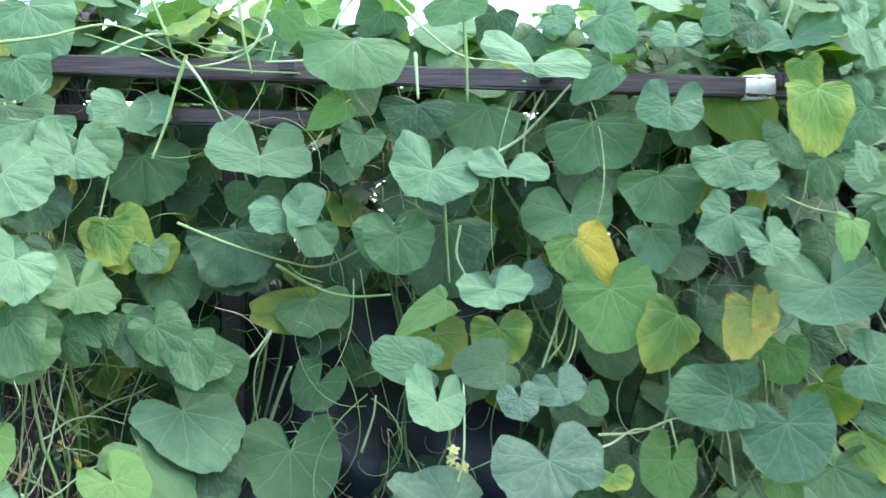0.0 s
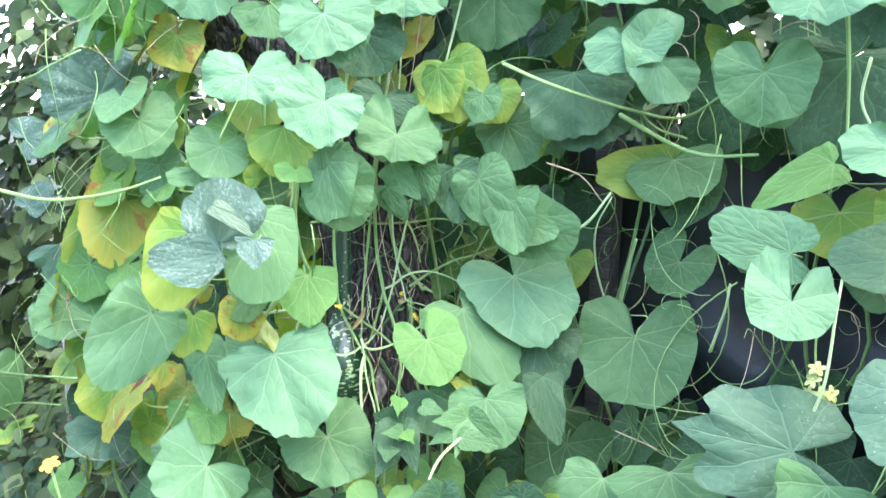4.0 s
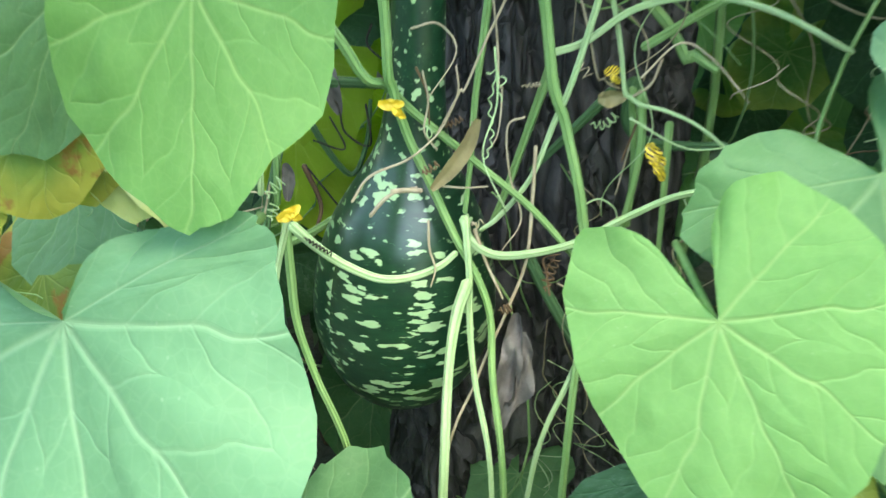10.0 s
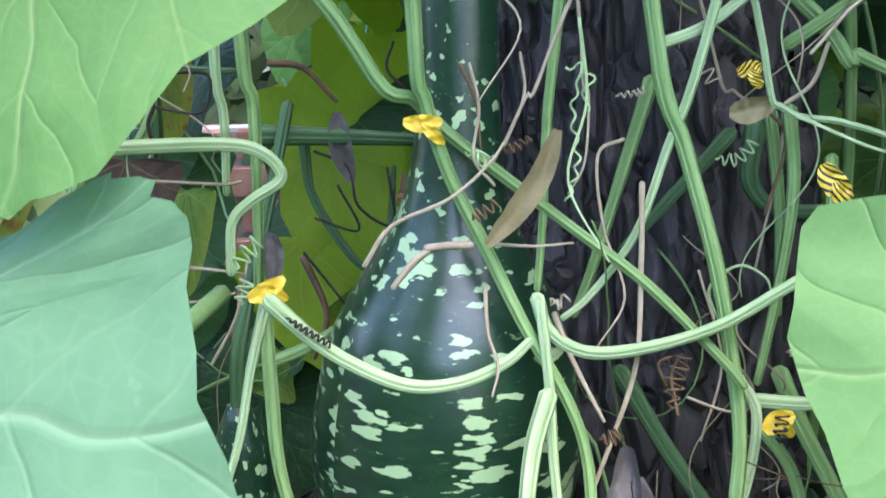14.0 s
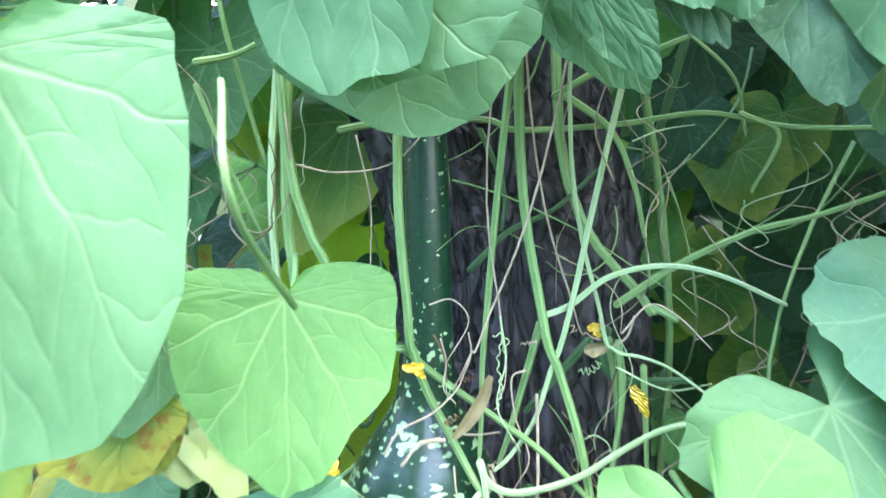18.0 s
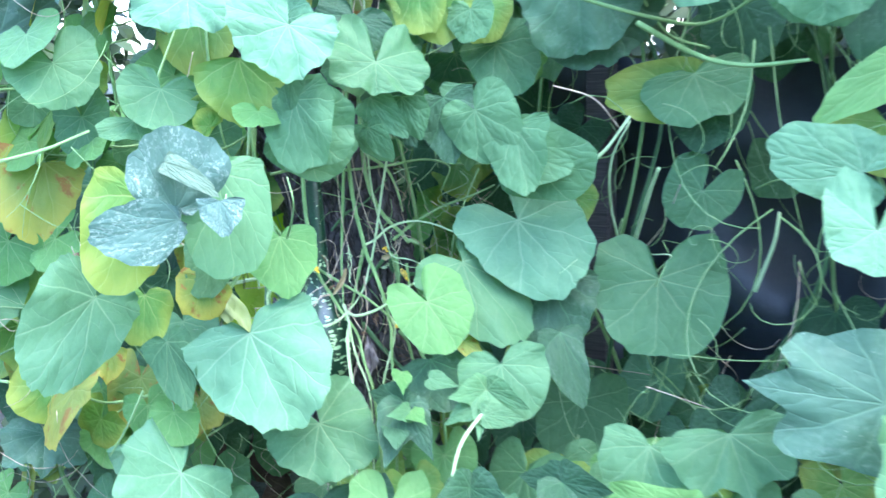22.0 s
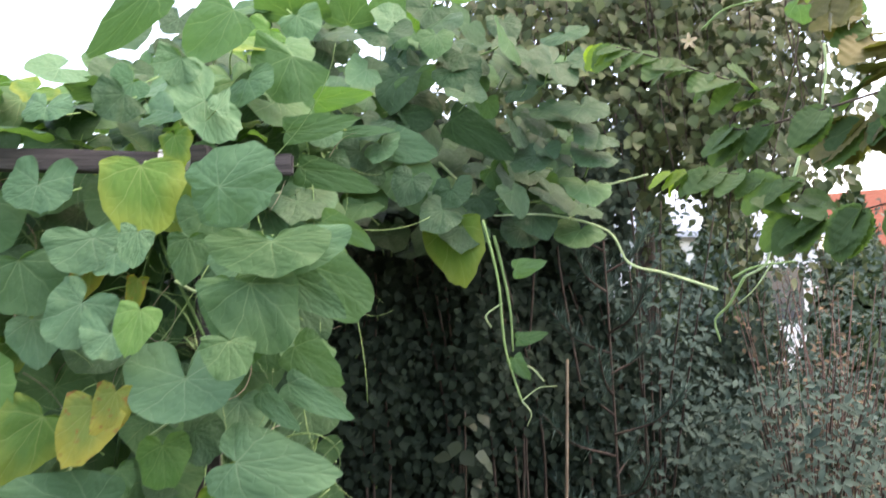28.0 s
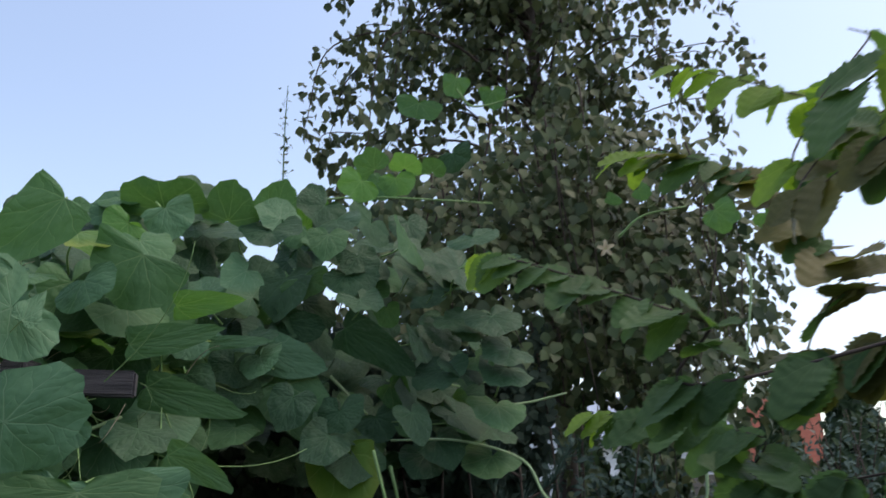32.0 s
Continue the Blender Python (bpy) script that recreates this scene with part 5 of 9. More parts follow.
hero("heart", "x", -2.007, 2.049, 0.365, 0.67, -0.42, 0.62, 0.61, -0.17, -0.77, 0.131, 1.00, 0.21)
hero("heart", "l", -1.433, 1.936, 0.594, 0.51, -0.67, 0.54, 0.54, -0.24, -0.80, 0.100, 1.29, 0.41)
hero("lobed", "k", -2.497, 2.037, 0.091, 0.79, -0.19, 0.58, 0.51, -0.33, -0.80, 0.273, 0.74, 0.34)
hero("round", "l", -1.089, 1.994, 1.236, 0.77, -0.26, 0.58, 0.50, -0.32, -0.80, 0.119, 0.31, 0.16)
hero("heart", "g", -0.916, 2.244, 1.247, 0.34, -0.94, 0.04, 0.39, 0.10, -0.92, 0.100, 1.00, 0.10)
hero("round", "g", -1.291, 2.044, 0.949, 0.75, -0.46, 0.47, 0.20, -0.53, -0.83, 0.123, 0.93, 0.08)
hero("round", "y", -1.315, 2.050, 0.832, 0.82, -0.31, 0.48, 0.32, -0.44, -0.84, 0.069, 0.75, 0.15)
hero("round", "y", -2.179, 2.135, 0.524, 0.84, -0.09, 0.54, 0.51, -0.22, -0.83, 0.097, 1.27, 0.15)
hero("round", "x", -2.663, 2.091, 0.222, 0.39, -0.36, 0.85, 0.82, -0.29, -0.50, 0.237, 0.27, 0.17)
hero("heart", "y", -0.804, 2.273, 0.717, 0.54, -0.48, 0.69, 0.73, -0.13, -0.67, 0.053, 1.15, 0.17)
hero("heart", "g", 0.991, 1.971, 2.180, 0.46, -0.85, -0.26, -0.57, -0.05, -0.82, 0.096, 2.16, 0.11)
hero("round", "g", 1.130, 2.200, 2.215, 0.25, -0.96, -0.12, -0.68, -0.09, -0.73, 0.136, 1.16, 0.09)
hero("round", "b", 1.017, 2.121, 2.073, 0.48, -0.87, -0.06, -0.41, -0.17, -0.89, 0.118, 0.58, 0.08)
hero("round", "g", 1.257, 2.438, 2.172, 0.30, -0.94, -0.12, -0.44, -0.03, -0.90, 0.224, 0.55, 0.08)
hero("round", "b", 1.066, 2.156, 1.977, 0.51, -0.85, 0.13, -0.68, -0.50, -0.54, 0.227, 0.33, 0.28)
hero("heart", "l", 1.314, 2.666, 2.108, -0.26, -0.94, -0.24, 0.96, -0.26, -0.02, 0.075, 2.40, 0.11)
hero("heart", "g", 1.234, 2.487, 1.973, -0.11, -0.98, -0.14, 0.99, -0.12, 0.03, 0.082, 2.41, 0.11)
hero("round", "b", 1.115, 2.002, 1.748, -0.17, -0.98, -0.06, 0.90, -0.18, 0.39, 0.160, 0.88, 0.38)
hero("round", "x", 0.928, 2.108, 1.817, 0.20, -0.97, 0.14, 0.02, -0.14, -0.99, 0.178, 0.96, 0.12)
hero("round", "g", 1.216, 2.127, 1.638, 0.04, -0.87, 0.49, 0.08, -0.48, -0.87, 0.294, 0.30, 0.12)
hero("round", "g", 1.166, 2.126, 1.542, 0.27, -0.93, 0.26, 0.31, -0.18, -0.93, 0.216, 0.76, 0.09)
hero("round", "g", 1.129, 2.017, 1.413, 0.34, -0.86, 0.38, 0.08, -0.38, -0.92, 0.126, 0.67, 0.10)
hero("heart", "l", 0.952, 1.984, 1.487, 0.28, -0.92, 0.27, -0.23, -0.34, -0.91, 0.090, 1.17, 0.15)
hero("round", "b", 0.961, 1.929, 1.646, 0.30, -0.93, 0.22, -0.29, -0.31, -0.91, 0.070, 1.04, 0.17)
hero("heart", "g", 1.008, 2.247, 1.661, -0.04, -0.98, 0.21, -0.10, -0.21, -0.97, 0.109, 1.05, 0.13)
hero("heart", "b", 1.550, 3.081, 2.071, -0.16, -0.98, 0.10, 0.88, -0.18, -0.43, 0.124, 1.60, 0.12)
hero("heart", "d", 1.790, 3.143, 2.155, -0.39, -0.86, -0.32, 0.84, -0.19, -0.50, 0.154, 1.70, 0.10)
hero("heart", "g", 1.606, 3.095, 1.973, 0.02, -0.98, 0.18, 0.54, -0.14, -0.83, 0.216, 0.96, 0.11)
hero("round", "d", 1.595, 3.158, 2.179, -0.39, -0.90, -0.17, 0.88, -0.32, -0.34, 0.117, 1.14, 0.11)
hero("heart", "b", 1.397, 2.787, 2.034, -0.21, -0.95, -0.23, 0.97, -0.23, 0.05, 0.040, 3.68, 0.17)
hero("heart", "g", 1.263, 2.605, 1.894, -0.12, -0.99, -0.10, 0.95, -0.09, -0.30, 0.093, 2.66, 0.10)
hero("heart", "x", 1.774, 3.104, 1.767, -0.39, -0.92, 0.09, 0.16, -0.16, -0.97, 0.233, 1.01, 0.10)
hero("round", "g", 1.299, 2.436, 1.596, -0.13, -0.99, 0.08, 0.71, -0.15, -0.69, 0.180, 1.07, 0.11)
hero("heart", "g", 1.326, 2.529, 1.728, -0.21, -0.96, -0.19, 0.92, -0.13, -0.37, 0.078, 2.24, 0.09)
hero("kidney", "g", 1.237, 2.970, 2.474, -0.16, -0.64, -0.75, -0.13, -0.74, 0.66, 0.260, 0.40, 0.08)
hero("heart", "g", 1.421, 2.984, 2.449, 0.02, -0.84, -0.54, 0.17, -0.52, 0.83, 0.169, 0.79, 0.07)
hero("heart", "g", 1.552, 3.071, 2.490, -0.11, -0.82, -0.56, 0.33, -0.57, 0.76, 0.158, 0.84, 0.08)
hero("round", "b", 1.260, 2.782, 2.411, 0.14, -0.99, -0.06, 0.51, 0.12, -0.85, 0.153, 0.57, 0.11)
hero("heart", "l", 1.661, 3.165, 2.504, -0.08, -0.85, -0.52, 0.49, -0.48, 0.73, 0.149, 0.84, 0.08)
hero("round", "l", 1.180, 2.696, 2.334, 0.24, -0.97, 0.04, -0.64, -0.19, -0.74, 0.145, 0.47, 0.14)
hero("round", "d", 1.903, 3.275, 1.891, -0.20, -0.97, 0.12, 0.47, -0.20, -0.86, 0.148, 0.58, 0.14)
hero("round", "g", 2.013, 3.256, 1.872, -0.12, -0.96, 0.25, 0.02, -0.26, -0.97, 0.098, 0.56, 0.18)
hero("heart", "g", 1.948, 3.252, 1.991, -0.47, -0.88, -0.07, 0.54, -0.22, -0.81, 0.115, 0.89, 0.15)
hero("round", "g", 2.173, 3.312, 1.955, -0.48, -0.87, -0.02, 0.50, -0.25, -0.83, 0.097, 0.67, 0.13)
hero("round", "g", 2.254, 3.296, 1.918, -0.17, -0.97, 0.14, 0.19, -0.17, -0.97, 0.067, 0.67, 0.19)
hero("heart", "g", 1.926, 2.784, 1.588, -0.44, -0.89, -0.09, 0.89, -0.45, 0.08, 0.065, 1.59, 0.16)
hero("heart", "g", 1.923, 2.782, 1.365, -0.39, -0.92, 0.05, 0.92, -0.39, 0.04, 0.047, 2.08, 0.15)
hero("heart", "g", 1.911, 2.780, 1.308, -0.43, -0.88, 0.23, 0.37, -0.40, -0.84, 0.053, 1.54, 0.16)
hero("kidney", "b", 1.874, 3.196, 2.314, -0.05, -0.98, 0.19, 0.03, -0.19, -0.98, 0.155, 0.36, 0.12)
hero("kidney", "g", 1.653, 3.120, 2.311, -0.26, -0.96, -0.05, 0.39, -0.06, -0.92, 0.168, 0.41, 0.10)
hero("round", "g", 1.935, 3.205, 2.239, 0.00, -1.00, -0.00, 0.28, 0.00, -0.96, 0.094, 0.70, 0.18)
hero("heart", "d", 1.162, 2.555, 2.099, 0.37, -0.91, -0.17, -0.82, -0.24, -0.52, 0.131, 1.03, 0.09)
hero("round", "d", 1.334, 2.801, 1.955, -0.03, -1.00, 0.09, 0.36, -0.10, -0.93, 0.131, 0.84, 0.10)
hero("round", "d", 0.847, 2.305, 2.033, 0.29, -0.95, 0.14, -0.64, -0.30, -0.71, 0.142, 0.55, 0.07)
hero("kidney", "g", 1.938, 3.482, 2.852, -0.03, -0.79, -0.61, -0.66, -0.45, 0.61, 0.143, 0.56, 0.13)
hero("kidney", "l", 2.053, 3.463, 2.854, -0.31, -0.76, -0.57, 0.06, -0.62, 0.79, 0.139, 0.42, 0.13)
hero("round", "g", 2.181, 3.539, 2.876, -0.01, -0.75, -0.67, 0.12, -0.66, 0.74, 0.108, 0.56, 0.17)
hero("kidney", "g", 2.149, 3.611, 3.215, -0.12, -0.99, -0.04, -0.27, 0.07, -0.96, 0.197, 0.37, 0.11)
hero("round", "g", 2.294, 3.534, 3.296, -0.11, -0.95, -0.30, -0.21, 0.32, -0.92, 0.126, 0.62, 0.11)
hero("heart", "g", 2.442, 3.520, 3.247, -0.30, -0.90, -0.31, 0.03, 0.31, -0.95, 0.112, 0.76, 0.13)
hero("round", "l", 1.881, 3.413, 2.775, 0.21, -0.97, -0.12, -0.56, -0.02, -0.83, 0.172, 0.50, 0.11)
hero("round", "l", 2.021, 3.482, 2.821, -0.24, -0.97, -0.08, 0.13, 0.05, -0.99, 0.143, 0.53, 0.13)
hero("round", "d", 2.273, 3.583, 2.981, -0.63, -0.77, -0.11, 0.32, -0.13, -0.94, 0.161, 0.50, 0.13)
hero("round", "g", 2.840, 3.378, 2.735, -0.65, -0.72, -0.25, 0.73, -0.49, -0.47, 0.048, 1.25, 0.19)
hero("kidney", "g", 3.201, 3.222, 2.642, -0.64, -0.73, -0.23, 0.60, -0.28, -0.75, 0.135, 0.69, 0.15)
hero("kidney", "g", 3.356, 3.137, 2.604, -0.77, -0.54, -0.34, 0.51, -0.20, -0.84, 0.118, 0.62, 0.17)
hero("round", "g", 2.946, 3.320, 2.753, -0.64, -0.72, -0.27, 0.64, -0.29, -0.72, 0.073, 0.75, 0.15)
hero("round", "g", 1.979, 3.497, 2.801, -0.07, -1.00, -0.05, -0.60, 0.09, -0.79, 0.130, 0.56, 0.14)
hero("round", "g", 2.328, 3.542, 1.935, -0.41, -0.91, 0.06, 0.04, -0.09, -1.00, 0.071, 0.54, 0.18)
hero("heart", "d", 2.017, 3.493, 2.029, -0.36, -0.92, 0.13, 0.54, -0.32, -0.78, 0.125, 0.89, 0.14)
_yv = random.Random(5)
for i in range(14):     # yellow-green leaves behind the gourd, backlight painted into their colour
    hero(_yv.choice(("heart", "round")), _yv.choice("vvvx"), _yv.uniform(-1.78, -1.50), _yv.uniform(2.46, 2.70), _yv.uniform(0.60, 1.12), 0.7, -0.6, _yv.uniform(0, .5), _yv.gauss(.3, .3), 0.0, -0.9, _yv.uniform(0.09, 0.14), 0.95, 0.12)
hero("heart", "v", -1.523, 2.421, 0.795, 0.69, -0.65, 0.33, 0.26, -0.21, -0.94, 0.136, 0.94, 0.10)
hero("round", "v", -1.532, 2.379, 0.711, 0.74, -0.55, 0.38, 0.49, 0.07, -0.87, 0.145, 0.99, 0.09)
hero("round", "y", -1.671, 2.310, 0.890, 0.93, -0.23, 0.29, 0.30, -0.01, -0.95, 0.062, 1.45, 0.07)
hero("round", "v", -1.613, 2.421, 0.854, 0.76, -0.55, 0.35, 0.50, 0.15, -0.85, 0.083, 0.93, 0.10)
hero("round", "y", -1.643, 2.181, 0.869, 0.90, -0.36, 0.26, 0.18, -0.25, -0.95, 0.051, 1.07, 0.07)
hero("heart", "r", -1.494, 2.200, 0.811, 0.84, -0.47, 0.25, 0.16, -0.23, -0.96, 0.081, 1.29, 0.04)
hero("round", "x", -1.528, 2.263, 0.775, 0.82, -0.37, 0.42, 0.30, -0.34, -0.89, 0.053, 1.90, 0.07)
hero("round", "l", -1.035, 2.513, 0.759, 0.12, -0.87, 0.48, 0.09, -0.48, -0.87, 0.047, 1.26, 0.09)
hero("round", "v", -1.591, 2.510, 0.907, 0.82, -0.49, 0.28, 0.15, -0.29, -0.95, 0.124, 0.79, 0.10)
hero("heart", "x", -1.571, 2.339, 0.583, 0.67, -0.49, 0.55, 0.73, 0.38, -0.57, 0.051, 1.06, 0.09)


# ---- climbing stems and tendrils ----
tube("stem", [(-0.718, 2.310, 1.490), (-0.597, 2.345, 1.437), (-0.466, 2.476, 1.386), (-0.361, 2.544, 1.368), (-0.235, 2.459, 1.422), (-0.103, 2.436, 1.510)], 0.0045, STEM, vine_at(-0.72, 2.31), 0.0027)
tube("stem", [(-0.478, 2.453, 1.373), (-0.375, 2.530, 1.304), (-0.270, 2.482, 1.282), (-0.151, 2.432, 1.289)], 0.0060, STEM, vine_at(-0.48, 2.45), 0.0037)
tube("stem", [(-0.646, 2.442, 1.074), (-0.558, 2.448, 1.105), (-0.493, 2.450, 1.186)], 0.0049, STEM_PALE, vine_at(-0.65, 2.44), 0.0031)
tube("stem", [(-0.724, 2.405, 1.963), (-0.752, 2.395, 1.866), (-0.772, 2.383, 1.777), (-0.802, 2.355, 1.671)], 0.0060, STEM, vine_at(-0.72, 2.40), 0.0037)
tube("stem", [(-0.708, 2.352, 1.936), (-0.665, 2.366, 1.876), (-0.625, 2.425, 1.783)], 0.0049, STEM_PALE, vine_at(-0.71, 2.35), 0.0031)
tube("stem", [(0.002, 2.445, 1.584), (0.010, 2.470, 1.454), (0.018, 2.458, 1.324)], 0.0049, STEM, vine_at(0.00, 2.44), 0.0031)
tube("stem", [(0.050, 2.459, 1.487), (0.039, 2.460, 1.405), (0.067, 2.458, 1.340)], 0.0039, STEM_PALE, vine_at(0.05, 2.46), 0.0026)
tube("stem", [(-1.163, 2.130, 1.930), (-1.043, 2.237, 1.977), (-0.911, 2.355, 2.038), (-0.726, 2.415, 1.966)], 0.0046, STEM, vine_at(-1.16, 2.13), 0.0025)
tube("stem", [(-0.584, 2.423, 2.160), (-0.570, 2.430, 2.033), (-0.550, 2.449, 1.925)], 0.0060, STEM, vine_at(-0.58, 2.42), 0.0037)
tube("stem", [(-0.233, 2.438, 2.165), (-0.297, 2.434, 2.083), (-0.361, 2.433, 1.970), (-0.508, 2.441, 1.955)], 0.0049, STEM_PALE, vine_at(-0.23, 2.44), 0.0031)
tube("stem", [(0.057, 2.407, 2.092), (0.065, 2.405, 1.979), (0.070, 2.403, 1.836)], 0.0060, STEM, vine_at(0.06, 2.41), 0.0037)
tube("stem", [(-0.077, 2.377, 1.965), (-0.069, 2.372, 1.838)], 0.0060, STEM_PALE, vine_at(-0.08, 2.38), 0.0037)
tube("stem", [(-0.841, 2.423, 2.160), (-0.794, 2.427, 2.049), (-0.745, 2.423, 1.951), (-0.593, 2.458, 1.935), (-0.413, 2.455, 1.926)], 0.0049, STEM, vine_at(-0.84, 2.42), 0.0031)
tube("stem", [(-0.941, 2.352, 1.959), (-0.810, 2.426, 2.032), (-0.621, 2.441, 1.980), (-0.493, 2.446, 2.037)], 0.0039, STEM_PALE, vine_at(-0.94, 2.35), 0.0026)
tube("stem", [(-0.137, 2.463, 2.140), (-0.039, 2.482, 2.047), (0.059, 2.487, 1.982), (0.192, 2.494, 1.967)], 0.0049, STEM_PALE, vine_at(-0.14, 2.46), 0.0031)
tube("stem", [(0.142, 2.491, 1.694), (0.227, 2.519, 1.747), (0.308, 2.498, 1.827), (0.369, 2.468, 1.896)], 0.0049, STEM_PALE, vine_at(0.14, 2.49), 0.0031)
tube("stem", [(-0.490, 2.431, 2.130), (-0.557, 2.444, 1.988), (-0.731, 2.430, 1.937), (-0.848, 2.396, 1.969)], 0.0039, STEM_PALE, vine_at(-0.49, 2.43), 0.0026)
tube("stem", [(-0.977, 2.326, 2.007), (-0.836, 2.408, 1.980), (-0.732, 2.435, 2.010), (-0.429, 2.450, 1.982)], 0.0026, STEM, vine_at(-0.98, 2.33), 0.0015)
tube("stem", [(-0.505, 2.509, 1.455), (-0.451, 2.580, 1.353), (-0.372, 2.622, 1.318)], 0.0039, STEM, vine_at(-0.51, 2.51), 0.0026)
tube("stem", [(0.317, 2.501, 1.919), (0.246, 2.544, 1.776), (0.244, 2.521, 1.605)], 0.0039, STEM_PALE, vine_at(0.32, 2.50), 0.0026)
tube("stem", [(0.288, 2.470, 1.078), (0.351, 2.568, 1.217), (0.382, 2.550, 1.320)], 0.0039, STEM_PALE, vine_at(0.29, 2.47), 0.0026)
tube("stem", [(0.304, 2.470, 1.094), (0.365, 2.552, 1.168), (0.376, 2.512, 1.372)], 0.0039, STEM, vine_at(0.30, 2.47), 0.0026)
tube("stem", [(0.642, 2.512, 0.872), (0.664, 2.498, 0.991), (0.651, 2.483, 1.158)], 0.0039, STEM_PALE, vine_at(0.64, 2.51), 0.0026)
tube("stem", [(0.427, 2.337, 0.911), (0.564, 2.461, 0.892), (0.686, 2.490, 0.927), (0.768, 2.435, 0.930)], 0.0039, STEM_PALE, vine_at(0.43, 2.34), 0.0026)
tube("stem", [(0.817, 2.389, 0.757), (0.808, 2.411, 0.878), (0.795, 2.418, 0.941)], 0.0039, STEM_PALE, vine_at(0.82, 2.39), 0.0026)
tube("stem", [(-0.569, 2.649, 0.843), (-0.563, 2.542, 0.984), (-0.541, 2.481, 1.093), (-0.497, 2.469, 1.176)], 0.0030, STEM_PALE, vine_at(-0.57, 2.65), 0.0019)
tube("stem", [(-0.234, 2.451, 0.837), (-0.199, 2.425, 0.940), (-0.191, 2.427, 1.003)], 0.0039, STEM_PALE, vine_at(-0.23, 2.45), 0.0026)
tube("stem", [(0.884, 2.357, 1.172), (0.949, 2.326, 1.221), (0.969, 2.300, 1.284)], 0.0039, STEM_PALE, vine_at(0.88, 2.36), 0.0026)
tube("stem", [(0.952, 2.372, 1.563), (1.016, 2.336, 1.530), (1.092, 2.302, 1.513)], 0.0039, STEM_PALE, vine_at(0.95, 2.37), 0.0026)
tube("stem", [(0.005, 2.214, 0.738), (0.050, 2.215, 0.859), (0.056, 2.255, 0.994), (0.054, 2.320, 1.084)], 0.0037, STEM_PALE, vine_at(0.01, 2.21), 0.0024)
tube("stem", [(0.381, 2.269, 0.880), (0.465, 2.345, 0.886), (0.551, 2.451, 0.901), (0.655, 2.485, 0.889)], 0.0037, STEM_PALE, vine_at(0.38, 2.27), 0.0024)
tube("stem", [(0.665, 2.490, 0.917), (0.679, 2.447, 0.815), (0.693, 2.382, 0.693)], 0.0037, STEM_PALE, vine_at(0.67, 2.49), 0.0024)
tube("stem", [(0.359, 2.184, 0.763), (0.439, 2.168, 0.697), (0.493, 2.245, 0.735)], 0.0037, STEM, vine_at(0.36, 2.18), 0.0024)
tube("stem", [(0.351, 2.483, 1.068), (0.395, 2.563, 1.135), (0.435, 2.724, 1.261)], 0.0037, STEM_PALE, vine_at(0.35, 2.48), 0.0024)
tube("stem", [(0.332, 2.506, 1.108), (0.346, 2.587, 1.220), (0.369, 2.581, 1.294)], 0.0037, STEM, vine_at(0.33, 2.51), 0.0024)
tube("stem", [(0.363, 2.054, 0.685), (0.402, 2.059, 0.663)], 0.0046, STEM, vine_at(0.36, 2.05), 0.0029)
tube("stem", [(-0.668, 2.102, 0.653), (-0.674, 1.999, 0.620), (-0.655, 1.915, 0.574)], 0.0037, STEM_PALE, vine_at(-0.67, 2.10), 0.0024)
tube("stem", [(-0.597, 1.940, 0.545), (-0.512, 1.892, 0.472), (-0.437, 1.868, 0.394)], 0.0037, STEM, vine_at(-0.60, 1.94), 0.0024)
tube("stem", [(-0.902, 2.024, 0.210), (-0.874, 2.019, 0.304), (-0.849, 2.015, 0.361)], 0.0029, STEM, vine_at(-0.90, 2.02), 0.0017)
tube("stem", [(-1.312, 2.242, 1.628), (-1.260, 2.169, 1.075), (-1.205, 2.220, 0.895), (-1.187, 2.243, 0.869), (-1.175, 2.256, 0.851), (-1.151, 2.276, 0.827), (-1.121, 2.298, 0.800), (-1.085, 2.317, 0.772), (-1.046, 2.330, 0.737), (-1.033, 2.332, 0.725)], 0.0047, STEM, vine_at(-1.31, 2.24), 0.0026)
tube("stem", [(-1.210, 2.356, 1.704), (-1.189, 2.244, 1.125), (-1.179, 2.237, 0.906), (-1.176, 2.241, 0.869), (-1.166, 2.248, 0.831), (-1.148, 2.257, 0.793), (-1.125, 2.264, 0.752), (-1.101, 2.270, 0.718), (-1.083, 2.268, 0.689), (-1.063, 2.253, 0.645), (-1.027, 2.236, 0.547), (-1.025, 2.247, 0.250), (-1.099, 2.333, -0.020)], 0.0047, STEM, vine_at(-1.21, 2.36), 0.0026)
tube("stem", [(-1.175, 2.140, 0.781), (-1.160, 2.154, 0.762), (-1.144, 2.169, 0.748), (-1.126, 2.186, 0.739), (-1.111, 2.205, 0.740), (-1.098, 2.223, 0.749), (-1.092, 2.234, 0.759)], 0.0043, STEM_PALE, vine_at(-1.18, 2.14), 0.0024)
tube("stem", [(-1.123, 2.272, 0.766), (-1.115, 2.273, 0.749), (-1.097, 2.283, 0.739), (-1.073, 2.303, 0.743), (-1.045, 2.326, 0.757), (-1.017, 2.348, 0.782), (-0.989, 2.365, 0.804), (-0.960, 2.377, 0.817)], 0.0043, STEM_PALE, vine_at(-1.12, 2.27), 0.0024)
tube("stem", [(-1.118, 2.269, 0.765), (-1.104, 2.262, 0.723), (-1.091, 2.252, 0.685), (-1.071, 2.240, 0.647), (-1.031, 2.226, 0.550), (-1.042, 2.238, 0.254), (-1.037, 2.320, -0.020)], 0.0033, STEM_PALE, vine_at(-1.12, 2.27), 0.0018)
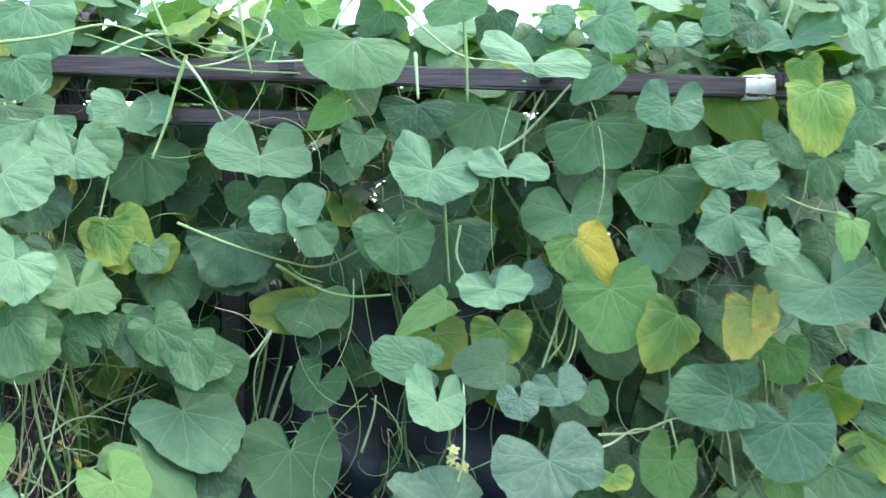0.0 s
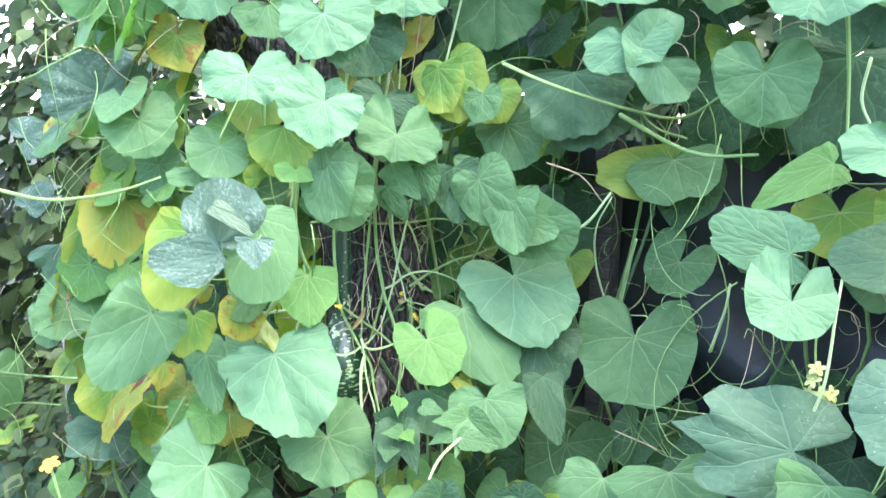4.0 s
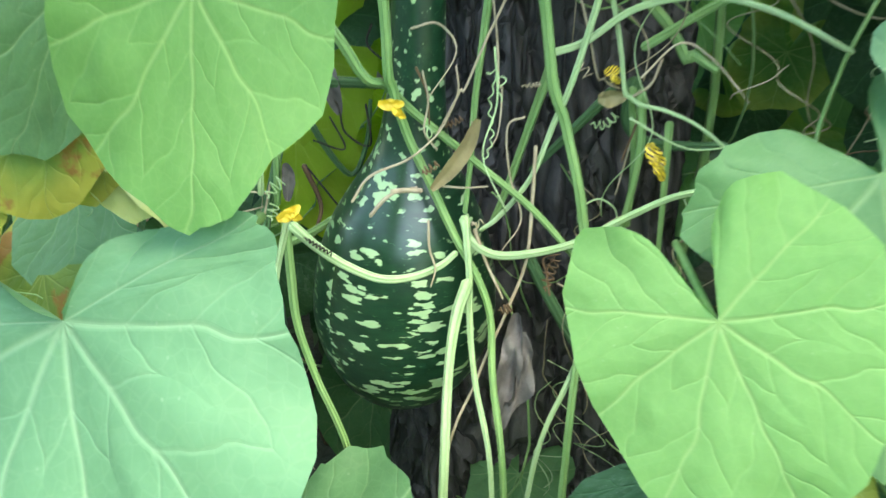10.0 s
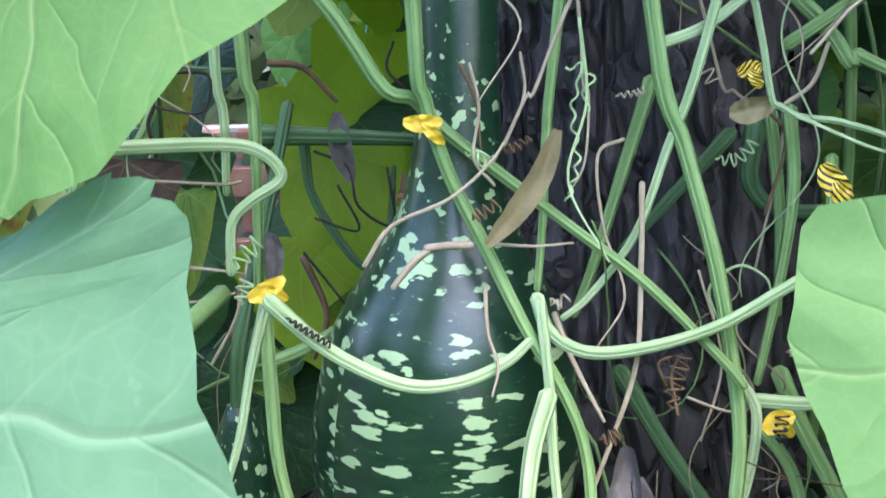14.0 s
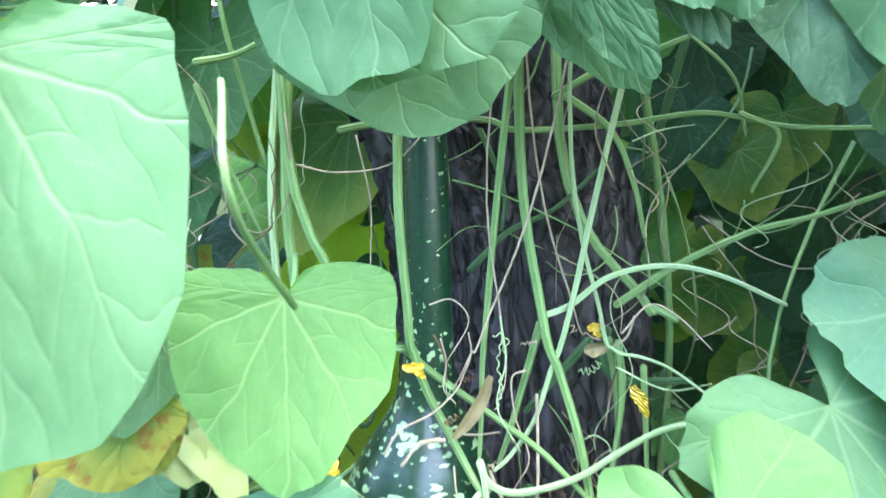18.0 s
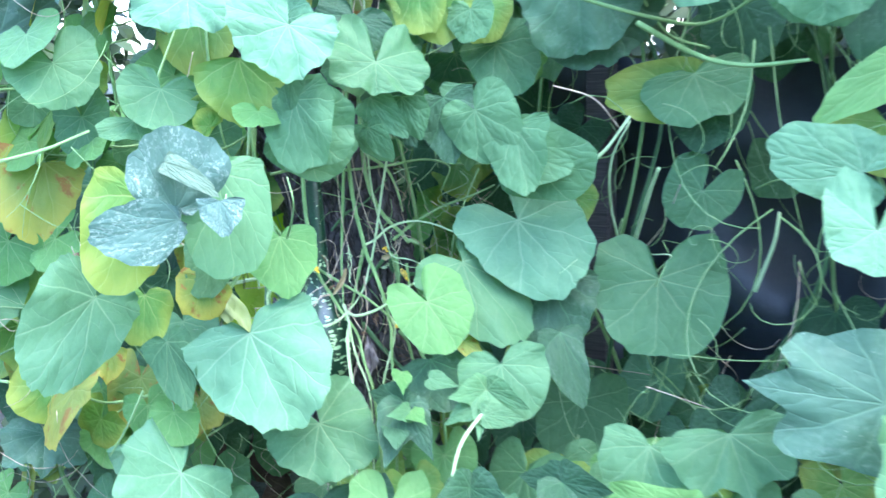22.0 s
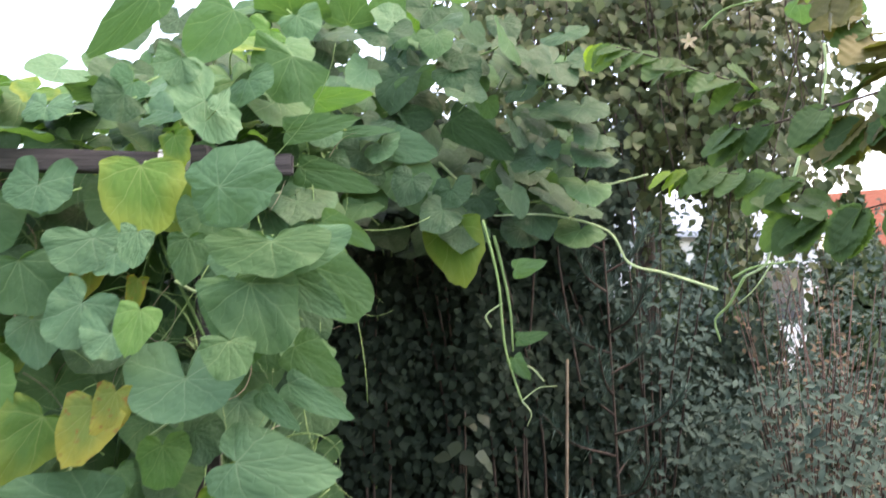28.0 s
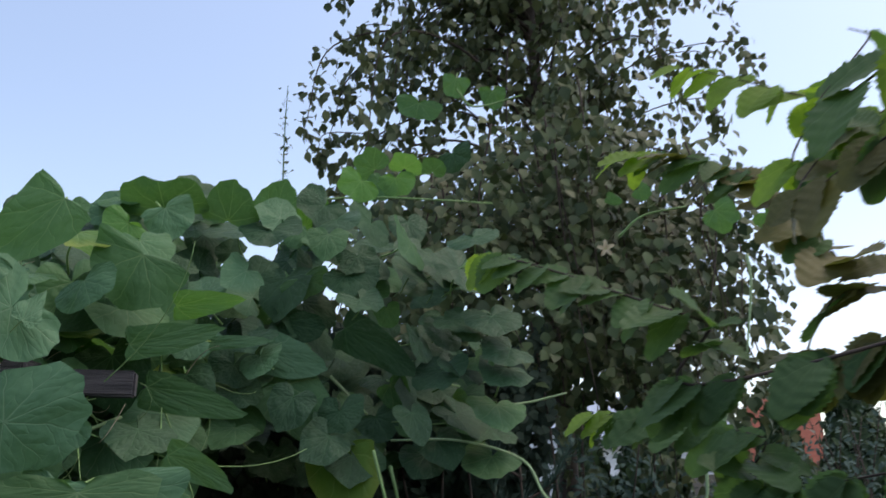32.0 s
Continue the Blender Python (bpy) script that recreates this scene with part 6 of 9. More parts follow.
tube("stem", [(-1.095, 2.251, 0.725), (-1.092, 2.236, 0.697), (-1.078, 2.216, 0.654), (-1.053, 2.190, 0.556), (-1.065, 2.197, 0.255), (-1.034, 2.296, -0.020)], 0.0052, STEM_PALE, vine_at(-1.09, 2.25), 0.0029)
tube("stem", [(-1.194, 2.451, 1.691), (-1.132, 2.341, 1.115), (-1.100, 2.337, 0.900), (-1.084, 2.345, 0.842), (-1.063, 2.347, 0.783), (-1.045, 2.340, 0.732), (-1.032, 2.330, 0.694), (-1.020, 2.307, 0.642), (-1.001, 2.281, 0.541), (-1.005, 2.290, 0.246), (-0.963, 2.387, -0.020)], 0.0052, STEM, vine_at(-1.19, 2.45), 0.0029)
tube("stem", [(-1.311, 2.054, 0.848), (-1.306, 2.074, 0.847), (-1.293, 2.116, 0.846), (-1.269, 2.170, 0.845), (-1.258, 2.189, 0.839), (-1.252, 2.196, 0.825), (-1.259, 2.180, 0.813), (-1.263, 2.169, 0.801), (-1.259, 2.164, 0.773)], 0.0052, STEM_PALE, vine_at(-1.31, 2.05), 0.0029)
tube("stem", [(-1.209, 2.157, 0.768), (-1.205, 2.144, 0.737), (-1.197, 2.131, 0.706), (-1.191, 2.117, 0.681)], 0.0033, STEM_PALE, vine_at(-1.21, 2.16), 0.0018)
tube("stem", [(-1.221, 2.163, 0.761), (-1.209, 2.157, 0.720), (-1.193, 2.150, 0.682), (-1.169, 2.149, 0.643), (-1.122, 2.157, 0.546), (-1.084, 2.176, 0.251), (-1.114, 2.229, -0.020)], 0.0043, STEM, vine_at(-1.22, 2.16), 0.0024)
tube("stem", [(-1.293, 2.316, 1.702), (-1.296, 2.204, 1.122), (-1.290, 2.197, 0.903), (-1.288, 2.201, 0.865), (-1.282, 2.196, 0.798), (-1.275, 2.189, 0.751)], 0.0057, STEM, vine_at(-1.29, 2.32), 0.0031)
tube("stem", [(-1.297, 2.319, 1.703), (-1.312, 2.203, 1.123), (-1.307, 2.188, 0.903), (-1.305, 2.190, 0.858), (-1.301, 2.186, 0.811)], 0.0047, STEM_PALE, vine_at(-1.30, 2.32), 0.0026)
tube("stem", [(-1.044, 2.355, 0.707), (-1.012, 2.372, 0.710), (-0.977, 2.389, 0.720)], 0.0047, STEM_PALE, vine_at(-1.04, 2.35), 0.0026)
tube("stem", [(-1.199, 2.524, 1.607), (-1.149, 2.432, 1.063), (-1.058, 2.453, 0.897), (-1.047, 2.458, 0.889), (-1.027, 2.466, 0.878)], 0.0062, STEM, vine_at(-1.20, 2.52), 0.0034)
tube("stem", [(-1.149, 2.494, 1.679), (-1.106, 2.386, 1.105), (-1.064, 2.383, 0.894), (-1.052, 2.388, 0.862), (-1.027, 2.400, 0.856), (-1.001, 2.410, 0.847), (-0.962, 2.420, 0.823)], 0.0024, STEM_PALE, vine_at(-1.15, 2.49), 0.0013)
tube("stem", [(-1.064, 2.416, 0.860), (-1.057, 2.415, 0.816), (-1.055, 2.404, 0.762), (-1.054, 2.385, 0.705)], 0.0043, STEM, vine_at(-1.06, 2.42), 0.0024)
tube("stem", [(-1.082, 2.429, 0.856), (-1.070, 2.427, 0.797), (-1.061, 2.417, 0.738)], 0.0043, STEM, vine_at(-1.08, 2.43), 0.0024)
tube("stem", [(-0.979, 2.528, 1.691), (-1.053, 2.393, 1.114), (-1.079, 2.351, 0.899), (-1.092, 2.340, 0.842), (-1.100, 2.326, 0.796), (-1.114, 2.306, 0.762), (-1.123, 2.293, 0.749)], 0.0033, STEM_PALE, vine_at(-0.98, 2.53), 0.0018)
tube("stem", [(-1.138, 2.452, 1.699), (-1.130, 2.326, 1.120), (-1.135, 2.297, 0.900), (-1.137, 2.293, 0.848), (-1.134, 2.288, 0.806), (-1.130, 2.280, 0.767)], 0.0038, STEM, vine_at(-1.14, 2.45), 0.0021)
tube("stem", [(-1.130, 2.377, 0.876), (-1.139, 2.365, 0.823), (-1.146, 2.346, 0.762), (-1.149, 2.334, 0.735)], 0.0047, STEM, vine_at(-1.13, 2.38), 0.0026)
tube("stem", [(-1.159, 2.396, 0.679), (-1.120, 2.399, 0.633), (-1.071, 2.400, 0.587), (-1.005, 2.411, 0.505), (-0.991, 2.432, 0.241), (-1.030, 2.480, -0.020)], 0.0066, STEM_DARK, vine_at(-1.16, 2.40), 0.0037)
tube("stem", [(-1.047, 2.348, 0.723), (-1.033, 2.347, 0.705), (-1.028, 2.332, 0.669), (-1.029, 2.311, 0.636), (-1.031, 2.273, 0.540), (-1.036, 2.277, 0.249), (-0.980, 2.391, -0.020)], 0.0033, STEM_PALE, vine_at(-1.05, 2.35), 0.0018)
tube("stem", [(-1.347, 2.236, 0.839), (-1.314, 2.287, 0.836), (-1.276, 2.336, 0.832)], 0.0076, STEM_DARK, vine_at(-1.35, 2.24), 0.0042)
tube("stem", [(-1.125, 2.461, 0.838), (-1.156, 2.434, 0.789), (-1.175, 2.413, 0.757)], 0.0057, STEM_DARK, vine_at(-1.12, 2.46), 0.0031)
tube("stem", [(-1.131, 2.503, 0.839), (-1.130, 2.499, 0.800), (-1.106, 2.509, 0.782), (-1.043, 2.537, 0.790)], 0.0076, STEM_DARK, vine_at(-1.13, 2.50), 0.0042)
tube("stem", [(-1.280, 2.047, 0.828), (-1.276, 2.072, 0.851), (-1.270, 2.097, 0.875), (-1.260, 2.121, 0.899)], 0.0057, STEM, vine_at(-1.28, 2.05), 0.0031)
tube("stem", [(-1.353, 2.110, 0.800), (-1.354, 2.122, 0.839), (-1.350, 2.138, 0.878)], 0.0047, STEM, vine_at(-1.35, 2.11), 0.0026)
tube("stem", [(-1.053, 2.409, 0.706), (-1.034, 2.406, 0.676), (-1.008, 2.401, 0.644), (-0.990, 2.394, 0.620), (-0.937, 2.384, 0.530), (-0.931, 2.397, 0.248), (-0.979, 2.474, -0.020)], 0.0057, STEM, vine_at(-1.05, 2.41), 0.0031)
tube("stem", [(-1.062, 2.412, 0.665), (-1.040, 2.411, 0.643), (-1.019, 2.398, 0.604), (-0.978, 2.383, 0.508), (-0.986, 2.394, 0.231), (-0.989, 2.478, -0.020)], 0.0047, STEM, vine_at(-1.06, 2.41), 0.0026)
tube("stem", [(-1.049, 2.442, 0.831), (-1.040, 2.435, 0.766), (-1.027, 2.420, 0.703)], 0.0038, STEM, vine_at(-1.05, 2.44), 0.0021)
tube("stem", [(-1.355, 2.155, 0.891), (-1.350, 2.165, 0.864), (-1.353, 2.152, 0.837)], 0.0047, STEM, vine_at(-1.35, 2.15), 0.0026)
tube("stem", [(-1.348, 2.272, 0.829), (-1.340, 2.274, 0.789), (-1.313, 2.297, 0.740), (-1.307, 2.314, 0.768), (-1.310, 2.323, 0.812)], 0.0038, STEM_DARK, vine_at(-1.35, 2.27), 0.0021)
tube("stem", [(-1.339, 2.261, 0.750), (-1.323, 2.268, 0.710), (-1.320, 2.254, 0.680)], 0.0029, BROWN, vine_at(-1.34, 2.26), 0.0016)
tube("stem", [(-1.301, 2.212, 0.695), (-1.290, 2.236, 0.704), (-1.278, 2.266, 0.724), (-1.266, 2.296, 0.757)], 0.0047, STEM, vine_at(-1.30, 2.21), 0.0026)
tube("stem", [(-1.344, 2.246, 0.887), (-1.332, 2.265, 0.883), (-1.320, 2.283, 0.860)], 0.0029, BROWN, vine_at(-1.34, 2.25), 0.0016)
tube("stem", [(-1.379, 2.174, 0.891), (-1.369, 2.198, 0.884), (-1.355, 2.226, 0.882)], 0.0038, STEM_DARK, vine_at(-1.38, 2.17), 0.0021)
tube("tendril", [(-1.081, 2.414, 1.694), (-1.132, 2.304, 1.115), (-1.118, 2.298, 0.897), (-1.115, 2.301, 0.872), (-1.114, 2.298, 0.837), (-1.119, 2.291, 0.820)], 0.0011, STEM_DRY, vine_at(-1.08, 2.41), 0.0006)
tube("tendril", [(-1.105, 2.319, 0.848), (-1.115, 2.310, 0.839), (-1.108, 2.308, 0.801), (-1.093, 2.309, 0.765), (-1.099, 2.294, 0.738)], 0.0011, STEM_DRY, vine_at(-1.10, 2.32), 0.0006)
tube("tendril", [(-1.095, 2.323, 0.825), (-1.089, 2.317, 0.778), (-1.081, 2.305, 0.731), (-1.081, 2.285, 0.691), (-1.079, 2.252, 0.641), (-1.076, 2.212, 0.546), (-1.060, 2.216, 0.252), (-1.035, 2.332, -0.020)], 0.0017, STEM_DRY, vine_at(-1.09, 2.32), 0.0009)
tube("tendril", [(-1.154, 2.199, 0.780), (-1.146, 2.215, 0.796), (-1.134, 2.230, 0.802)], 0.0013, STEM_DRY, vine_at(-1.15, 2.20), 0.0007)
tube("tendril", [(-1.164, 2.189, 0.791), (-1.159, 2.203, 0.810), (-1.142, 2.227, 0.823), (-1.130, 2.243, 0.840), (-1.125, 2.249, 0.851)], 0.0013, STEM_DRY, vine_at(-1.16, 2.19), 0.0007)
tube("tendril", [(-1.078, 2.485, 1.672), (-1.085, 2.339, 1.101), (-1.124, 2.280, 0.894), (-1.132, 2.272, 0.872), (-1.139, 2.264, 0.850), (-1.143, 2.259, 0.838)], 0.0013, STEM_DRY, vine_at(-1.08, 2.48), 0.0007)
tube("tendril", [(-1.157, 2.248, 0.889), (-1.151, 2.254, 0.870), (-1.148, 2.255, 0.844)], 0.0011, BROWN, vine_at(-1.16, 2.25), 0.0006)
tube("tendril", [(-1.109, 2.220, 0.785), (-1.104, 2.217, 0.764), (-1.097, 2.217, 0.749), (-1.095, 2.211, 0.736)], 0.0011, STEM_DRY, vine_at(-1.11, 2.22), 0.0006)
tube("tendril", [(-1.063, 2.358, 0.743), (-1.073, 2.359, 0.763), (-1.062, 2.369, 0.777), (-1.049, 2.375, 0.772), (-1.044, 2.375, 0.763)], 0.0011, STEM_PALE, vine_at(-1.06, 2.36), 0.0006)
tube("tendril", [(-1.276, 2.119, 0.761), (-1.266, 2.141, 0.759), (-1.256, 2.164, 0.762)], 0.0011, STEM_DRY, vine_at(-1.28, 2.12), 0.0006)
tube("tendril", [(-1.275, 2.134, 0.780), (-1.264, 2.155, 0.776), (-1.255, 2.171, 0.772)], 0.0011, STEM_DRY, vine_at(-1.27, 2.13), 0.0006)
tube("tendril", [(-1.259, 2.483, 1.669), (-1.149, 2.381, 1.099), (-1.097, 2.387, 0.894), (-1.085, 2.393, 0.870), (-1.074, 2.399, 0.864)], 0.0014, STEM_DRY, vine_at(-1.26, 2.48), 0.0008)
tube("tendril", [(-1.057, 2.310, 0.708), (-1.065, 2.314, 0.727), (-1.063, 2.320, 0.738)], 0.0011, BROWN, vine_at(-1.06, 2.31), 0.0006)
tube("tendril", [(-1.074, 2.433, 0.853), (-1.075, 2.428, 0.816), (-1.077, 2.416, 0.763)], 0.0014, STEM_DRY, vine_at(-1.07, 2.43), 0.0008)
tube("tendril", [(-1.137, 2.254, 0.796), (-1.122, 2.268, 0.795), (-1.107, 2.282, 0.797)], 0.0011, STEM_DRY, vine_at(-1.14, 2.25), 0.0006)
tube("tendril", [(-1.114, 2.276, 0.758), (-1.100, 2.277, 0.733), (-1.081, 2.279, 0.706)], 0.0019, STEM_DRY, vine_at(-1.11, 2.28), 0.0010)
tube("tendril", [(-1.081, 2.334, 0.710), (-1.087, 2.335, 0.722), (-1.077, 2.344, 0.727)], 0.0011, BROWN, vine_at(-1.08, 2.33), 0.0006)
tube("stem", [(-1.318, 2.283, 1.068), (-1.270, 2.334, 1.078), (-1.210, 2.388, 1.076), (-1.182, 2.409, 1.065), (-1.097, 2.467, 1.071), (-1.025, 2.505, 1.082), (-0.952, 2.535, 1.069), (-0.861, 2.563, 1.070)], 0.0043, STEM, vine_at(-1.32, 2.28), 0.0024)
tube("stem", [(-1.376, 2.157, 1.137), (-1.354, 2.190, 1.145), (-1.327, 2.225, 1.168)], 0.0043, STEM, vine_at(-1.38, 2.16), 0.0024)
tube("stem", [(-1.419, 2.292, 2.002), (-1.386, 2.186, 1.424), (-1.376, 2.187, 1.206), (-1.368, 2.204, 1.110), (-1.354, 2.216, 1.037)], 0.0036, STEM, vine_at(-1.42, 2.29), 0.0020)
tube("stem", [(-1.385, 2.161, 1.116), (-1.368, 2.179, 1.045), (-1.335, 2.202, 0.949)], 0.0029, STEM, vine_at(-1.39, 2.16), 0.0016)
tube("stem", [(-1.103, 2.342, 0.896), (-1.083, 2.360, 0.907), (-1.056, 2.385, 0.934), (-1.013, 2.412, 0.946), (-0.967, 2.432, 0.939), (-0.914, 2.448, 0.918)], 0.0036, STEM_PALE, vine_at(-1.10, 2.34), 0.0020)
tube("stem", [(-1.072, 2.424, 0.895), (-1.026, 2.461, 0.936), (-0.968, 2.495, 0.971), (-0.914, 2.518, 0.990), (-0.851, 2.540, 1.019)], 0.0043, STEM, vine_at(-1.07, 2.42), 0.0024)
tube("stem", [(-1.140, 2.429, 1.100), (-1.101, 2.452, 1.066), (-1.078, 2.460, 1.015), (-1.062, 2.459, 0.960)], 0.0043, STEM, vine_at(-1.14, 2.43), 0.0024)
tube("stem", [(-1.155, 2.431, 1.099), (-1.113, 2.459, 1.127), (-1.061, 2.488, 1.148), (-1.010, 2.512, 1.170)], 0.0043, STEM, vine_at(-1.16, 2.43), 0.0024)
tube("stem", [(-1.203, 2.352, 0.924), (-1.177, 2.384, 0.963), (-1.142, 2.415, 0.986), (-1.099, 2.451, 1.038)], 0.0036, STEM_DARK, vine_at(-1.20, 2.35), 0.0020)
tube("stem", [(-1.214, 2.384, 1.066), (-1.192, 2.394, 1.008), (-1.187, 2.388, 0.961)], 0.0036, STEM_DARK, vine_at(-1.21, 2.38), 0.0020)
tube("stem", [(-1.038, 2.489, 1.158), (-0.999, 2.507, 1.115), (-0.986, 2.510, 1.061)], 0.0022, STEM, vine_at(-1.04, 2.49), 0.0012)
tube("stem", [(-0.984, 2.491, 1.083), (-0.951, 2.503, 1.063), (-0.969, 2.490, 1.010)], 0.0029, STEM, vine_at(-0.98, 2.49), 0.0016)
tube("tendril", [(-1.275, 2.189, 1.044), (-1.248, 2.220, 1.035), (-1.213, 2.260, 1.044), (-1.188, 2.288, 1.088), (-1.190, 2.287, 1.109)], 0.0010, STEM_DRY, vine_at(-1.27, 2.19), 0.0006)
tube("tendril", [(-1.254, 2.248, 1.067), (-1.241, 2.252, 1.003), (-1.234, 2.243, 0.944)], 0.0010, STEM_DRY, vine_at(-1.25, 2.25), 0.0006)
tube("tendril", [(-1.105, 2.280, 0.910), (-1.094, 2.274, 0.871), (-1.091, 2.258, 0.834), (-1.065, 2.258, 0.799)], 0.0009, STEM_PALE, vine_at(-1.10, 2.28), 0.0005)
tube("tendril", [(-1.155, 2.241, 0.920), (-1.141, 2.256, 0.924), (-1.126, 2.261, 0.905), (-1.134, 2.240, 0.871)], 0.0009, STEM_DRY, vine_at(-1.16, 2.24), 0.0005)
tube("tendril", [(-1.024, 2.354, 0.892), (-1.007, 2.372, 0.918), (-0.984, 2.382, 0.909), (-0.953, 2.387, 0.883)], 0.0009, STEM_DRY, vine_at(-1.02, 2.35), 0.0005)
tube("tendril", [(-1.023, 2.344, 0.863), (-0.981, 2.360, 0.847), (-0.948, 2.379, 0.855)], 0.0009, STEM_PALE, vine_at(-1.02, 2.34), 0.0005)
tube("tendril", [(-1.042, 2.394, 1.061), (-1.021, 2.406, 1.071), (-0.995, 2.420, 1.076)], 0.0009, STEM_PALE, vine_at(-1.04, 2.39), 0.0005)
tube("stem", [(-1.550, 1.512, 1.196), (-1.487, 1.617, 1.166), (-1.435, 1.752, 1.180), (-1.399, 1.849, 1.211)], 0.0048, STEM, vine_at(-1.55, 1.51), 0.0026)
tube("stem", [(-0.642, 2.405, 1.255), (-0.566, 2.435, 1.226), (-0.519, 2.466, 1.162)], 0.0020, STEM_DRY, vine_at(-0.64, 2.40), 0.0011)
tube("tendril", [(-0.560, 2.691, 0.819), (-0.486, 2.688, 0.906), (-0.416, 2.574, 1.029)], 0.0016, STEM_DRY, vine_at(-0.56, 2.69), 0.0009)
tube("tendril", [(-0.448, 2.433, 0.606), (-0.385, 2.423, 0.598), (-0.308, 2.406, 0.590)], 0.0016, STEM_DRY, vine_at(-0.45, 2.43), 0.0009)
tube("stem", [(-0.548, 2.660, 0.856), (-0.482, 2.564, 1.008), (-0.448, 2.512, 1.072)], 0.0060, STEM_PALE, vine_at(-0.55, 2.66), 0.0037)
tube("stem", [(-1.372, 2.011, 1.301), (-1.367, 2.079, 1.415)], 0.0032, STEM, vine_at(-1.37, 2.01), 0.0018)
tube("stem", [(-1.583, 1.717, 0.706), (-2.548, 2.094, 0.455), (-2.891, 2.133, 0.402)], 0.0032, STEM, vine_at(-1.58, 1.72), 0.0018)
tube("stem", [(-2.814, 2.131, 0.260), (-2.577, 2.103, 0.341), (-1.571, 1.665, 0.655)], 0.0032, STEM, vine_at(-2.81, 2.13), 0.0018)
tube("stem", [(-2.474, 2.129, 0.253), (-2.214, 2.060, 0.527), (-1.705, 1.834, 0.736)], 0.0032, STEM, vine_at(-2.47, 2.13), 0.0018)
tube("stem", [(-1.408, 1.906, 0.642), (-1.407, 1.853, 0.581), (-1.431, 1.819, 0.524)], 0.0032, STEM, vine_at(-1.41, 1.91), 0.0018)
tube("stem", [(-0.479, 2.621, 0.815), (-0.438, 2.588, 0.864), (-0.488, 2.599, 0.861)], 0.0024, STEM_PALE, vine_at(-0.48, 2.62), 0.0013)
tube("stem", [(-1.067, 2.023, 0.981), (-0.945, 1.901, 1.072), (-0.960, 1.909, 1.124)], 0.0024, STEM, vine_at(-1.07, 2.02), 0.0013)
tube("stem", [(1.921, 3.098, 1.722), (1.946, 3.099, 1.608), (1.968, 3.095, 1.460), (1.971, 3.088, 1.315)], 0.0060, STEM, vine_at(1.92, 3.10), 0.0037)
tube("stem", [(2.680, 2.966, 1.505), (2.530, 3.032, 1.568), (2.407, 3.077, 1.612), (2.339, 3.095, 1.731), (2.152, 3.144, 1.798), (1.940, 3.190, 1.807)], 0.0060, STEM_PALE, vine_at(2.68, 2.97), 0.0037)
tube("stem", [(2.203, 3.332, 1.858), (2.306, 3.297, 1.916), (2.426, 3.256, 1.930), (2.544, 3.210, 1.954)], 0.0060, STEM_PALE, vine_at(2.20, 3.33), 0.0037)
tube("stem", [(2.826, 2.632, 1.910), (2.801, 2.661, 1.808), (2.753, 2.698, 1.707), (2.738, 2.712, 1.586), (2.674, 2.747, 1.538)], 0.0060, STEM_PALE, vine_at(2.83, 2.63), 0.0037)
tube("stem", [(2.644, 2.762, 1.539), (2.707, 2.729, 1.571), (2.811, 2.672, 1.582)], 0.0048, STEM, vine_at(2.64, 2.76), 0.0031)
tube("stem", [(2.674, 2.747, 1.538), (2.629, 2.768, 1.453), (2.586, 2.787, 1.403), (2.595, 2.779, 1.335)], 0.0048, STEM, vine_at(2.67, 2.75), 0.0031)
tube("stem", [(2.753, 2.704, 1.585), (2.702, 2.732, 1.502), (2.652, 2.757, 1.452)], 0.0032, STEM_PALE, vine_at(2.75, 2.70), 0.0018)
tube("stem", [(1.758, 3.290, 2.025), (1.878, 3.292, 1.900)], 0.0060, STEM_PALE, vine_at(1.76, 3.29), 0.0037)
tube("stem", [(1.126, 2.758, 2.155), (1.035, 2.763, 2.088), (0.917, 2.750, 2.052)], 0.0060, STEM_PALE, vine_at(1.13, 2.76), 0.0037)
tube("stem", [(0.973, 2.453, 2.032), (0.999, 2.433, 2.129), (0.987, 2.416, 2.182)], 0.0060, STEM_PALE, vine_at(0.97, 2.45), 0.0037)
tube("stem", [(1.207, 2.624, 1.825), (1.093, 2.618, 1.780), (1.011, 2.607, 1.766)], 0.0048, STEM_PALE, vine_at(1.21, 2.62), 0.0031)
tube("stem", [(3.175, 3.017, 2.401), (3.188, 3.040, 2.298), (3.174, 3.101, 2.072)], 0.0060, STEM_PALE, vine_at(3.17, 3.02), 0.0037)
tube("stem", [(2.787, 3.195, 2.514), (2.860, 3.137, 2.576), (2.989, 3.064, 2.589)], 0.0048, STEM, vine_at(2.79, 3.19), 0.0031)
tube("stem", [(1.707, 3.522, 2.732), (1.932, 3.490, 2.740), (2.202, 3.442, 2.721), (2.379, 3.400, 2.700)], 0.0048, STEM, vine_at(1.71, 3.52), 0.0031)
tube("stem", [(2.247, 3.351, 3.148), (2.318, 3.363, 3.085), (2.491, 3.294, 3.111)], 0.0048, STEM, vine_at(2.25, 3.35), 0.0031)
tube("stem", [(1.828, 2.779, 1.745), (1.870, 2.786, 1.557), (1.882, 2.788, 1.366), (1.901, 2.781, 1.270), (1.928, 2.769, 1.174)], 0.0048, STEM, vine_at(1.83, 2.78), 0.0031)
tube("stem", [(1.928, 2.769, 1.174), (1.982, 2.757, 1.213), (2.035, 2.742, 1.217)], 0.0024, STEM_PALE, vine_at(1.93, 2.77), 0.0013)
tube("stem", [(1.928, 2.769, 1.174), (1.954, 2.759, 1.136), (1.940, 2.759, 1.097)], 0.0024, STEM_PALE, vine_at(1.93, 2.77), 0.0013)
